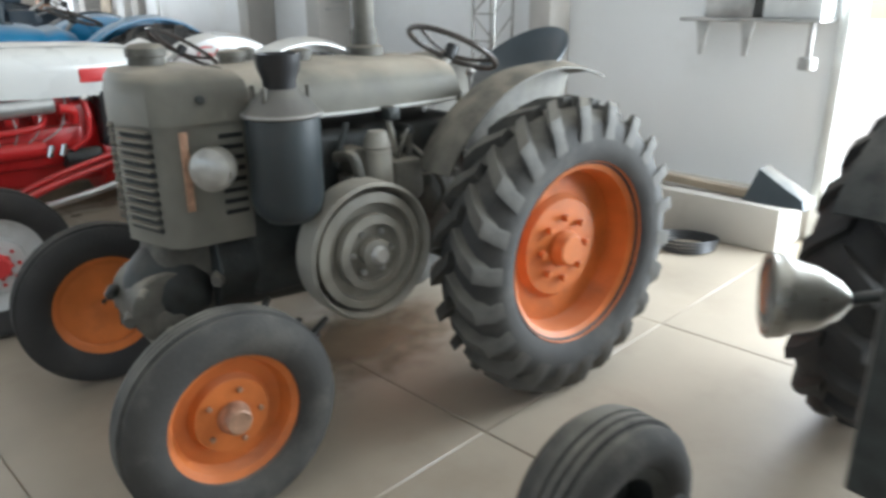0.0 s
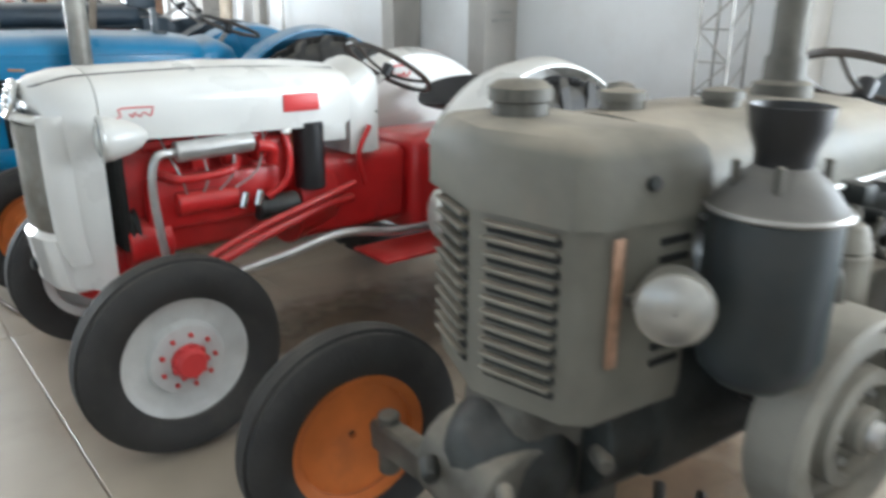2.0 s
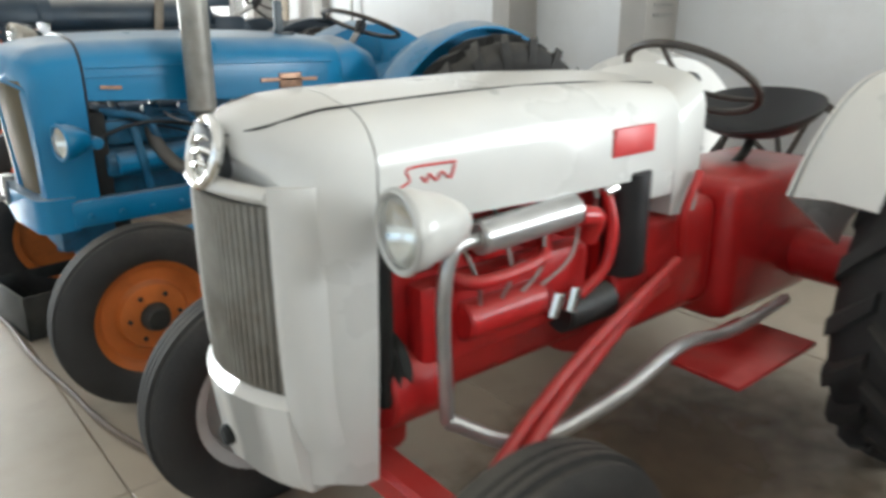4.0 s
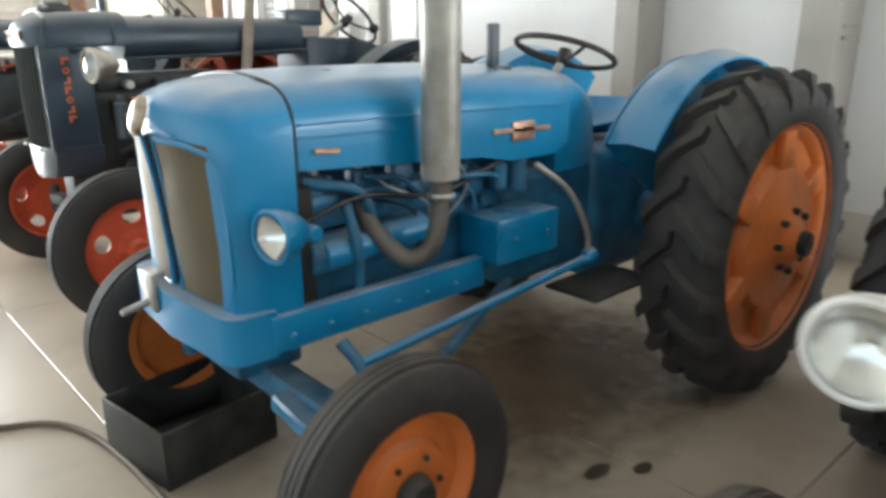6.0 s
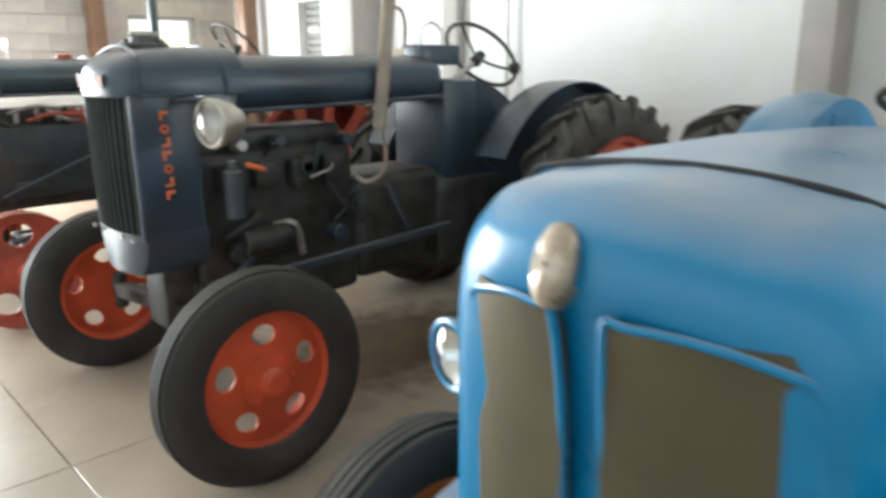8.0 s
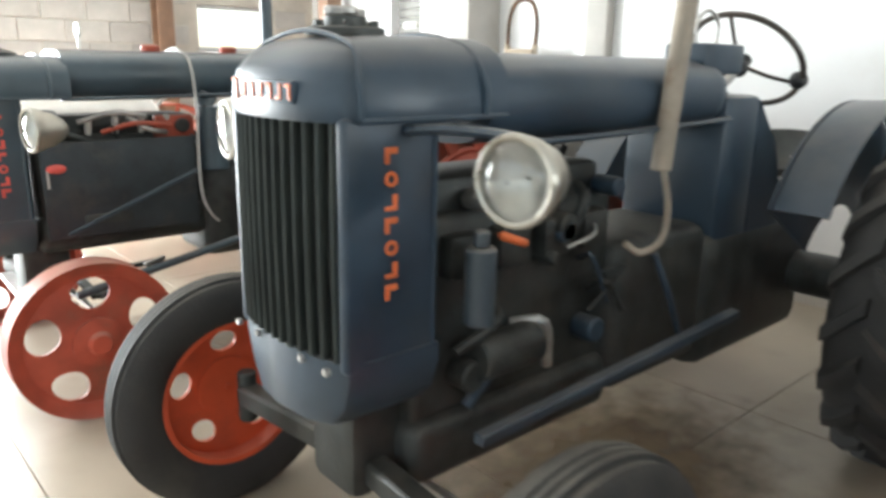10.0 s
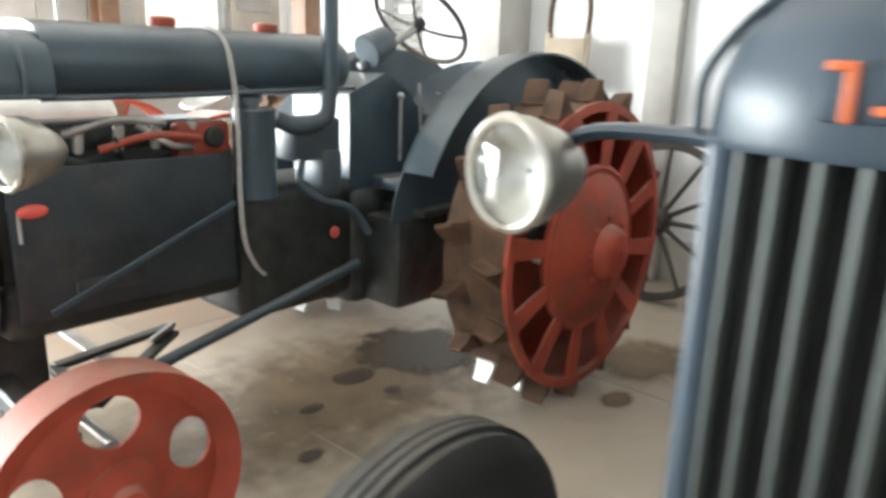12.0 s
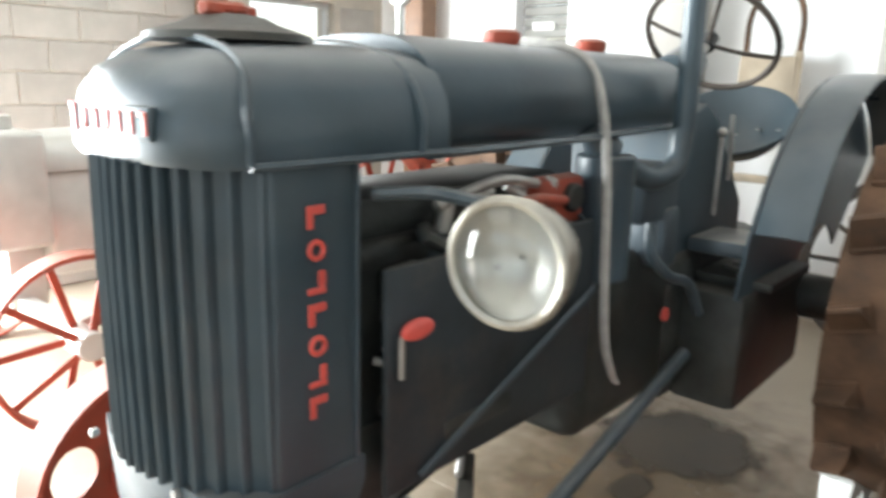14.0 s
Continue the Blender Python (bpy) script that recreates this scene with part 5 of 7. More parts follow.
        part("hub", bm, RED_MARK, w)
        bm = B()
        y0, y1 = sorted((s * 0.40, s * 0.62))
        slab_arc(bm, c[0], c[2], 0.63, 0.01, y0, y1, 35, 150, 26, 0.025)
        g = part("mudguard", bm, WHITE, t, "white rounded mudguard")
        bm = B()
        fan_plate(bm, c[0], c[2], 0.2, 0.64, s * 0.39, 0.01, 35, 150)
        part("cheek", bm, WHITE, g)
        bm = B()
        y = s * 0.375
        tube(bm, [(1.58, y, 1.12), (1.6, y, 1.17), (1.68, y, 1.172)], 0.005, 6, 4)
        tube(bm, [(1.62, y, 1.13), (1.64, y, 1.115), (1.66, y, 1.135), (1.68, y, 1.115), (1.72, y, 1.16)], 0.004, 6, 4)
        part("script_mark", bm, RED_MARK, g)
    bm = B()
    loft(bm, [arch(x, hw, 0.86, z1, 0.08, 0.02) for x, hw, z1 in ((0.96, 0.19, 1.195), (1.06, 0.2, 1.245), (1.12, 0.17, 1.215))])
    part("dash_cowl", bm, WHITE, t, "white dash cowl")
    steering(t, (1.3, 0.0, 1.2), 0.21, 33, (1.05, 0.0, 1.02), 3)
    pan_seat(t, (1.72, 0.0, 0.98), 0.46, BLACK, "black pan seat", 0, (1.5, 0.0, 0.86), 0.16, 0.4)
    bm = B()
    tube(bm, [(1.12, -0.12, 0.86), (1.12, -0.14, 0.95), (1.1, -0.16, 1.02)], 0.007)
    ball(bm, (1.1, -0.16, 1.03), 0.02)
    part("gear_lever", bm, BLACK, t)
    return t


white_tractor()

# ---- blue tractor ----
def blue_tractor():
    t = thing("blue_tractor", 0.67, 5.76, 0, 0, "bright blue vintage tractor with orange wheels and dusty hood", "tractor", "row of vintage tractors")
    bm = B()
    secs = [(-0.158, 0.25, 0.72, 1.18, 0.13), (-0.15, 0.283, 0.70, 1.235, 0.13), (-0.12, 0.303, 0.69, 1.275, 0.13), (-0.07, 0.315, 0.69, 1.298, 0.12), (0.03, 0.32, 0.69, 1.308, 0.12)]
    loft(bm, [arch(x, hw, z0, z1, rad, 0.02) for x, hw, z0, z1, rad in secs])
    bm.transform(Matrix.Translation((0, -0.012, 0)))

    def prow(bm):
        """Draws the middle of the nose forward, most of all at the top."""
        for v in bm.verts:
            if v.co.x < -0.1:
                v.co.x -= 0.052 * max(0.0, 1 - (v.co.y / 0.27) ** 2) * (0.1 + 0.9 * min(1.0, max(0.0, (v.co.z - 0.7) / 0.5)) ** 2)

    prow(bm)
    nose = part("nose_shell", bm, BLUE, t, "rounded bright blue nose shell")
    for s, wide in ((-1, 0.275), (1, 0.24)):
        # bowed mesh panels, one each side of the middle bar
        bm = B()
        rings = []
        for z, inset in ((0.74, 0.02), (0.76, 0.0), (1.1, 0.0), (1.15, 0.01), (1.17, 0.035)):
            ring = []
            for i in range(7):
                u = i / 6
                y = 0.03 + inset * 0.4 + u * (wide - inset - 0.03)
                x = -0.174 + 0.024 * u ** 2.6
                ring.append(Vector((x, s * y, z)))
            back = [Vector((p.x + 0.02, p.y, p.z)) for p in reversed(ring)]
            rings.append(ring + back)
        loft(bm, rings)
        prow(bm)
        g = part("grille_mesh", bm, BRONZE_MESH, nose, "olive bronze wire mesh grille")
        bm = B()
        tube(bm, [(-0.172, s * 0.035, 0.74), (-0.172, s * 0.035, 1.13), (-0.17, s * 0.07, 1.168), (-0.162, s * (wide - 0.055), 1.155), (-0.15, s * wide, 1.09), (-0.15, s * wide, 0.75), (-0.168, s * 0.06, 0.735)], 0.007, 8, 4)
        prow(bm)
        part("grille_edge", bm, BLUE, g)
    bm = B()
    lathe(bm, [(0.05, 0.0), (0.048, -0.012), (0.035, -0.02), (0.004, -0.022), (0.004, 0.01), (0.05, 0.01)], (0, 0, 0), "x", 30)
    bm.transform(pose(-0.214, 0.034, 1.224, 0, 18, 0) @ Matrix.Diagonal((1.2, 0.62, 1.12, 1)))
    part("medallion", bm, PALE_BADGE, nose, "oval worn plated medallion on the nose")
    # hood with the dark seam behind the nose
    bm = B()
    loft(bm, [arch(x, hw, z0, z1, rad, cr) for x, hw, z0, z1, rad, cr in ((0.042, 0.323, 1.09, 1.312, 0.12, 0.02), (0.3, 0.333, 1.075, 1.315, 0.12, 0.022), (0.7, 0.345, 1.05, 1.31, 0.12, 0.022),
                                                                       (0.85, 0.345, 1.02, 1.305, 0.12, 0.022), (1.08, 0.34, 1.02, 1.292, 0.12, 0.02), (1.16, 0.33, 1.05, 1.28, 0.11, 0.02), (1.2, 0.3, 1.09, 1.26, 0.1, 0.015))])
    hood = part("hood", bm, BLUE, t, "long blue hood under a film of dust")
    bm = B()
    tube(bm, [(0.037, -0.322, 1.02), (0.037, -0.324, 1.2), (0.037, -0.29, 1.274), (0.037, -0.205, 1.312), (0.037, 0.0, 1.329), (0.037, 0.205, 1.312), (0.037, 0.29, 1.274), (0.037, 0.322, 1.1)], 0.005, 6, 6)
    part("panel_seam", bm, BLACK, hood)
    bm = B()
    tube(bm, [(0.05, -0.327, 1.21), (0.5, -0.344, 1.205), (1.12, -0.347, 1.19)], 0.004, 6, 3)
    tube(bm, [(0.05, -0.326, 1.175), (0.36, -0.339, 1.17)], 0.003, 6, 3)
    part("pressed_crease", bm, BLUE, hood)
    for s in (-1, 1):
        bm = B()
        bar(bm, (0.09, s * 0.331, 1.138), (0.17, s * 0.335, 1.132), 0.012, 0.014, 0.003)
        part("catch", bm, BADGE, hood)
        bm = B()
        box(bm, 0.84, 0.95, s * 0.349 - 0.006, s * 0.349 + 0.006, 1.085, 1.15, 0.004)
        bar(bm, (0.75, s * 0.35, 1.125), (1.03, s * 0.35, 1.118), 0.01, 0.016, 0.002)
        part("side_badge", bm, BADGE, hood, "worn copper coloured badge")
        bm = B()
        cyl(bm, (-0.03, s * 0.315, 1.12), (-0.03, s * 0.328, 1.12), 0.011, seg=10)
        part("stud", bm, BLACK, nose)
    bm = B()
    box(bm, 0.95, 0.985, -0.15, -0.115, 1.31, 1.46, 0.006)
    box(bm, 0.955, 1.03, -0.17, -0.1, 1.295, 1.318, 0.006)
    part("stub_pipe", bm, SLATE, hood, "short grey breather pipe on the hood")
    # chassis rails and bumper
    bm = B()
    loft(bm, [[Vector(p) for p in ((-0.06, -0.345, z), (-0.16, -0.338, z), (-0.188, -0.318, z), (-0.2, -0.28, z), (-0.222, 0, z), (-0.2, 0.27, z), (-0.188, 0.305, z), (-0.16, 0.325, z), (-0.06, 0.345, z), (-0.06, 0.2, z), (-0.06, -0.2, z))] for z in (0.6, 0.61, 0.72, 0.732)])
    bumper = part("front_frame", bm, BLUE, t, "blue cast front frame")
    bm = B()
    box(bm, -0.236, -0.216, 0.06, 0.15, 0.65, 0.77, 0.008)
    box(bm, -0.225, -0.19, 0.06, 0.15, 0.75, 0.77, 0.006)
    cyl(bm, (-0.22, 0.1, 0.68), (-0.32, 0.09, 0.665), 0.013, 0.01, 12)
    part("tow_hook", bm, STEEL, bumper, "bright steel tow hook")
    for s in (-1, 1):
        bm = B()
        y0, y1 = sorted((s * 0.30, s * 0.35))
        box(bm, -0.08, 0.72, y0, y1, 0.61, 0.715, 0.008)
        rail = part("side_rail", bm, BLUE, t, "blue side rail")
        for i in range(6):
            bm = B()
            cyl(bm, (-0.02 + i * 0.12, s * 0.35, 0.65), (-0.02 + i * 0.12, s * 0.362, 0.65), 0.012, seg=6)
            part("bolt", bm, BLUE, rail)
    # engine
    bm = B()
    box(bm, 0.0, 0.95, -0.2, 0.2, 0.6, 1.02, 0.03, 3)
    box(bm, 0.1, 0.8, -0.27, -0.18, 0.9, 1.0, 0.02)
    cyl(bm, (0.08, -0.26, 0.83), (0.46, -0.26, 0.83), 0.06, seg=24)
    cyl(bm, (0.5, -0.24, 0.8), (0.6, -0.24, 0.8), 0.05)
    for i in range(5):
        box(bm, 0.12 + i * 0.15, 0.2 + i * 0.15, -0.25, -0.2, 0.96, 1.05, 0.012)
    eng = part("engine_block", bm, BLUE_GRIMY, t, "grimy blue engine block")
    bm = B()
    box(bm, 0.03, 0.1, -0.3, 0.3, 0.70, 1.04, 0.01)
    part("radiator_core", bm, CORE, t)
    bm = B()
    cyl(bm, (0.12, -0.29, 0.83), (0.5, -0.29, 0.85), 0.045, seg=22)
    part("dynamo", bm, BLUE, eng)
    for k, p in enumerate(([(0.1, -0.24, 1.04), (0.25, -0.3, 1.0), (0.3, -0.3, 0.9)], [(0.3, -0.26, 1.03), (0.4, -0.3, 1.02), (0.5, -0.28, 0.95)], [(0.62, -0.26, 1.0), (0.7, -0.3, 0.93), (0.72, -0.3, 0.86)],
                           [(0.2, -0.3, 0.98), (0.21, -0.34, 0.86), (0.24, -0.3, 0.72)], [(0.55, -0.25, 1.02), (0.6, -0.33, 1.0), (0.78, -0.33, 0.98), (0.85, -0.28, 0.9)])):
        bm = B()
        tube(bm, p, 0.017 if k in (0, 3) else 0.008)
        part("pipe", bm, BLUE_GRIMY, eng)
    for k in range(8):
        rnd = random.Random(40 + k)
        bm = B()
        x, z = rnd.uniform(0.45, 1.0), rnd.uniform(0.88, 1.02)
        cyl(bm, (x, -0.2, z), (x, -0.27, z), rnd.uniform(0.015, 0.035), seg=10)
        part("fitting", bm, BLUE_GRIMY, eng)
    bm = B()
    cyl(bm, (0.92, -0.3, 0.9), (0.92, -0.3, 1.03), 0.035)
    part("fuel_filter", bm, BLUE_GRIMY, eng)
    bm = B()
    cyl(bm, (0.83, -0.3, 0.92), (0.83, -0.3, 1.01), 0.03)
    part("fuel_filter", bm, BLUE_GRIMY, eng)
    # head nuts, injector lines and a wiring loom under the hood edge
    for i in range(4):
        bm = B()
        cyl(bm, (0.15 + i * 0.16, -0.225, 1.05), (0.15 + i * 0.16, -0.225, 1.075), 0.014, seg=6)
        part("nut", bm, STEEL, eng)
        bm = B()
        tube(bm, [(0.5 + i * 0.03, -0.27, 0.84), (0.42 + i * 0.08, -0.31, 0.93), (0.2 + i * 0.16, -0.29, 1.0), (0.17 + i * 0.16, -0.23, 1.06)], 0.0045, 6, 5)
        part("fuel_line", bm, STEEL if i % 2 else BLACK, eng)
    bm = B()
    tube(bm, [(0.02, -0.3, 0.93), (0.25, -0.32, 0.99), (0.55, -0.31, 0.95), (0.8, -0.33, 1.02), (1.0, -0.3, 0.99)], 0.008, 8, 6)
    part("wiring_loom", bm, BLACK, eng, "black wiring loom")
    # upright silencer
    bm = B()
    px, py = 0.44, -0.44
    cyl(bm, (px, py, 1.03), (px + 0.01, py, 2.15), 0.056, seg=28)
    sil = part("silencer", bm, GALV, t, "thick upright weathered silver silencer pipe")
    bm = B()
    cyl(bm, (px, py, 0.96), (px, py, 1.04), 0.032, seg=20)
    tube(bm, [(px, py, 0.98), (px - 0.01, py, 0.9), (px - 0.03, py + 0.02, 0.82), (px - 0.09, py + 0.06, 0.80), (px - 0.15, py + 0.12, 0.88), (px - 0.16, py + 0.18, 0.96)], 0.028)
    part("elbow", bm, SOOT_PIPE, sil, "weathered grey exhaust elbow")
    bm = B()
    ring_torus(bm, (px, py, 0.985), (0, 0, 1), 0.036, 0.008, 24, 6)
    part("clamp", bm, STEEL, sil)
    # battery box, steering arm and links
    bm = B()
    box(bm, 0.72, 1.03, -0.41, -0.22, 0.69, 0.845, 0.01)
    bx = part("battery_box", bm, BLUE, t, "blue sheet metal battery box")
    for x in (0.8, 0.96):
        bm = B()
        cyl(bm, (x, -0.412, 0.77), (x, -0.422, 0.77), 0.01, seg=8)
        part("screw", bm, BLUE_GRIMY, bx)
    bm = B()
    tube(bm, [(0.95, -0.36, 1.0), (1.06, -0.42, 0.9), (1.15, -0.44, 0.75), (1.17, -0.44, 0.64)], 0.011)
    part("drop_arm", bm, GALV, t)
    bm = B()
    cyl(bm, (1.19, -0.44, 0.635), (0.16, -0.41, 0.53), 0.016, seg=14)
    ball(bm, (1.18, -0.44, 0.64), 0.032)
    part("drag_link", bm, BLUE, t, "long blue drag link")
    bm = B()
    cyl(bm, (1.0, -0.2, 0.52), (0.05, -0.6, 0.42), 0.022, seg=14)
    part("radius_rod", bm, BLUE_GRIMY, t)
    bm = B()
    cyl(bm, (1.0, 0.2, 0.52), (0.05, 0.6, 0.42), 0.022, seg=14)
    part("radius_rod", bm, BLUE_GRIMY, t)
    headlamp(t, (-0.085, -0.41, 0.957), 0.064, 12, BLUE, deep=0.1, rim_mat=BLUE)
    headlamp(t, (-0.04, 0.385, 0.95), 0.064, -12, BLUE, deep=0.1, rim_mat=BLUE)
    for s in (-1, 1):
        bm = B()
        cyl(bm, (0.02, s * 0.30, 0.94), (0.03, s * 0.42, 0.94), 0.024)
        part("lamp_stem", bm, BLUE, t)
    # front axle and wheels
    bm = B()
    bar(bm, (0.02, -0.57, 0.44), (0.02, 0.57, 0.44), 0.09, 0.08, 0.01)
    box(bm, -0.1, 0.12, -0.16, 0.16, 0.46, 0.6, 0.02)
    bar(bm, (-0.02, -0.3, 0.45), (-0.02, -0.6, 0.41), 0.12, 0.05, 0.008)
    axle = part("front_axle", bm, BLUE_GRIMY, t, "blue telescopic front axle")
    bm = B()
    cyl(bm, (0.14, -0.57, 0.38), (0.14, 0.57, 0.38), 0.015)
    tube(bm, [(0.1, -0.5, 0.4), (0.16, -0.42, 0.5), (0.14, -0.34, 0.58)], 0.02)
    part("track_rod", bm, BLUE_GRIMY, axle)
    for s in (-1, 1):
        bm = B()
        cyl(bm, (0.04, s * 0.57 - 0.05, 0.28), (0.04, s * 0.57 - 0.05, 0.5), 0.032)
        part("kingpin", bm, BLUE_GRIMY, axle)
        disc_wheel(t, "front_wheel", (0.045, s * 0.67 - 0.06, 0.345), 0.345, 0.215, 0.15, s, ORANGE, OILY, 0.055, "orange steel front wheel", RUBBER, 0.055, 6)
    # clutch housing, gearbox and rear end
    bm = B()
    box(bm, 0.95, 1.5, -0.22, 0.22, 0.5, 0.95, 0.05, 3)
    part("gearbox", bm, BLUE_GRIMY, t, "grimy dark blue gearbox")
    bm = B()
    box(bm, 1.45, 2.1, -0.25, 0.25, 0.42, 0.98, 0.06, 3)
    part("axle_housing", bm, BLUE_GRIMY, t)
    bm = B()
    cyl(bm, (1.87, -0.6, 0.65), (1.87, 0.6, 0.65), 0.11)
    part("rear_axle", bm, BLUE_GRIMY, t)
    bm = B()
    loft(bm, [arch(x, hw, z0, z1, 0.1, 0.02) for x, hw, z0, z1 in ((1.19, 0.25, 0.92, 1.25), (1.32, 0.25, 0.92, 1.275), (1.45, 0.22, 0.92, 1.22), (1.52, 0.18, 0.92, 1.08))])
    part("dash_cowl", bm, BLUE, t, "blue dash cowl")
    for s in (-1, 1):
        bm = B()
        box(bm, 1.15, 1.55, s * 0.38 - 0.12, s * 0.38 + 0.12, 0.47, 0.485, 0.004)
        part("footplate", bm, OILY, t)
        c = (1.87, s * 0.72, 0.65)
        bm = B()
        lathe(bm, dished_rim(0.44, 0.26, s, 0.06), c, seg=56, closed=True)
        w = part("rear_wheel", bm, ORANGE, t, "orange rear wheel with cast centre")
        lugged_tyre(w, c, 0.65, 0.44, 0.31, 20)
        bm = B()
        lathe(bm, [(0.3, 0.0), (0.28, 0.045 * s), (0.16, 0.07 * s), (0.09, 0.1 * s), (0.06, 0.13 * s), (0.01, 0.13 * s), (0.01, 0.0)], (c[0], c[1] + s * 0.07, c[2]), "y", 40)
        hub = part("cast_centre", bm, ORANGE, w)
        for i in range(6):
            a = 2 * math.pi * i / 6
            bm = B()
            box(bm, -0.05, 0.05, -0.03, 0.03, 0.26, 0.42, 0.012)
            bm.transform(Matrix.Translation((c[0], c[1] + s * 0.085, c[2])) @ Matrix.Rotation(a, 4, "Y"))
            part("lug_block", bm, ORANGE, w)
        bolts(w, OILY, (c[0], c[1] + s * 0.15, c[2]), 8, 0.12, 0.014, 0.03, s)
        bm = B()
        cyl(bm, (c[0], c[1] + s * 0.18, c[2]), (c[0], c[1] + s * 0.23, c[2]), 0.05)
        part("hub_cap", bm, OILY, w)
        bm = B()
        y0, y1 = sorted((s * 0.40, s * 0.60))
        slab_arc(bm, c[0], c[2], 0.675, 0.01, y0, y1, 52, 146, 28, 0.02)
        g = part("mudguard", bm, BLUE, t, "curved blue mudguard")
        bm = B()
        fan_plate(bm, c[0], c[2], 0.25, 0.685, s * 0.39, 0.01, 52, 146)
        part("cheek", bm, BLUE, g)
    steering(t, (1.50, -0.03, 1.345), 0.205, 20, (1.33, 0.0, 1.1), 3)
    pan_seat(t, (1.74, 0.0, 1.0), 0.46, BLUE, "blue pressed steel pan seat", 0, (1.55, 0.0, 0.97), 0.14, 0.36)
    return t


blue_tractor()

# dark tin box under the nose of the blue tractor
t_ob = thing("tin_tray", 0.60, 6.12, 0, 8, "dark rusty steel drip box on the floor", "tray")
bm = B()
box(bm, -0.2, 0.24, -0.2, 0.2, 0.0, 0.012, 0.003)
part("bottom", bm, OILY, t_ob)
for a in ((-0.2, -0.19, -0.2, 0.2), (0.23, 0.24, -0.2, 0.2), (-0.19, 0.23, -0.2, -0.19), (-0.19, 0.23, 0.19, 0.2)):
    bm = B()
    box(bm, a[0], a[1], a[2], a[3], 0.012, 0.21, 0.003)
    part("side", bm, OILY, t_ob)

# ---- the dark blue tractors with ribbed radiators ----
def ribbed_nose(t, dx, paint, mark, fin_mat, letter_x, letter_z, letter_step, rounded=0.0, zb=1.352, zt=1.53, zf=0.845, side_paint=None):
    """Radiator with upright fins, side plates with a coloured mark, domed header tank and hood tank."""
    hw = 0.235
    bm = B()
    box(bm, dx + 0.0 + rounded * 0.12, dx + 0.13, -hw + 0.02 + rounded * 0.6, hw - 0.02 - rounded * 0.6, zf - 0.005, zb + 0.008, 0.01)
    core = part("radiator_core", bm, CORE, t, "black radiator core")
    count, span = (16, 0.226) if rounded else (12, 0.2)
    if rounded:
        # painted front sheet behind the corrugations, curving back to the side plates
        bm = B()
        front = [(dx - 0.002 - 0.045 * (1 - u * u) + rounded * abs(u) ** 2.6, u * 0.232) for u in (-1, -0.92, -0.84, -0.74, -0.6, -0.3, 0, 0.3, 0.6, 0.74, 0.84, 0.92, 1)]
        loft(bm, [[Vector((x, y, z)) for x, y in front + [(dx + 0.13, 0.232), (dx + 0.13, -0.232)]] for z in (zf - 0.005, zb + 0.008)])
        part("front_sheet", bm, fin_mat, core)
    for i in range(count):
        y = -span + i * 2 * span / (count - 1)
        bm = B()
        bow = (0.045 if rounded else 0.03) * (1 - (y / span) ** 2) - rounded * (abs(y) / span) ** 2.6
        tube(bm, [(dx - 0.005 - bow, y, zf), (dx - 0.008 - bow, y, 1.1), (dx - 0.005 - bow, y, zb + 0.003)], 0.0085, 8, 2, 1.6)
        part("fin", bm, fin_mat, core)
    for s in (-1, 1):
        bm = B()
        y0, y1 = sorted((s * (hw - 0.03), s * (hw + 0.004)))
        box(bm, dx - 0.012 + rounded, dx + 0.24, y0, y1, zf - 0.025, zb + 0.013, 0.014, 3)
        side = part("radiator_side", bm, side_paint or paint, t, "painted radiator side plate with a raised mark")
        if s < 0:
            lettering(side, dx + letter_x, -hw - 0.004, letter_z, mark, 7, letter_step)
        bm = B()
        tube(bm, [(dx + 0.225, s * (hw + 0.004), zf), (dx + 0.225, s * (hw + 0.006), zb + 0.008)], 0.006, 6, 1)
        part("plate_edge", bm, paint, side)
    # lower tank
    bm = B()
    loft(bm, [[Vector((x, y * k, z)) for x, y in ((dx - 0.04, 0.0), (dx - 0.03, -0.15), (dx + 0.0, -0.232), (dx + 0.05, -0.245), (dx + 0.24, -0.245), (dx + 0.24, 0.245), (dx + 0.05, 0.245), (dx, 0.232), (dx - 0.03, 0.15))] for z, k in ((zf - 0.165, 0.7), (zf - 0.115, 0.9), (zf - 0.045, 1.0), (zf, 1.0))])
    low = part("lower_tank", bm, paint, t, "cast lower radiator tank")
    for y in (-0.2, -0.1, 0.1, 0.2):
        bm = B()
        cyl(bm, (dx - 0.03, y, zf - 0.015), (dx - 0.045, y, zf - 0.015), 0.009, seg=6)
        part("bolt", bm, STEEL, low)
    # domed header tank
    bm = B()
    plan = [(dx - 0.055, 0.0), (dx - 0.045, -0.12), (dx - 0.015, -0.215), (dx + 0.04, -0.25), (dx + 0.25, -0.252), (dx + 0.44, -0.248), (dx + 0.44, 0.248), (dx + 0.25, 0.252), (dx + 0.04, 0.25), (dx - 0.015, 0.215), (dx - 0.045, 0.12)]
    rings = []
    lift = lambda z: zb + (z - 1.352) * (zt - zb) / 0.178
    for z, kx, ky in ((1.352, 1.0, 1.0), (1.362, 1.01, 1.012), (1.41, 1.0, 1.0), (1.45, 0.98, 0.96), (1.485, 0.93, 0.87), (1.51, 0.84, 0.72), (1.525, 0.66, 0.5), (1.53, 0.4, 0.25)):
        rings.append([Vector((dx + 0.42 - (dx + 0.42 - x) * kx if x < dx + 0.42 else x, y * ky, lift(z))) for x, y in plan])
    loft(bm, rings)
    dome = part("header_tank", bm, paint, t, "domed radiator header tank")
    bm = B()
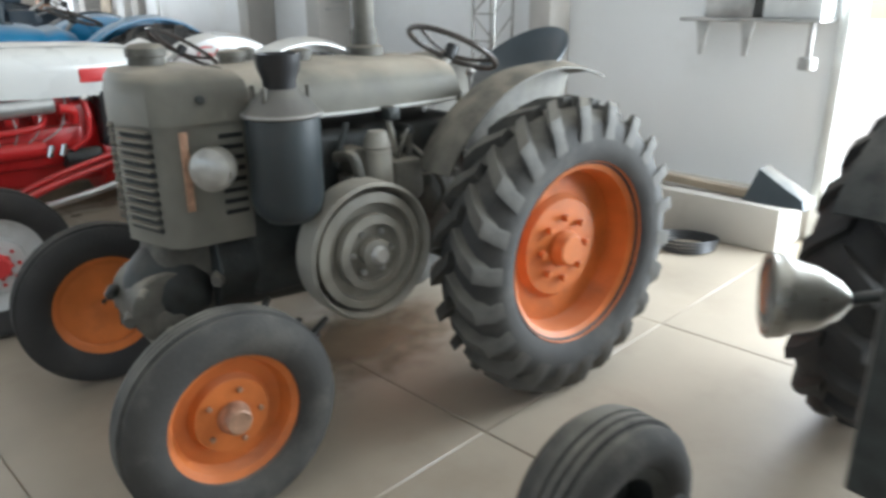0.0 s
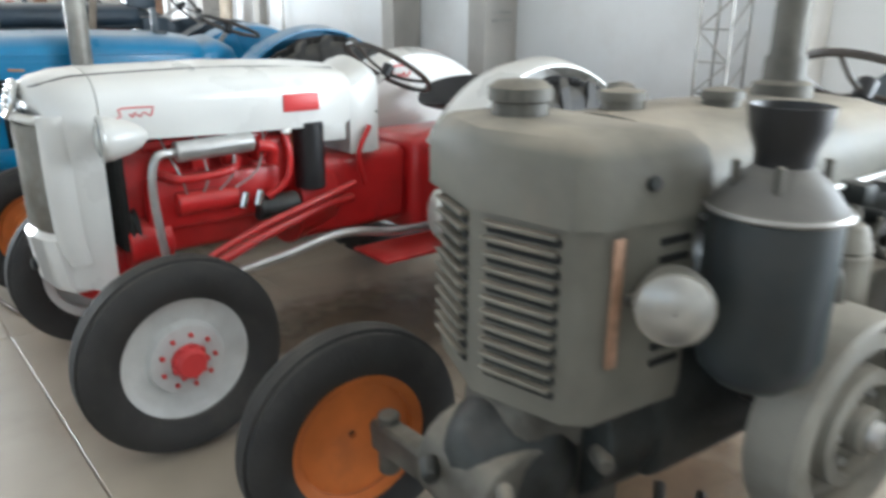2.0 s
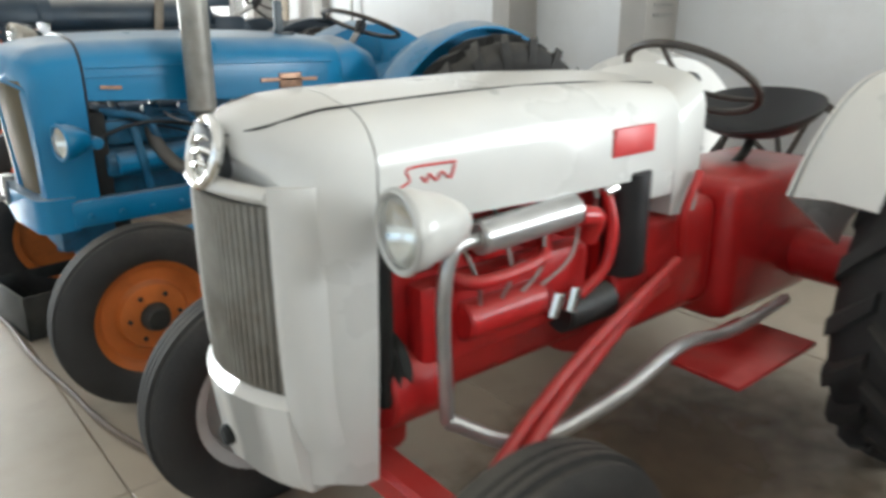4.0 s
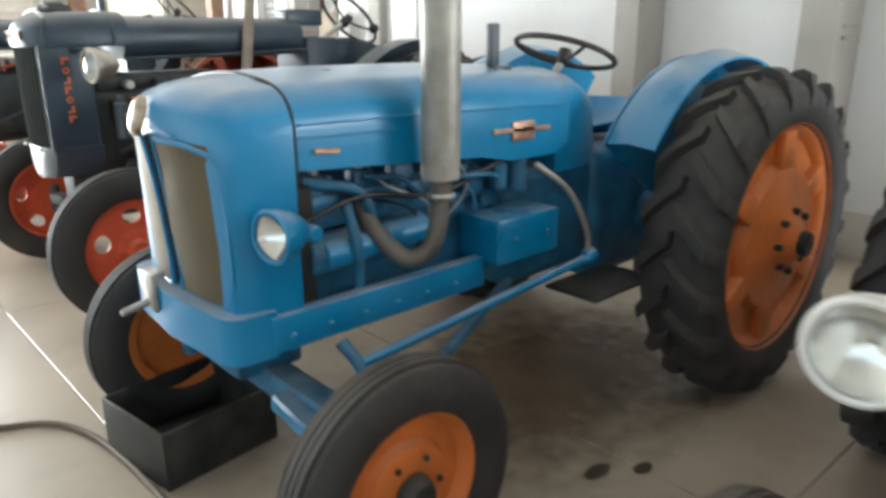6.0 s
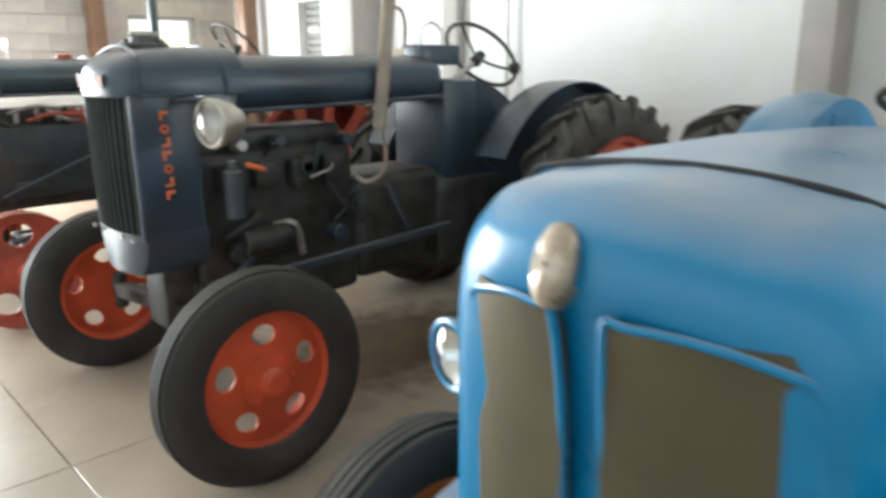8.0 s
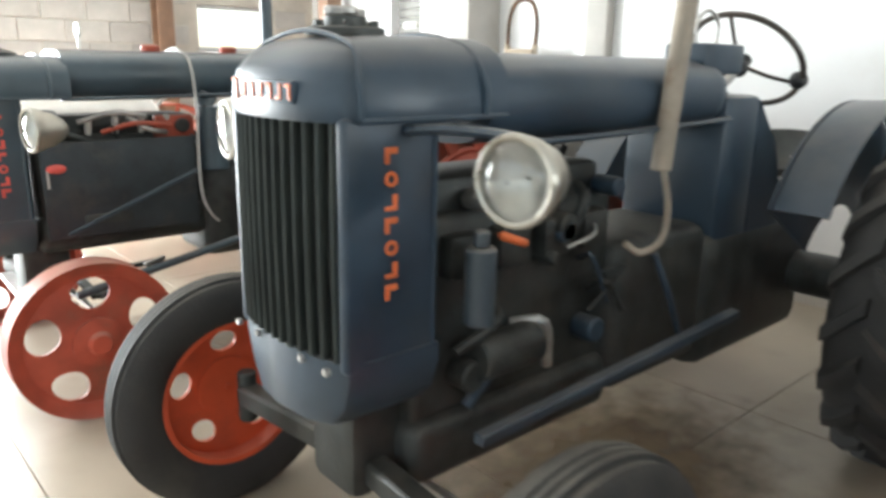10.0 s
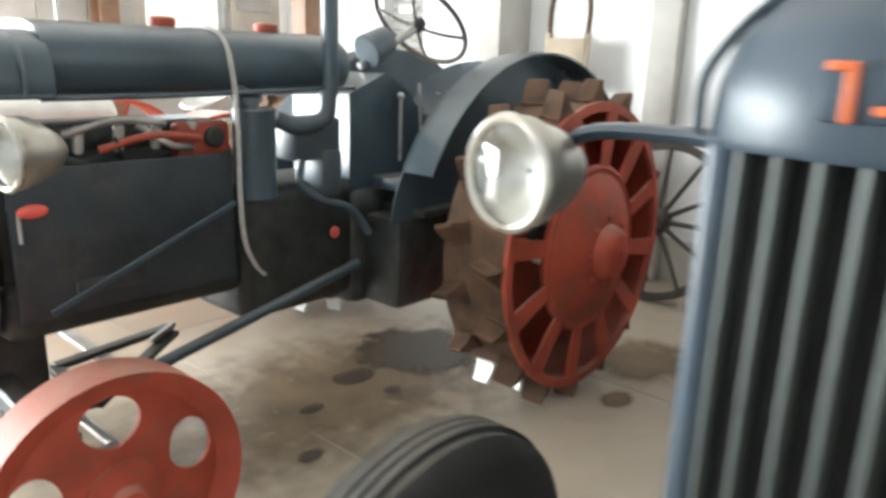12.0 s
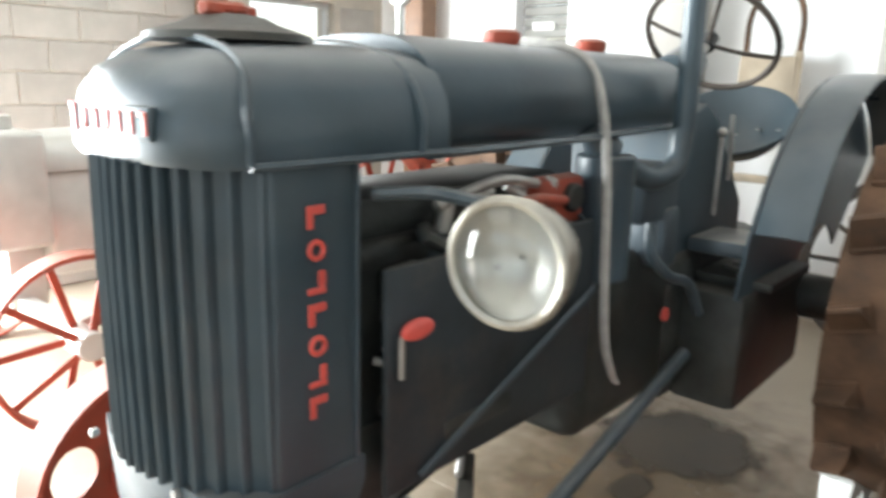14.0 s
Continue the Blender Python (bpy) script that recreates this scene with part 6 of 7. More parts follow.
    for bx, br, by in ((0.02, 0.006, 0.002), (0.36, 0.009, 0.0)):
        tube(bm, [(dx + bx + (0.03 if abs(y) < 0.2 and bx < 0.1 else 0.0), y, lift(z)) for y, z in ((-0.256 - by, 1.36), (-0.25, 1.43), (-0.18, 1.503), (0, 1.534), (0.18, 1.503), (0.25, 1.43), (0.256 + by, 1.36))], br, 6, 6)
    tube(bm, [(dx + 0.02, -0.256, lift(1.357)), (dx + 0.43, -0.256, lift(1.357))], 0.007, 6, 1)
    part("bead", bm, paint, dome)
    bm = B()
    box(bm, dx - 0.054, dx - 0.04, -0.125, 0.135, lift(1.385), lift(1.432), 0.004)
    plate = part("name_plate", bm, paint, dome, "raised maker's plate with worn coloured letters")
    for k in range(7):
        bm = B()
        y = 0.12 - k * 0.038
        hgt = 0.017 if k else 0.024
        box(bm, dx - 0.058, dx - 0.053, y - 0.012, y - 0.004, lift(1.409) - hgt, lift(1.409) + hgt, 0.002, 1)
        box(bm, dx - 0.058, dx - 0.053, y - 0.004, y + 0.011, lift(1.409) - hgt if k % 2 else lift(1.409) + hgt - 0.008, lift(1.409) - hgt + 0.008 if k % 2 else lift(1.409) + hgt, 0.002, 1)
        part("mark", bm, mark, plate)
    bm = B()
    if rounded:
        lathe(bm, [(0.14, 0), (0.135, 0.012), (0.08, 0.03), (0.06, 0.04), (0.03, 0.045), (0.004, 0.045)], (dx + 0.16, 0, lift(1.527)), "z", 28)
        cap = part("filler_cover", bm, OILY, dome, "flat dark filler cover")
    else:
        lathe(bm, [(0.09, 0), (0.09, 0.014), (0.085, 0.018), (0.05, 0.02), (0.048, 0.04), (0.02, 0.044), (0.004, 0.044)], (dx + 0.16, 0, lift(1.527)), "z", 28)
        cap = part("filler_cover", bm, OILY, dome, "dark bolted filler flange")
        for k in range(6):
            a = 2 * math.pi * k / 6
            bm = B()
            x, y, z = dx + 0.16 + 0.07 * math.cos(a), 0.07 * math.sin(a), lift(1.527) + 0.016
            cyl(bm, (x, y, z), (x, y, z + 0.016), 0.012, seg=6)
            part("bolt", bm, OILY, cap)
    bm = B()
    bar(bm, (dx + 0.1, -0.02, lift(1.527) + 0.051), (dx + 0.22, 0.02, lift(1.527) + 0.051), 0.025, 0.02)
    cyl(bm, (dx + 0.16, 0, lift(1.527) + 0.043), (dx + 0.16, 0, lift(1.527) + 0.063), 0.03)
    part("cap_handle", bm, RUSTY_RED if mark is CORAL else STEEL, cap)
    # fuel tank hood
    bm = B()
    ring = []
    for x, k in ((dx + 0.43, 0.98), (dx + 0.47, 1.0), (dx + 1.48, 1.0), (dx + 1.53, 0.97), (dx + 1.555, 0.88)):
        ring.append([Vector((x, 0.215 * k * math.copysign(abs(math.sin(a)) ** 0.75, math.sin(a)), 1.385 + 0.115 * k * math.copysign(abs(math.cos(a)) ** 0.75, math.cos(a)))) for a in (2 * math.pi * i / 36 for i in range(36))])
    loft(bm, ring)
    tank = part("fuel_tank", bm, paint, t, "long rounded fuel tank forming the hood")
    for s in (-1, 1):
        bm = B()
        tube(bm, [(dx + 0.4, s * 0.235, 1.285), (dx + 0.9, s * 0.232, 1.29), (dx + 1.55, s * 0.215, 1.305)], 0.016, 8, 3, 0.6)
        part("tank_rail", bm, paint, tank)
    return tank


def deep_engine(t, dx, paint, seed, low=0.42):
    bm = B()
    box(bm, dx + 0.24, dx + 1.02, -0.15, 0.15, low + 0.14, 1.12, 0.03, 3)
    eng = part("engine_block", bm, OILY, t, "oily black engine block")
    bm = B()
    box(bm, dx + 0.28, dx + 0.98, -0.12, 0.12, 1.1, 1.2, 0.02)
    part("cylinder_head", bm, OILY, eng)
    for i in range(4):
        bm = B()
        box(bm, dx + 0.32 + i * 0.17, dx + 0.43 + i * 0.17, -0.2, -0.13, 0.96, 1.07, 0.014)
        part("port", bm, OILY, eng)
    bm = B()
    box(bm, dx + 0.22, dx + 1.02, -0.19, 0.19, low, low + 0.18, 0.05, 3)
    part("sump", bm, OILY, t)
    bm = B()
    cyl(bm, (dx + 0.4, -0.2, 0.74), (dx + 0.62, -0.2, 0.74), 0.06)
    part("starter", bm, OILY, eng)
    bm = B()
    box(bm, dx + 1.0, dx + 1.55, -0.2, 0.2, 0.45, 0.95, 0.06, 3)
    part("gearbox", bm, OILY, t, "oily black gearbox")
    bm = B()
    box(bm, dx + 1.5, dx + 2.35, -0.22, 0.22, 0.4, 0.9, 0.07, 3)
    part("axle_housing", bm, OILY, t, "oily black axle housing")
    rnd = random.Random(seed)
    for k in range(18):
        bm = B()
        x, z = dx + rnd.uniform(0.3, 1.0), rnd.uniform(0.7, 1.16)
        if k % 2:
            tube(bm, [(x, -0.15, z), (x + rnd.uniform(-0.08, 0.08), -0.22, z + rnd.uniform(-0.05, 0.1)), (x + rnd.uniform(-0.2, 0.2), -0.2, z + rnd.uniform(-0.15, 0.05))], rnd.choice((0.006, 0.01, 0.016)), 8, 4)
        else:
            cyl(bm, (x, -0.13, z), (x, -0.22, z), rnd.uniform(0.02, 0.045), seg=14)
        part("fitting", bm, rnd.choice((OILY, OILY, paint, STEEL)), eng)
    return eng


def raked_axle(t, paint, wheel_y, low=0.42, rod_end=None, rod_start=(0.02, 0.57, 0.42)):
    bm = B()
    bar(bm, (0, -wheel_y + 0.12, low), (0, 0, low + 0.06), 0.07, 0.07, 0.01)
    bar(bm, (0, wheel_y - 0.12, low), (0, 0, low + 0.06), 0.07, 0.07, 0.01)
    box(bm, -0.07, 0.14, -0.1, 0.1, low - 0.02, 0.72, 0.03)
    axle = part("front_axle", bm, OILY, t, "dark forged front axle beam")
    for s in (-1, 1):
        bm = B()
        cyl(bm, (0, s * (wheel_y - 0.13), low - 0.09), (0, s * (wheel_y - 0.13), low + 0.08), 0.03)
        part("kingpin", bm, OILY, axle)
        if rod_end:
            bm = B()
            bar(bm, (rod_start[0], s * rod_start[1], rod_start[2]), (rod_end[0], s * rod_end[1], rod_end[2]), 0.035, 0.03)
            part("radius_rod", bm, paint, t)
    bm = B()
    cyl(bm, (0.13, -wheel_y + 0.12, low - 0.02), (0.13, wheel_y - 0.12, low - 0.02), 0.015)
    bar(bm, (0.13, -wheel_y + 0.14, low - 0.01), (0.0, -wheel_y + 0.13, low), 0.04, 0.02)
    bar(bm, (0.13, wheel_y - 0.14, low - 0.01), (0.0, wheel_y - 0.13, low), 0.04, 0.02)
    part("track_rod", bm, STEEL, axle)
    return axle


def holed_wheel(t, c, R, rim, w, s, mat, tyre=True, label=""):
    bm = B()
    if tyre:
        f = w * 0.34
        lathe(bm, [(rim + 0.01, s * f), (rim + 0.01, s * (f - 0.012)), (rim - 0.018, s * (f - 0.03)), (rim - 0.018, -s * f), (rim + 0.008, -s * f), (rim + 0.014, -s * f), (rim - 0.004, -s * (f - 0.02)), (rim - 0.004, s * (f - 0.03))], c, seg=48, closed=True)
        holed_disc(bm, c, rim - 0.012, s * (f - 0.035), s * (f - 0.047), 5, rim * 0.66, 0.036, s, 1.25, hub=0.1, dish=0.035)
        face = f - 0.005
    else:
        f = w / 2
        lathe(bm, [(R, s * f), (R, -s * f), (R - 0.014, -s * f), (R - 0.016, s * (f - 0.03)), (R - 0.06, s * (f - 0.045)), (R - 0.06, s * (f - 0.035)), (R - 0.014, s * (f - 0.012))], c, seg=60, closed=True)
        holed_disc(bm, c, R - 0.052, s * (f - 0.04), s * (f - 0.052), 5, R * 0.62, 0.064, s, 1.15, hub=0.1, dish=0.045)
        face = f - 0.01
    wheel = part("front_wheel", bm, mat, t, label)
    if tyre:
        front_tyre(wheel, c, R, rim, w)
    bm = B()
    cyl(bm, (c[0], c[1] + s * face, c[2]), (c[0], c[1] + s * (face + 0.05), c[2]), 0.055, 0.045)
    part("hub", bm, mat, wheel)
    bolts(wheel, mat, (c[0], c[1] + s * face, c[2]), 6, 0.085, 0.008, 0.014, s)
    return wheel


def lamp_pair(t, c, r, arm_from, paint, yaw):
    for s in (-1, 1):
        headlamp(t, (c[0], s * c[1], c[2]), r, -s * yaw, BRASS, deep=0.13)
        bm = B()
        tube(bm, [(arm_from[0], s * arm_from[1], arm_from[2]), (arm_from[0] + 0.06, s * (arm_from[1] + 0.1), arm_from[2] + 0.005), (c[0] + 0.09, s * (c[1] - 0.05), arm_from[2] - 0.01), (c[0] + 0.08, s * c[1], c[2] - r * 0.4)], 0.017, 8, 5, 0.7)
        part("lamp_arm", bm, paint, t)


def navy_rubber_tractor():
    t = thing("navy_tractor", 0.93, 8.15, 0, 0, "dark navy vintage tractor with rubber tyres and orange wheels", "tractor", "row of vintage tractors")
    dx = -0.165
    ribbed_nose(t, dx, NAVY, ORANGE_MARK, FIN, 0.105, 1.285, 0.049, side_paint=NAVY_SIDE)
    eng = deep_engine(t, dx, NAVY, 5)
    bm = B()
    cyl(bm, (0.18, -0.27, 0.87), (0.18, -0.27, 1.06), 0.038, seg=22)
    cyl(bm, (0.18, -0.27, 1.06), (0.18, -0.27, 1.1), 0.02)
    part("oil_filter", bm, SLATE, eng, "slate blue oil filter canister")
    bm = B()
    bar(bm, (0.24, -0.27, 1.08), (0.32, -0.285, 1.05), 0.03, 0.022, 0.008)
    part("lever_grip", bm, ORANGE_MARK, eng, "orange lever grip")
    bm = B()
    cyl(bm, (0.94, -0.25, 1.17), (1.07, -0.24, 2.1), 0.031, seg=18)
    pipe = part("exhaust_pipe", bm, WHITEWASH, t, "thin upright rusty whitewashed exhaust pipe")
    bm = B()
    tube(bm, [(0.945, -0.255, 1.19), (0.95, -0.28, 1.06), (0.91, -0.29, 0.97), (0.84, -0.27, 0.94), (0.8, -0.24, 0.97)], 0.011)
    part("bent_tube", bm, WHITEWASH, pipe)
    lamp_pair(t, (-0.025, 0.562, 1.272), 0.078, (-0.02, 0.24, 1.335), NAVY, 10)
    # dash panel and controls
    bm = B()
    box(bm, 1.4, 1.66, -0.2, 0.2, 0.85, 1.38, 0.03)
    loft(bm, [[Vector((x, y, z)) for y, z in ((-0.2, 0.85), (0.2, 0.85), (0.2, zz), (-0.2, zz))] for x, zz in ((1.64, 1.36), (1.8, 1.2), (1.92, 0.95))])
    part("dash_panel", bm, NAVY, t, "dark dash panel")
    bm = B()
    box(bm, 1.3, 1.56, -0.16, 0.0, 1.45, 1.55, 0.012)
    tb = part("tool_box", bm, NAVY, t, "dark tool box behind the tank")
    bm = B()
    tube(bm, [(1.36, -0.08, 1.55), (1.36, -0.08, 1.62), (1.43, -0.08, 1.66), (1.5, -0.08, 1.62), (1.5, -0.08, 1.55)], 0.006)
    part("handle", bm, STEEL, tb)
    sw = steering(t, (1.88, 0.0, 1.5), 0.225, 48, (1.45, 0.0, 1.25), 3)
    bm = B()
    ball(bm, (1.95, -0.19, 1.43), 0.035)
    part("spinner_knob", bm, BLACK, sw)
    bm = B()
    ball(bm, (1.84, 0.0, 1.47), 0.035)
    part("boss", bm, BLACK, sw)
    raked_axle(t, NAVY, 0.73, 0.42, (1.26, 0.38, 0.69), (0.1, 0.36, 0.63))
    for s in (-1, 1):
        holed_wheel(t, (0.0, s * 0.73, 0.395), 0.395, 0.25, 0.16, s, RED_ORANGE, True, "red-orange steel front wheel with round holes")
        c = (2.1, s * 0.70, 0.65)
        bm = B()
        lathe(bm, dished_rim(0.43, 0.26, s, 0.08), c, seg=48, closed=True)
        w = part("rear_wheel", bm, RUSTY_RED, t, "red rear wheel")
        lugged_tyre(w, c, 0.65, 0.43, 0.3, 20)
        bm = B()
        cyl(bm, (c[0], c[1], c[2]), (c[0], c[1] + s * 0.12, c[2]), 0.09)
        part("hub", bm, RUSTY_RED, w)
        bm = B()
        y0, y1 = sorted((s * 0.36, s * 0.54))
        slab_arc(bm, c[0], c[2], 0.70, 0.01, y0, y1, 25, 150, 28, 0.0)
        g = part("mudguard", bm, NAVY, t, "dark navy curved mudguard")
        bm = B()
        fan_plate(bm, c[0], c[2], 0.3, 0.71, s * 0.35, 0.01, 25, 150)
        part("cheek", bm, NAVY, g)
        bm = B()
        cyl(bm, (2.1, s * 0.15, 0.65), (2.1, s * 0.62, 0.65), 0.09)
        part("half_axle", bm, OILY, t)
    pan_seat(t, (2.25, 0.0, 1.02), 0.46, OILY, "dark pierced pan seat", 4, (1.95, 0.0, 0.88), 0.2, 0.4)
    bm = B()
    tube(bm, [(1.0, -0.22, 0.9), (1.05, -0.26, 0.75), (1.12, -0.27, 0.6)], 0.012)
    part("brake_rod", bm, NAVY, t)
    return t


def steel_rear_wheel(t, c, s):
    R, w = 0.592, 0.3
    bm = B()
    lathe(bm, [(R, -w / 2), (R, w / 2), (R - 0.012, w / 2), (R - 0.012, -w / 2)], c, seg=64, closed=True)
    wheel = part("rear_wheel", bm, RUST, t, "rusty steel rear wheel with red spokes and cleats")
    bm = B()
    lathe(bm, [(R - 0.014, -w / 2 + 0.004), (R - 0.014, w / 2 - 0.004), (R - 0.019, w / 2 - 0.004), (R - 0.019, -w / 2 + 0.004)], c, seg=64, closed=True)
    part("rim_lining", bm, RUSTY_RED, wheel, "dull red inner face of the rim")
    y = c[1] + s * (w / 2 - 0.012)
    bm = B()
    lathe(bm, [(R + 0.008, 0.0), (R + 0.008, s * 0.018), (R - 0.03, s * 0.02), (R - 0.036, 0.0)], (c[0], y, c[2]), "y", 64, True)
    part("outer_ring", bm, RUSTY_RED, wheel)
    bm = B()
    lathe(bm, [(R - 0.02, 0.0), (R - 0.02, s * 0.01), (0.3, s * 0.03), (0.12, s * 0.03), (0.12, s * 0.02), (0.3, s * 0.02)], (c[0], c[1] - s * (w / 2 - 0.03), c[2]), "y", 56, True)
    part("inner_web", bm, RUSTY_RED, wheel, "dull red inner web of the wheel")
    # dished centre with a raised lip, a boss and a ring of rivets
    bm = B()
    lathe(bm, [(0.345, -s * 0.008), (0.35, s * 0.012), (0.335, s * 0.022), (0.315, s * 0.016), (0.25, s * 0.05), (0.16, s * 0.082), (0.115, s * 0.088), (0.1, s * 0.125), (0.07, s * 0.15), (0.01, s * 0.152), (0.01, 0.0)], (c[0], y, c[2]), "y", 56)
    centre = part("dished_centre", bm, RUSTY_RED, wheel, "dished red wheel centre with a round boss")
    bolts(centre, RUSTY_RED, (c[0], y + s * 0.085, c[2]), 8, 0.14, 0.011, 0.014, s, "rivet")
    for i in range(12):
        a = 2 * math.pi * (i + 0.3) / 12
        bm = B()
        loft(bm, [[Vector((x, yy, z)) for x, yy in ((-hx, -0.006), (hx, -0.006), (hx, 0.006), (-hx, 0.006))] for z, hx in ((0.31, 0.03), (0.36, 0.034), (R - 0.05, 0.04), (R + 0.004, 0.044))])
        bm.transform(Matrix.Translation((c[0], y + s * 0.012, c[2])) @ Matrix.Rotation(a, 4, "Y"))
        part("spoke", bm, RUSTY_RED, wheel)
    # spade cleats in two staggered rows, each a foot with a raised wedge
    for i in range(16):
        for k, yy in enumerate((-0.085, 0.085)):
            a = 2 * math.pi * (i + 0.5 * k) / 16
            bm = B()
            box(bm, -0.045, 0.045, -0.055, 0.055, R - 0.002, R + 0.012, 0.003, 1)
            loft(bm, [[Vector((x + sh, y2, z)) for x, y2 in ((-hx, -hy), (hx, -hy), (hx, hy), (-hx, hy))] for z, hx, hy, sh in ((R + 0.01, 0.035, 0.052, 0.0), (R + 0.05, 0.02, 0.05, 0.008), (R + 0.088, 0.009, 0.044, 0.02), (R + 0.092, 0.005, 0.04, 0.02))])
            bm.transform(Matrix.Translation(Vector(c)) @ Matrix.Rotation(a, 4, "Y") @ Matrix.Translation((0, yy, 0)) @ Matrix.Rotation(radians(16 if k else -16), 4, "Z"))
            low = math.cos(a) < -0.78 and s * yy < 0
            part("cleat", bm, PALE if low else RUST, wheel, "white-painted cleat" if low else "")
    return wheel


def navy_steel_tractor():
    t = thing("steel_wheel_tractor", 0.72, 10.5, 0, 0, "blue-grey vintage tractor on red steel wheels with cleats", "tractor", "row of vintage tractors")
    dx = -0.225
    nx = -0.262
    tank = ribbed_nose(t, nx, NAVY_OLD, CORAL, NAVY_OLD, 0.142, 1.206, 0.052, 0.07, 1.285, 1.47, 0.77)
    eng = deep_engine(t, dx, NAVY_OLD, 11, 0.58)
    for x in (0.62, 1.03):
        bm = B()
        lathe(bm, [(0.04, 0), (0.045, 0.012), (0.045, 0.028), (0.03, 0.036), (0.004, 0.036)], (x, -0.02, 1.497), "z", 20)
        part("filler_cap", bm, RUSTY_RED, tank, "small red-brown filler cap")
    bm = B()
    pts = [(0.75, 0.23, 1.3), (0.75, 0.19, 1.46), (0.75, 0.05, 1.508), (0.74, -0.08, 1.503), (0.74, -0.19, 1.46), (0.74, -0.236, 1.36), (0.735, -0.262, 1.2), (0.72, -0.285, 0.95), (0.725, -0.295, 0.8), (0.76, -0.3, 0.71), (0.8, -0.295, 0.665)]
    tube(bm, pts, 0.013, 8, 6, 0.5)
    part("strap", bm, WEBBING, t, "pale grey strap hanging over the tank")
    bm = B()
    cyl(bm, (0.3, 0.0, 1.5), (0.3, 0.0, 1.56), 0.007)
    lathe(bm, [(0.03, -0.008), (0.034, 0.0), (0.03, 0.008), (0.004, 0.01), (0.004, -0.01)], (0.3, 0.0, 1.59), "x", 24)
    part("gauge", bm, PALE, tank, "small round pale gauge on the tank")
    # side shield, magneto side and exhaust
    bm = B()
    box(bm, 0.02, 0.72, -0.255, -0.235, 0.66, 1.1, 0.012)
    sh = part("side_shield", bm, SOOTY, t, "flat dirty dark side shield")
    bm = B()
    bar(bm, (0.1, -0.262, 0.68), (0.72, -0.262, 0.93), 0.008, 0.022)
    part("stay", bm, NAVY_OLD, sh)
    bm = B()
    ball(bm, (0.075, -0.275, 0.986), 0.042, 0.012, 0.02)
    part("red_grip", bm, CORAL, sh, "red oval lever grip")
    bm = B()
    cyl(bm, (0.04, -0.27, 0.979), (0.04, -0.27, 0.9), 0.006)
    part("lever_rod", bm, STEEL, sh)
    bm = B()
    cyl(bm, (1.158, -0.25, 0.756), (1.158, -0.262, 0.756), 0.022)
    part("red_plug", bm, CORAL, t, "round red plug")
    bm = B()
    cyl(bm, (0.84, -0.2, 0.92), (0.84, -0.2, 1.24), 0.075, seg=26)
    part("air_washer", bm, NAVY_OLD, t, "blue-grey upright air cleaner drum")
    bm = B()
    cyl(bm, (0.84, -0.2, 1.24), (0.78, -0.18, 1.3), 0.05, 0.03)
    tube(bm, [(1.12, -0.27, 1.3), (1.1, -0.27, 1.2), (1.0, -0.25, 1.17), (0.92, -0.22, 1.2)], 0.032)
    cyl(bm, (1.13, -0.27, 1.28), (1.13, -0.27, 2.2), 0.03, seg=20)
    part("exhaust_pipe", bm, NAVY_OLD, t, "tall blue-grey upright exhaust pipe")
    for k, p in enumerate(([(0.2, -0.2, 1.18), (0.35, -0.23, 1.22), (0.5, -0.22, 1.2)], [(0.3, -0.2, 1.13), (0.45, -0.24, 1.17), (0.62, -0.22, 1.15)], [(0.42, -0.2, 1.2), (0.5, -0.24, 1.14), (0.6, -0.2, 1.12)])):
        bm = B()
        tube(bm, p, 0.012)
        part("plug_lead", bm, (STEEL, RUSTY_RED, STEEL)[k], eng)
    for i in range(4):
        bm = B()
        cyl(bm, (0.25 + i * 0.12, -0.17, 1.12), (0.25 + i * 0.12, -0.19, 1.2), 0.016, seg=12)
        part("spark_plug", bm, PALE, eng)
    bm = B()
    box(bm, 0.55, 0.75, -0.2, -0.14, 1.08, 1.2, 0.02)
    part("carburettor", bm, RUSTY_RED, eng)
    bm = B()
    box(bm, 0.98, 1.2, -0.25, -0.1, 1.04, 1.2, 0.02)
    box(bm, 1.1, 1.2, -0.26, -0.12, 0.9, 1.08, 0.02)
    part("magneto", bm, SLATE, eng, "blue-grey magneto housing")
    bm = B()
    tube(bm, [(1.0, -0.26, 1.05), (0.98, -0.28, 0.97), (1.06, -0.3, 0.9), (1.2, -0.3, 0.85), (1.3, -0.3, 0.74)], 0.016)
    part("curved_pipe", bm, NAVY_OLD, eng)
    lamp_pair(t, (-0.06, 0.565, 1.185), 0.082, (0.0, 0.24, 1.23), NAVY_OLD, 8)
    # dash, steering, seat, platform
    bm = B()
    loft(bm, [[Vector((x, y, z)) for y, z in ((-0.18, 0.85), (0.18, 0.85), (0.18, zz), (-0.18, zz))] for x, zz in ((1.3, 1.28), (1.5, 1.36), (1.62, 1.3), (1.9, 1.0))])
    dash = part("dash_panel", bm, NAVY_OLD, t, "blue-grey cowl below the steering wheel")
    bm = B()
    cyl(bm, (1.5, -0.06, 1.44), (1.62, -0.06, 1.5), 0.075, 0.06)
    part("steering_box", bm, NAVY_OLD, dash)
    bm = B()
    cyl(bm, (1.55, -0.22, 1.0), (1.55, -0.22, 1.26), 0.008)
    ball(bm, (1.55, -0.22, 1.27), 0.016)
    part("lever", bm, STEEL, dash)
    bm = B()
    cyl(bm, (1.7, -0.2, 1.1), (1.68, -0.2, 1.32), 0.007)
    part("lever", bm, STEEL, dash)
    steering(t, (1.87, -0.02, 1.58), 0.235, 46, (1.5, -0.02, 1.38), 4)
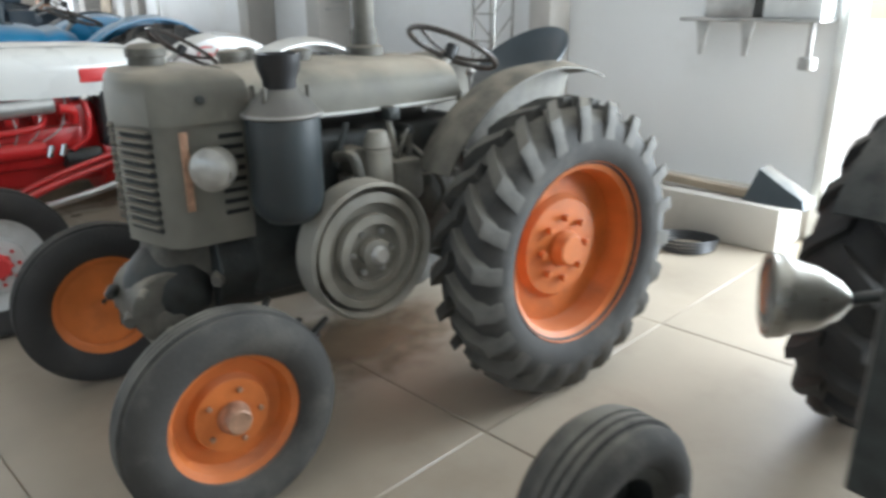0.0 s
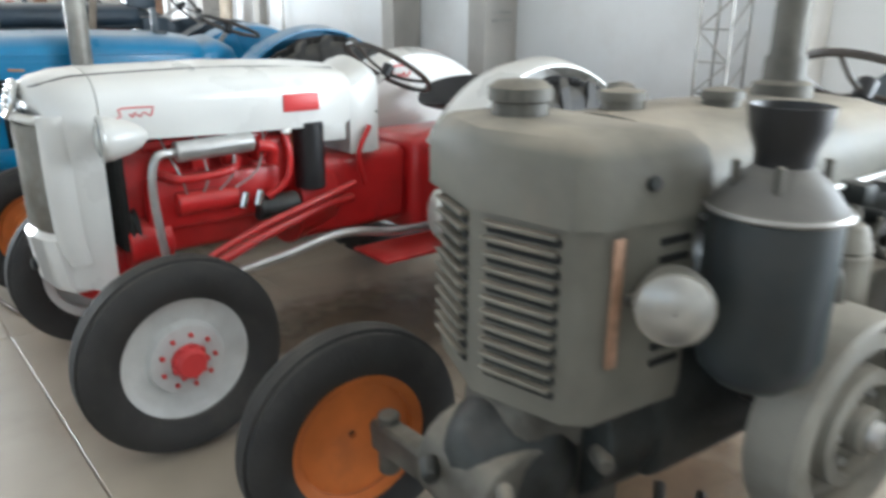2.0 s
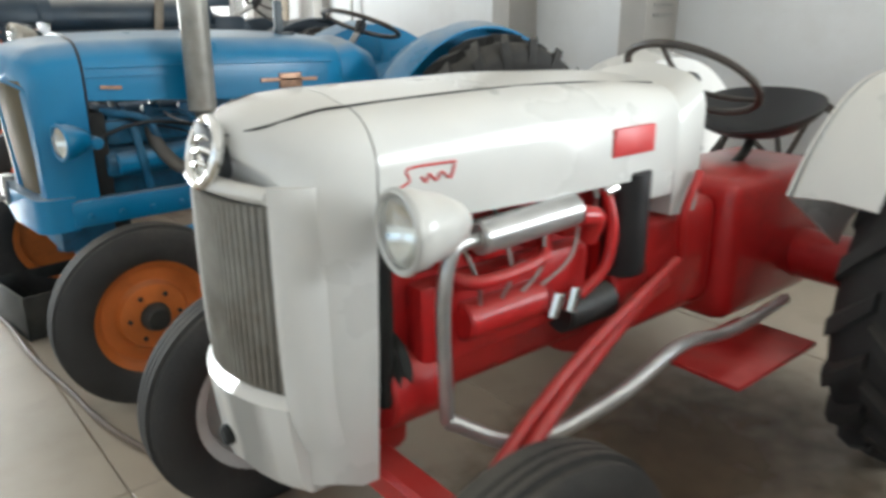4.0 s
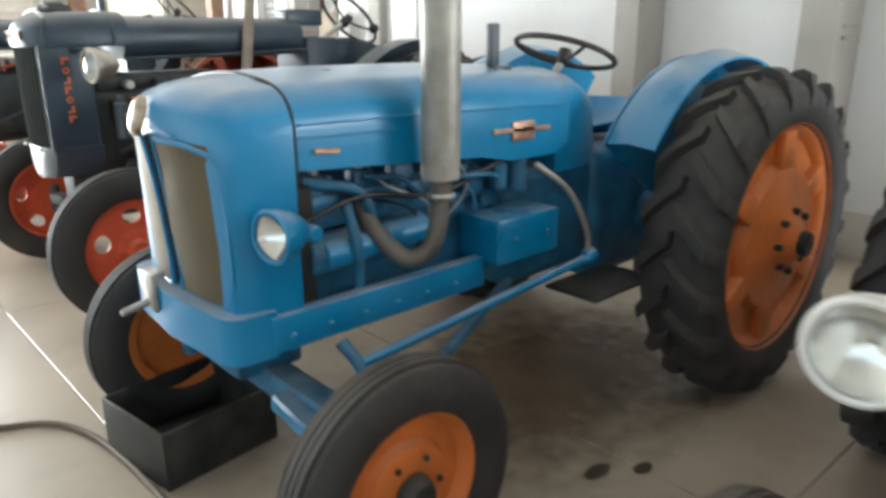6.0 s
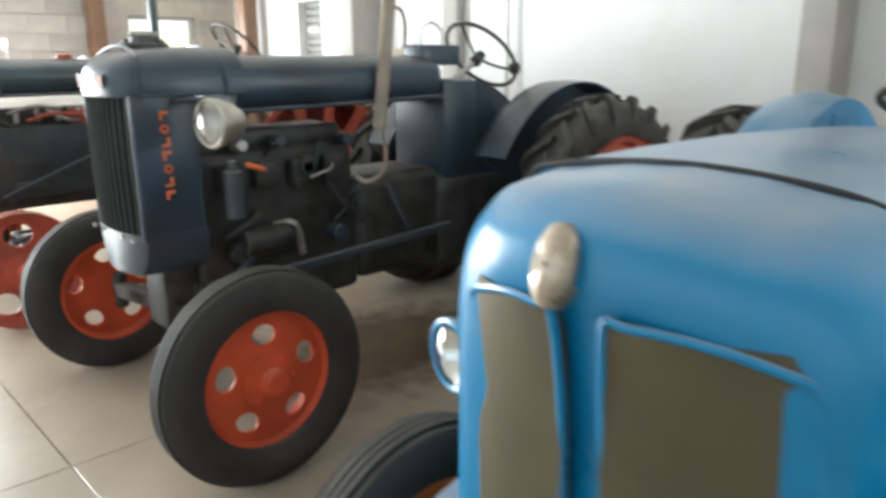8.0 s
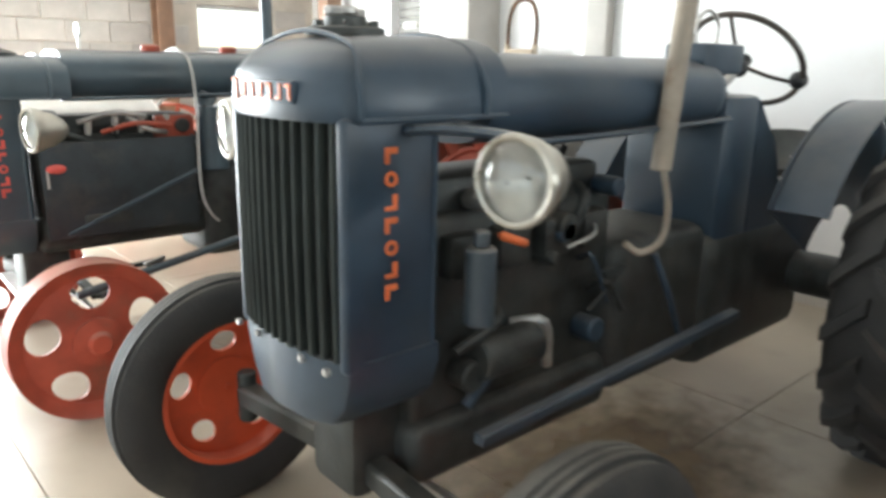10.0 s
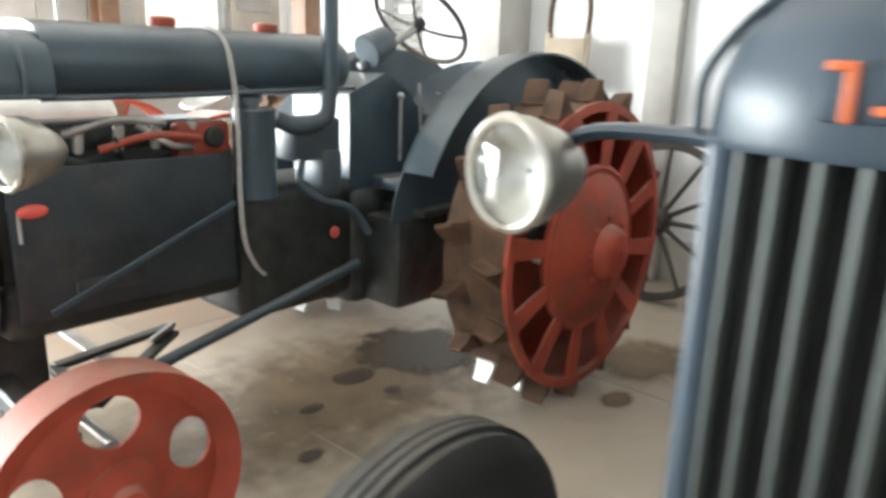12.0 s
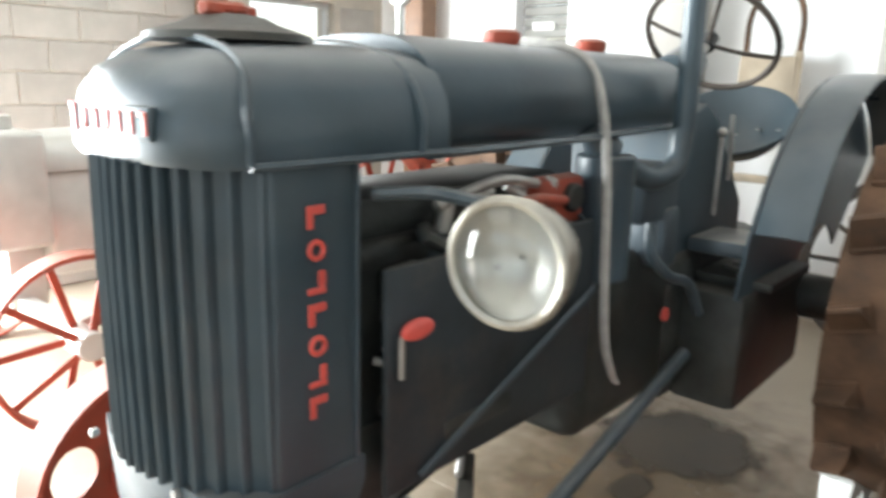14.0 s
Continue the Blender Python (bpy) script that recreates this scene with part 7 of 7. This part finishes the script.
    pan_seat(t, (2.12, -0.03, 1.13), 0.5, NAVY_OLD, "blue pressed steel pan seat with rivets", 5, (1.8, 0.0, 0.95), 0.34, 0.34)
    bm = B()
    box(bm, 1.45, 1.85, -0.46, -0.2, 0.8, 0.83, 0.006)
    pl = part("platform", bm, OILY, t, "dark foot platform")
    for i in range(5):
        bm = B()
        bar(bm, (1.5 + i * 0.07, -0.4, 0.838), (1.55 + i * 0.07, -0.28, 0.838), 0.012, 0.012)
        part("tread_bar", bm, STEEL, pl)
    bm = B()
    box(bm, 1.4, 1.65, -0.38, -0.2, 0.9, 0.95, 0.01)
    part("pedal_shaft", bm, SLATE, pl)
    for x in (1.48, 1.56):
        bm = B()
        box(bm, x, x + 0.04, -0.4, -0.36, 0.84, 0.96, 0.01)
        part("pedal", bm, SLATE, pl)
    bm = B()
    box(bm, 1.35, 2.0, -0.42, -0.2, 0.42, 0.8, 0.03)
    part("gear_housing", bm, OILY, t)
    raked_axle(t, NAVY_OLD, 0.70, 0.38)
    # one rod in a bright and a dark piece; a bright strip tops another
    for p, q, wd, mt, lab in (((0.34, 0.4, 0.40), (0.345, -0.12, 0.385), 0.05, STEEL, "bright steel piece of a steering link"), ((0.345, -0.12, 0.385), (0.34, -0.36, 0.375), 0.05, OILY, "dark flat steering link"),
                              ((0.19, 0.02, 0.40), (0.64, 0.1, 0.40), 0.045, OILY, "dark flat steering link"), ((0.19, 0.03, 0.395), (0.18, -0.3, 0.38), 0.045, OILY, "dark flat steering link"),
                              ((0.18, -0.3, 0.38), (0.62, 0.04, 0.40), 0.045, OILY, "dark flat steering link"), ((0.5, -0.03, 0.42), (0.64, 0.07, 0.42), 0.02, STEEL, "bright steel piece of a steering link"),
                              ((-0.06, 0.34, 0.39), (-0.06, -0.36, 0.36), 0.08, STEEL, "bright worn steel axle channel")):
        bm = B()
        bar(bm, p, q, wd, 0.022)
        part("steering_link", bm, mt, t, lab)
    bm = B()
    cyl(bm, (1.25, -0.29, 0.62), (0.08, -0.36, 0.42), 0.02)
    part("drag_link", bm, NAVY_OLD, t)
    for s in (-1, 1):
        holed_wheel(t, (0.046, s * 0.70, 0.333), 0.333, 0.0, 0.13, s, RUSTY_RED, False, "red steel front wheel with five oval holes")
        steel_rear_wheel(t, (1.97, s * 0.78, 0.682), s)
        bm = B()
        y0, y1 = sorted((s * 0.41, s * 0.56))
        slab_arc(bm, 2.14, 0.62, 0.835, 0.01, y0, y1, 38, 154, 36, 0.0)
        g = part("mudguard", bm, NAVY_OLD, t, "blue-grey curved mudguard")
        bm = B()
        fan_plate(bm, 2.14, 0.62, 0.3, 0.842, s * 0.402, 0.008, 38, 168)
        part("cheek", bm, NAVY_OLD, g)
        bm = B()
        cyl(bm, (1.97, s * 0.15, 0.682), (1.97, s * 0.7, 0.682), 0.08)
        part("half_axle", bm, OILY, t)
    return t


navy_rubber_tractor()
navy_steel_tractor()

# ---- grey tractor on spoked wheels by the end door, paled for glare ----
def glare_pale_tractor():
    t = thing("glare_pale_tractor", 1.02, 12.95, 0, 0, "grey vintage tractor, painted pale for the glare, on red spoked steel wheels", "tractor", "row of vintage tractors")
    # PALE on the body: the door's glare is put into its grey colour
    bm = B()
    box(bm, -0.14, 0.1, -0.24, 0.24, 0.66, 1.16, 0.025, 3)
    rad = part("radiator", bm, PALE, t, "pale grey box radiator")
    bm = B()
    box(bm, -0.152, -0.142, -0.19, 0.19, 0.72, 1.08, 0.004)
    part("core", bm, CORE, rad)
    bm = B()
    cyl(bm, (0, 0, 1.16), (0, 0, 1.22), 0.05)
    part("cap", bm, PALE, rad)
    bm = B()
    loft(bm, [arch(x, 0.2, 0.98, z1, 0.12, 0.02) for x, z1 in ((0.1, 1.13), (0.6, 1.15), (1.15, 1.15), (1.2, 1.1))])
    part("fuel_tank", bm, PALE, t, "pale rounded fuel tank")
    bm = B()
    box(bm, 0.1, 1.0, -0.17, 0.17, 0.5, 0.98, 0.04)
    box(bm, 1.0, 2.0, -0.2, 0.2, 0.42, 0.9, 0.06)
    cyl(bm, (0.3, -0.25, 0.8), (0.5, -0.25, 0.8), 0.07)
    part("engine_block", bm, PALE, t, "pale grey engine and gearbox")
    bm = B()
    bar(bm, (0, -0.62, 0.38), (0, 0.62, 0.38), 0.07, 0.07)
    box(bm, -0.06, 0.1, -0.1, 0.1, 0.36, 0.7, 0.02)
    part("front_axle", bm, PALE, t)
    bm = B()
    bar(bm, (0.02, -0.58, 0.4), (0.9, -0.15, 0.48), 0.035, 0.03)
    part("radius_rod", bm, PALE, t)
    for s in (-1, 1):
        for x, y, R, n, w in ((0.0, 0.7, 0.365, 10, 0.12), (1.6, 0.72, 0.53, 14, 0.28)):
            bm = B()
            lathe(bm, [(R, -w / 2), (R, w / 2), (R - 0.012, w / 2), (R - 0.025, w / 2 - 0.02), (R - 0.025, -w / 2 + 0.02), (R - 0.012, -w / 2)], (x, s * y, R), "y", 56, True)
            wheel = part("front_wheel" if x < 1 else "rear_wheel", bm, RUSTY_RED, t, "red spoked steel wheel")
            bm = B()
            cyl(bm, (x, s * y - 0.09, R), (x, s * y + 0.09, R), 0.06)
            part("hub", bm, PALE if s < 0 else RUSTY_RED, wheel)
            for i in range(n):
                a = 2 * math.pi * i / n
                bm = B()
                bar(bm, (x + 0.05 * math.cos(a), s * y + (0.05 if i % 2 else -0.05), R + 0.05 * math.sin(a)), (x + (R - 0.015) * math.cos(a), s * y, R + (R - 0.015) * math.sin(a)), 0.03, 0.014, 0.003, (0, 1, 0))
                part("spoke", bm, RUSTY_RED, wheel)
    bm = B()
    cyl(bm, (1.6, -0.7, 0.53), (1.6, 0.7, 0.53), 0.08)
    part("rear_axle", bm, PALE, t)
    steering(t, (1.5, 0.0, 1.3), 0.2, 40, (1.15, 0.0, 1.0), 4)
    pan_seat(t, (1.95, 0, 1.0), 0.44, PALE, "pale pan seat", 0, (1.7, 0, 0.85))
    return t


def dark_tractor():
    t = thing("dark_tractor", 1.29, -0.402, 0, -7.35, "dark unlit vintage tractor with worn black tyres", "tractor", "row of vintage tractors")
    bm = B()
    loft(bm, [arch(x, hw, z0, z1, 0.1, 0.02) for x, hw, z0, z1 in ((0.0, 0.2, 0.6, 1.1), (0.05, 0.22, 0.58, 1.15), (0.5, 0.22, 0.9, 1.17), (1.1, 0.21, 0.9, 1.15))])
    part("hood", bm, OILY, t, "dark hood")
    bm = B()
    box(bm, 0.1, 1.9, -0.17, 0.17, 0.45, 0.92, 0.05)
    part("engine_block", bm, OILY, t)
    bm = B()
    bar(bm, (0, -0.55, 0.33), (0, 0.55, 0.33), 0.07, 0.07)
    box(bm, -0.05, 0.15, -0.1, 0.1, 0.32, 0.62, 0.02)
    part("front_axle", bm, OILY, t)
    headlamp(t, (0.3, 0.53, 0.80), 0.095, -50, LAMP_GREY, deep=0.16)
    bm = B()
    tube(bm, [(0.5, 0.2, 0.84), (0.46, 0.34, 0.82), (0.37, 0.46, 0.78)], 0.015)
    part("lamp_arm", bm, OILY, t)
    for s in (-1, 1):
        disc_wheel(t, "front_wheel", (-0.05, s * 0.70, 0.26), 0.26, 0.145, 0.2, s, OILY, OILY, 0.05, "dark front wheel", RUBBER_DUSTY)
        c = (1.4, s * 0.64, 0.56)
        bm = B()
        lathe(bm, dished_rim(0.33, 0.22, s, 0.1), c, seg=40, closed=True)
        w = part("rear_wheel", bm, OILY, t, "dark rear wheel")
        lugged_tyre(w, c, 0.56, 0.33, 0.28, 18)
        bm = B()
        y0, y1 = sorted((s * 0.45, s * 0.68))
        slab_arc(bm, c[0], c[2], 0.6, 0.01, y0, y1, 40, 150, 22)
        part("mudguard", bm, OILY, t)
    bm = B()
    cyl(bm, (1.45, -0.6, 0.56), (1.45, 0.6, 0.56), 0.08)
    part("rear_axle", bm, OILY, t)
    steering(t, (1.3, 0.0, 1.3), 0.19, 35, (1.05, 0.0, 1.0), 3)
    pan_seat(t, (1.75, 0, 0.98), 0.44, OILY, "dark pan seat", 0, (1.5, 0, 0.85))
    return t


glare_pale_tractor()
dark_tractor()

# ---- floor slabs and wall blocks ----
xs = [-6.0, -3.36, -2.1, -0.84, 0.42, 1.68, 2.94, 4.7]
ys = [-6.0, -2.5, 1.0, 4.5, 8.0, 11.5, 14.4]
for x0, x1 in zip(xs, xs[1:]):
    for y0, y1 in zip(ys, ys[1:]):
        bm = B()
        box(bm, x0 + 0.002, x1 - 0.002, y0 + 0.0012, y1 - 0.0012, -0.1, 0.0, 0.003, 1)
        part("slab", bm, FLOOR, floor)

north = bpy.data.objects["wall_north"]
block_meshes = {}


def block_mesh(w):
    key = round(w, 2)
    if key not in block_meshes:
        bm = B()
        box(bm, -w / 2 + 0.005, w / 2 - 0.005, -0.012, 0.03, -0.095, 0.095, 0.006, 1)
        me = bpy.data.meshes.new("block")
        bm.to_mesh(me)
        bm.free()
        me.materials.append(BLOCK)
        block_meshes[key] = me
    return block_meshes[key]


for row in range(13):
    z = 0.1 + row * 0.2
    x = 1.2 + (0.2 if row % 2 else 0.0)
    if row % 2:
        ob = new("block", block_mesh(0.2))
        ob.parent = north
        ob.location = (1.3, END_Y, z)
    while x + 0.4 < 4.72:
        inside = z + 0.1 > 1.5 and z - 0.1 < 2.04 and x + 0.4 > 3.28 and x < 4.17
        if not inside:
            ob = new("block", block_mesh(0.4))
            ob.parent = north
            ob.location = (x + 0.2, END_Y, z)
        x += 0.4
